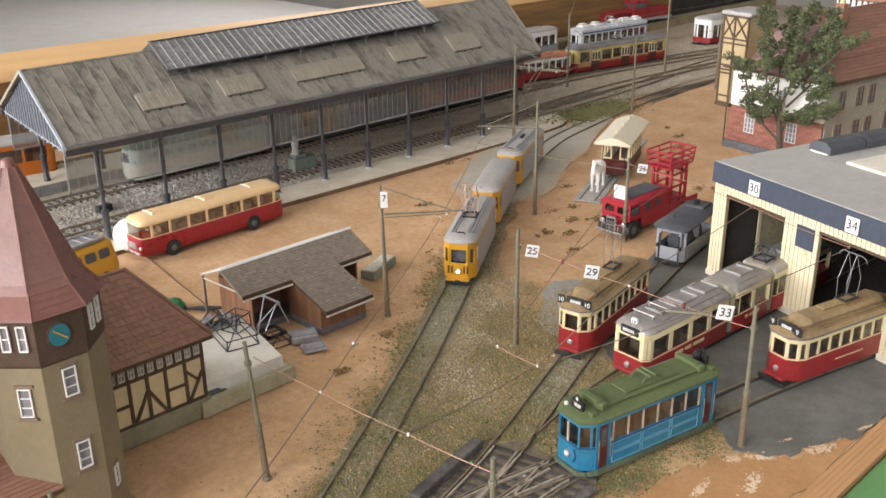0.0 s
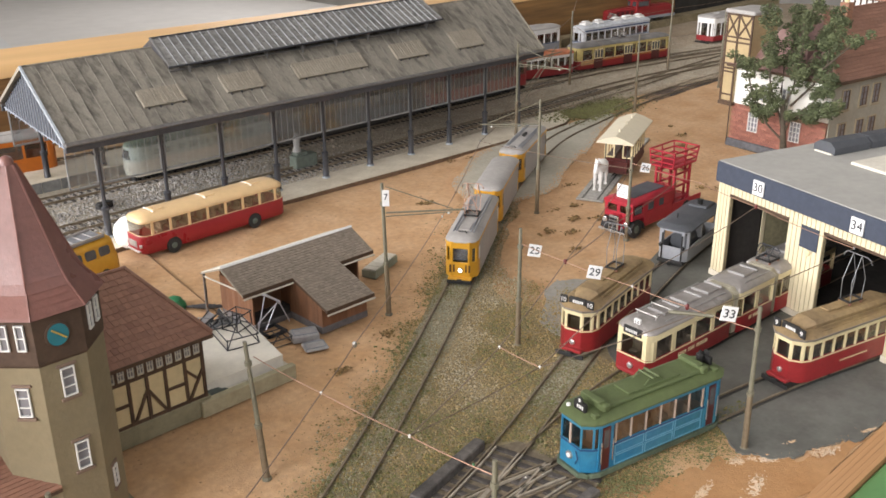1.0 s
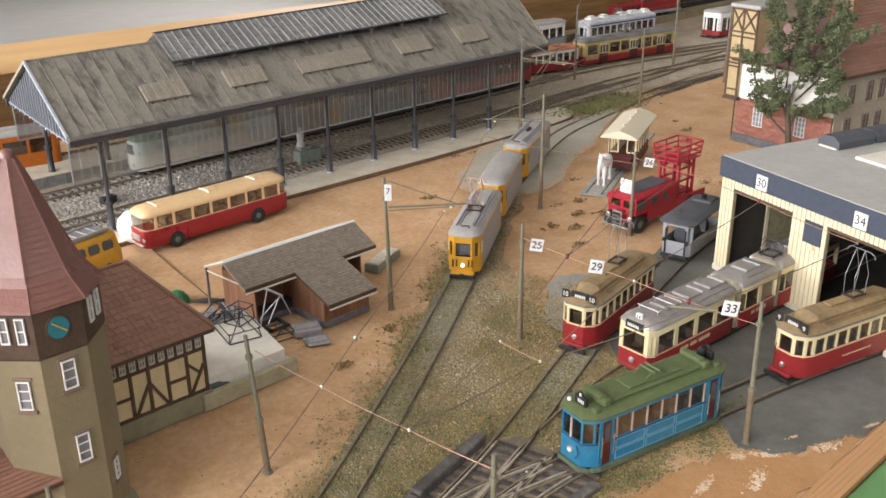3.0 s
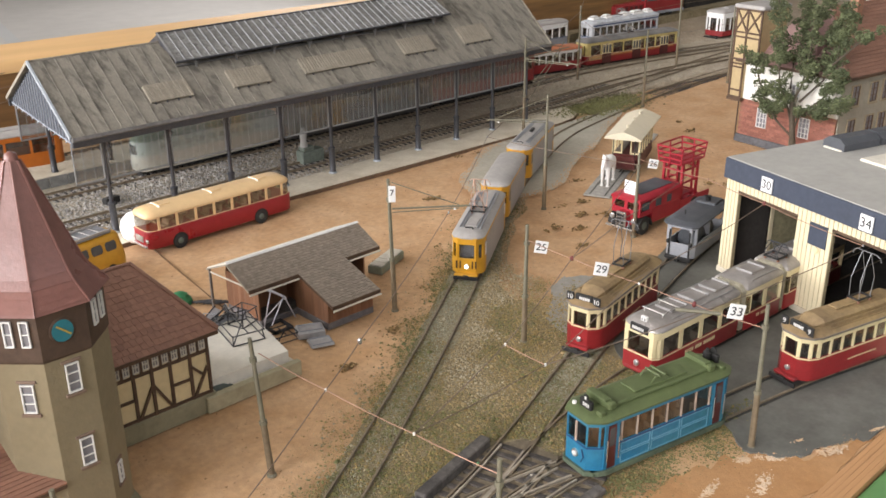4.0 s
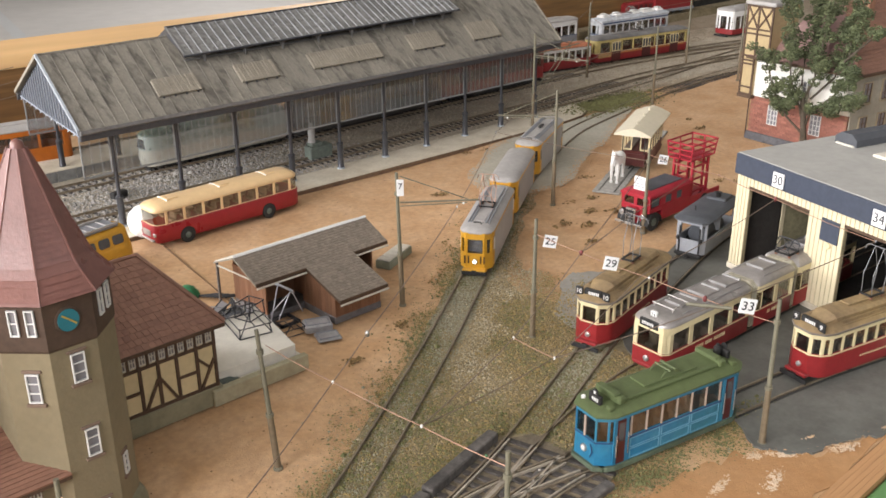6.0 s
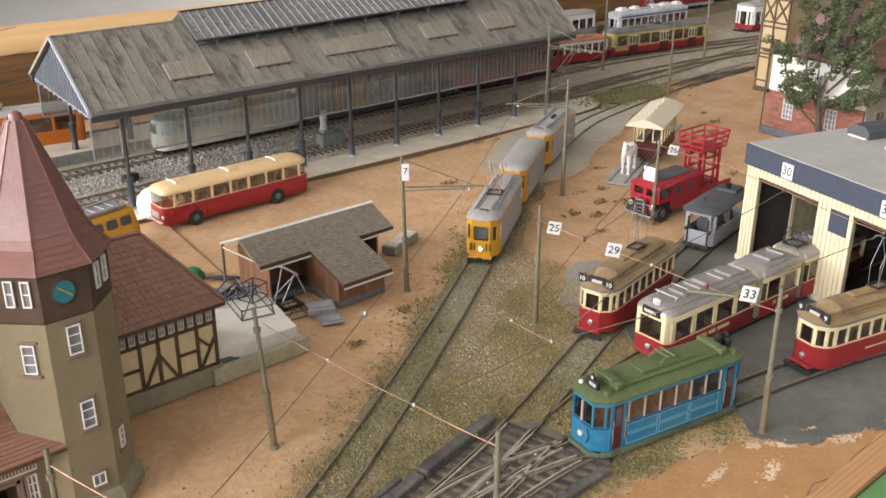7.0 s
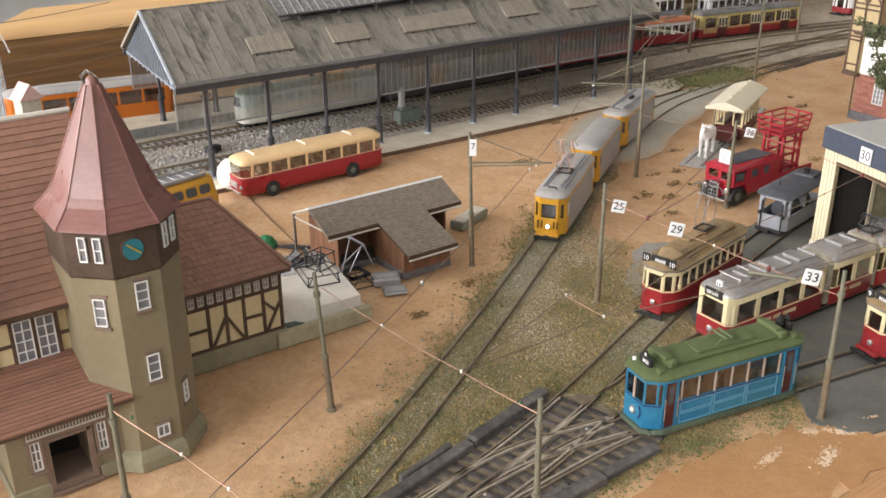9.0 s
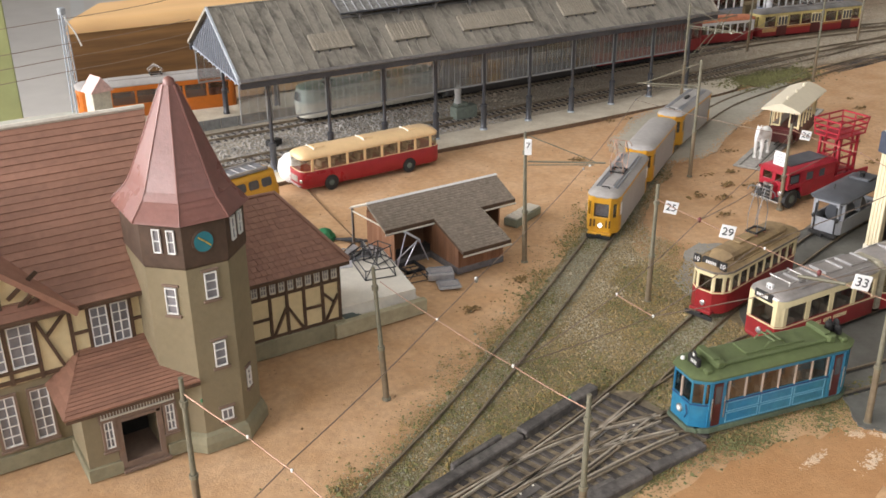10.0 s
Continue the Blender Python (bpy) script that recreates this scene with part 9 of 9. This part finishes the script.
IRON = mat("scrap_iron", (0.06, 0.06, 0.065), 0.55, metal=0.4, var=0.3)
cage_frame("black wire frame of an old collector lying on the slab", (-114.5, 92, 12.5), -12, 8.4, 13, 5.5, IRON)
cage_frame("black wire frame leaning on the slab", (-107, 101, 12.5), 18, 6, 5, 8, IRON)
cage_frame("small grey metal frame on the slab", (-122, 113, 12.5), 34, 6, 3.5, 3, LOCOGREY)
for x, y, a in ((-117, 110, 20), (-108, 112, 70)):
    t = thing("scrap_bundle", "tangle of dark metal scrap", "scrap", (x, y, 12.3), a)
    for k in range(8):
        part("rod", Geo().tube([(rng.uniform(-8, 0), rng.uniform(-3, 3), 0.5 + 0.4 * k), (rng.uniform(2, 9), rng.uniform(-3, 3), 0.8 + 0.5 * k)], 0.5, 5), IRON if k % 3 else CHROME, t)
    part("plate", Geo().box(-5, -3, 0, 4, 3, 1.2, 0.2), LOCOGREY, t)


SHEET = mat("pale_sheet", (0.60, 0.60, 0.64), 0.4, metal=0.2, var=0.2)
for x, y, a, l in ((-116, 117, 35, 8), (-129, 104, -18, 7), (-103, 108, 60, 5), (-126, 119, 10, 7)):
    t = thing("metal_sheet", "bent pale grey metal sheet among the scrap", "scrap", (x, y, 12.4), a, "sheets on the ramp")
    part("sheet", Geo().loft([[(-l, -1.6, 0), (l, -2.2, 0.2), (l, 1.8, 2.4), (-l, 2.2, 1.0)], [(-l, -1.6, 0.4), (l, -2.2, 0.6), (l, 1.8, 2.8), (-l, 2.2, 1.4)]]), SHEET, t)
    part("rim_rod", Geo().tube([(-l, 2.2, 1.4), (l, 1.8, 2.9)], 0.4, 5), IRON, t)


def collector_stand():
    t = thing("old_collector", "worn folding collector standing before the shed", "scrap", (-84, 106, 0), 0)
    part("contact_strip", Geo().tube([(-3, 0.6, 22.6), (-1.6, 0, 22.2), (6.4, -1, 16.2), (7.0, -0.6, 14.6)], 0.75, 6), SHEET, t, "pale contact strip")
    for a, b in (((-1.6, 0, 22.0), (-8, -1, 3)), ((6.2, -1, 16.4), (-8.6, -2.5, 8.4)), ((6.0, -0.6, 16.8), (-2.7, 0, 1.4)), ((6.2, -1, 16.2), (13, 0, 1.4)), ((-8, -1, 3), (-2.7, 0, 1.4)), ((-8.6, -2.5, 8.4), (-8, -1, 1.2))):
        part("bar", Geo().tube([a, b], 0.36, 5), SHEET if a[2] > 4 else IRON, t)
    part("base_frame", Geo().box(-6, -8, 0, 6, -6.8, 1.6).box(-6, 3, 0, 6, 4.2, 1.6).box(-6, -8, 0, -4.8, 4, 1.6).box(4.8, -8, 0, 6, 4, 1.6), IRON, t)


collector_stand()
cage_frame("low dark iron bogie frame before the shed", (-89, 92.5, 0), -8, 6.5, 6, 4, IRON)
for x, y, a, w, z in ((-76, 85.5, -24, 7.4, 4.2), (-78, 73.5, -20, 6.4, 1.4)):
    b = thing("metal_tray", "light grey metal tray lying on the sand", "scrap", (x, y, 0), a)
    part("tray", Geo().box(-w, -5.4, 0, w, 5.4, z, 0.6), mat("zinc_tray", (0.42, 0.41, 0.41), 0.5, metal=0.3, var=0.2), b)
    part("tray_rim", Geo().ring([(-w * 0.85, -4), (w * 0.85, -4), (w * 0.85, 4), (-w * 0.85, 4)], z, z + 0.5, 0.6), LOCOGREY, b)
cr = thing("flat_crate", "grey-green shallow crate behind the shed", "crate", (14, 128, 0), 22)
part("crate_body", Geo().box(-15, -5, 0, 15, 5, 5.2, 0.4), mat("crate_green", (0.26, 0.28, 0.21), 0.7, var=0.15), cr)
for k in range(5):
    part("crate_panel", Geo().box(-14 + k * 5.8, -4.2, 5.2, -9 + k * 5.8, 4.2, 5.9, 0.15), PALE, cr)
g = thing("green_heap", "heap under a green tarpaulin by the station", "heap", (-106, 170, 0))
part("tarpaulin", Geo().lathe([(7.4, 0), (6.9, 2.2), (5.6, 3.4), (4.6, 5.2), (2.2, 6.6), (0.5, 6.9)], 9), GREENTUB, g, smooth=25)
for k in range(6):
    part("rod", Geo().tube([(4 + k, -6 - k * 2.4, 1 + 0.3 * k), (12 + k * 2, -14 - k * 2.4, 2.5)], 0.7, 5), IRON, g)
# White ball stands in for a glaring bright spot; no globe is known.
lone("white_globe", Geo().lathe([(0.5, 0), (6.6, 1.4), (10.3, 5.3), (11.5, 10.8), (10.3, 16.2), (6.6, 20.2), (0.5, 21.6)], 24), mat("bright_spot_white", (0.86, 0.86, 0.84), 0.4, var=0.02, stain=0.03), "large white ball painted for a glaring bright spot by the platform edge", "globe", (-78, 274, 0), smooth=60)
b = thing("switch_motor", "small black point motor on the ballast", "point motor", (-58, 356, 1.6), 10)
part("case", Geo().box(-6, -3, 0, 6, 3, 5, 0.6), BLACK, b)
part("lever", Geo().box(-1, -5.5, 0, 1, -3, 2.5, 0.2), BLACK, b)
bs = thing("statue_base", "grey stone block with a small cast figure group", "monument", (110, 338, 1.2), 0)
part("block", Geo().box(-11, -5, 0, 11, 5, 11, 0.8).box(-9, -4, 11, 2, 4, 14, 0.6), mat("bronze_green", (0.17, 0.20, 0.165), 0.6), bs)
part("cast", Geo().lathe([(3.6, 14), (2.6, 19), (3.2, 24), (1.4, 30)], 10, (-6, 0, 0)), GREYSIDE, bs, smooth=50)
for (x, y, rx, ry, a) in ((-3.5, -143, 7, 2.0, -48), (19, -159, 8, 2.2, -25), (16, -145.5, 3.5, 0.7, -20), (-22.8, -150.5, 9, 2.6, 12), (-42, -137.5, 8, 1.6, 8), (-13, -136, 4.5, 1.8, -30), (50, -165.8, 5, 0.8, -18)):
    c, s = math.cos(radians(a)), math.sin(radians(a))
    pts = []
    for _ in range(int(34 * rx * ry)):
        u, w = rng.normal(0, rx * 0.42), rng.normal(0, ry * 0.5)
        if noise.noise((u * 0.5 + x, w * 0.9 + y, 1)) > -0.12:
            pts.append((x + u * c - w * s, y + u * s + w * c, (0.58 if x > 10 else -0.1) + rng.uniform(-0.1, 0.1)))
    lone("plaster_dust", specks(pts, 0.36, 0.4), SMEAR, "pale plaster dust smeared on the ground", "ground litter", kind="stuff")
# the joint between two boards under the sand
seam = [Vector((-77, 262)), Vector((-78.5, 248)), Vector((-85, 200)), Vector((-92, 146))]
lone("board_joint", ribbon(seam, [(-0.3, -0.7), (0.3, -0.7), (0.3, 0.12), (-0.3, 0.12)]), mat("joint_dark", (0.20, 0.12, 0.06), 0.95), "thin dark joint in the sandy ground", "ground", kind="structure")


for x, y in ((-640, -120), (-640, 500), (300, -120), (300, 500), (1240, -120), (1240, 500)):
    lone("table_leg", Geo().box(x - 28, y - 28, -735, x + 28, y + 28, -40, 3), WALNUT, "square wooden leg of the layout table", "table leg", kind="structure")
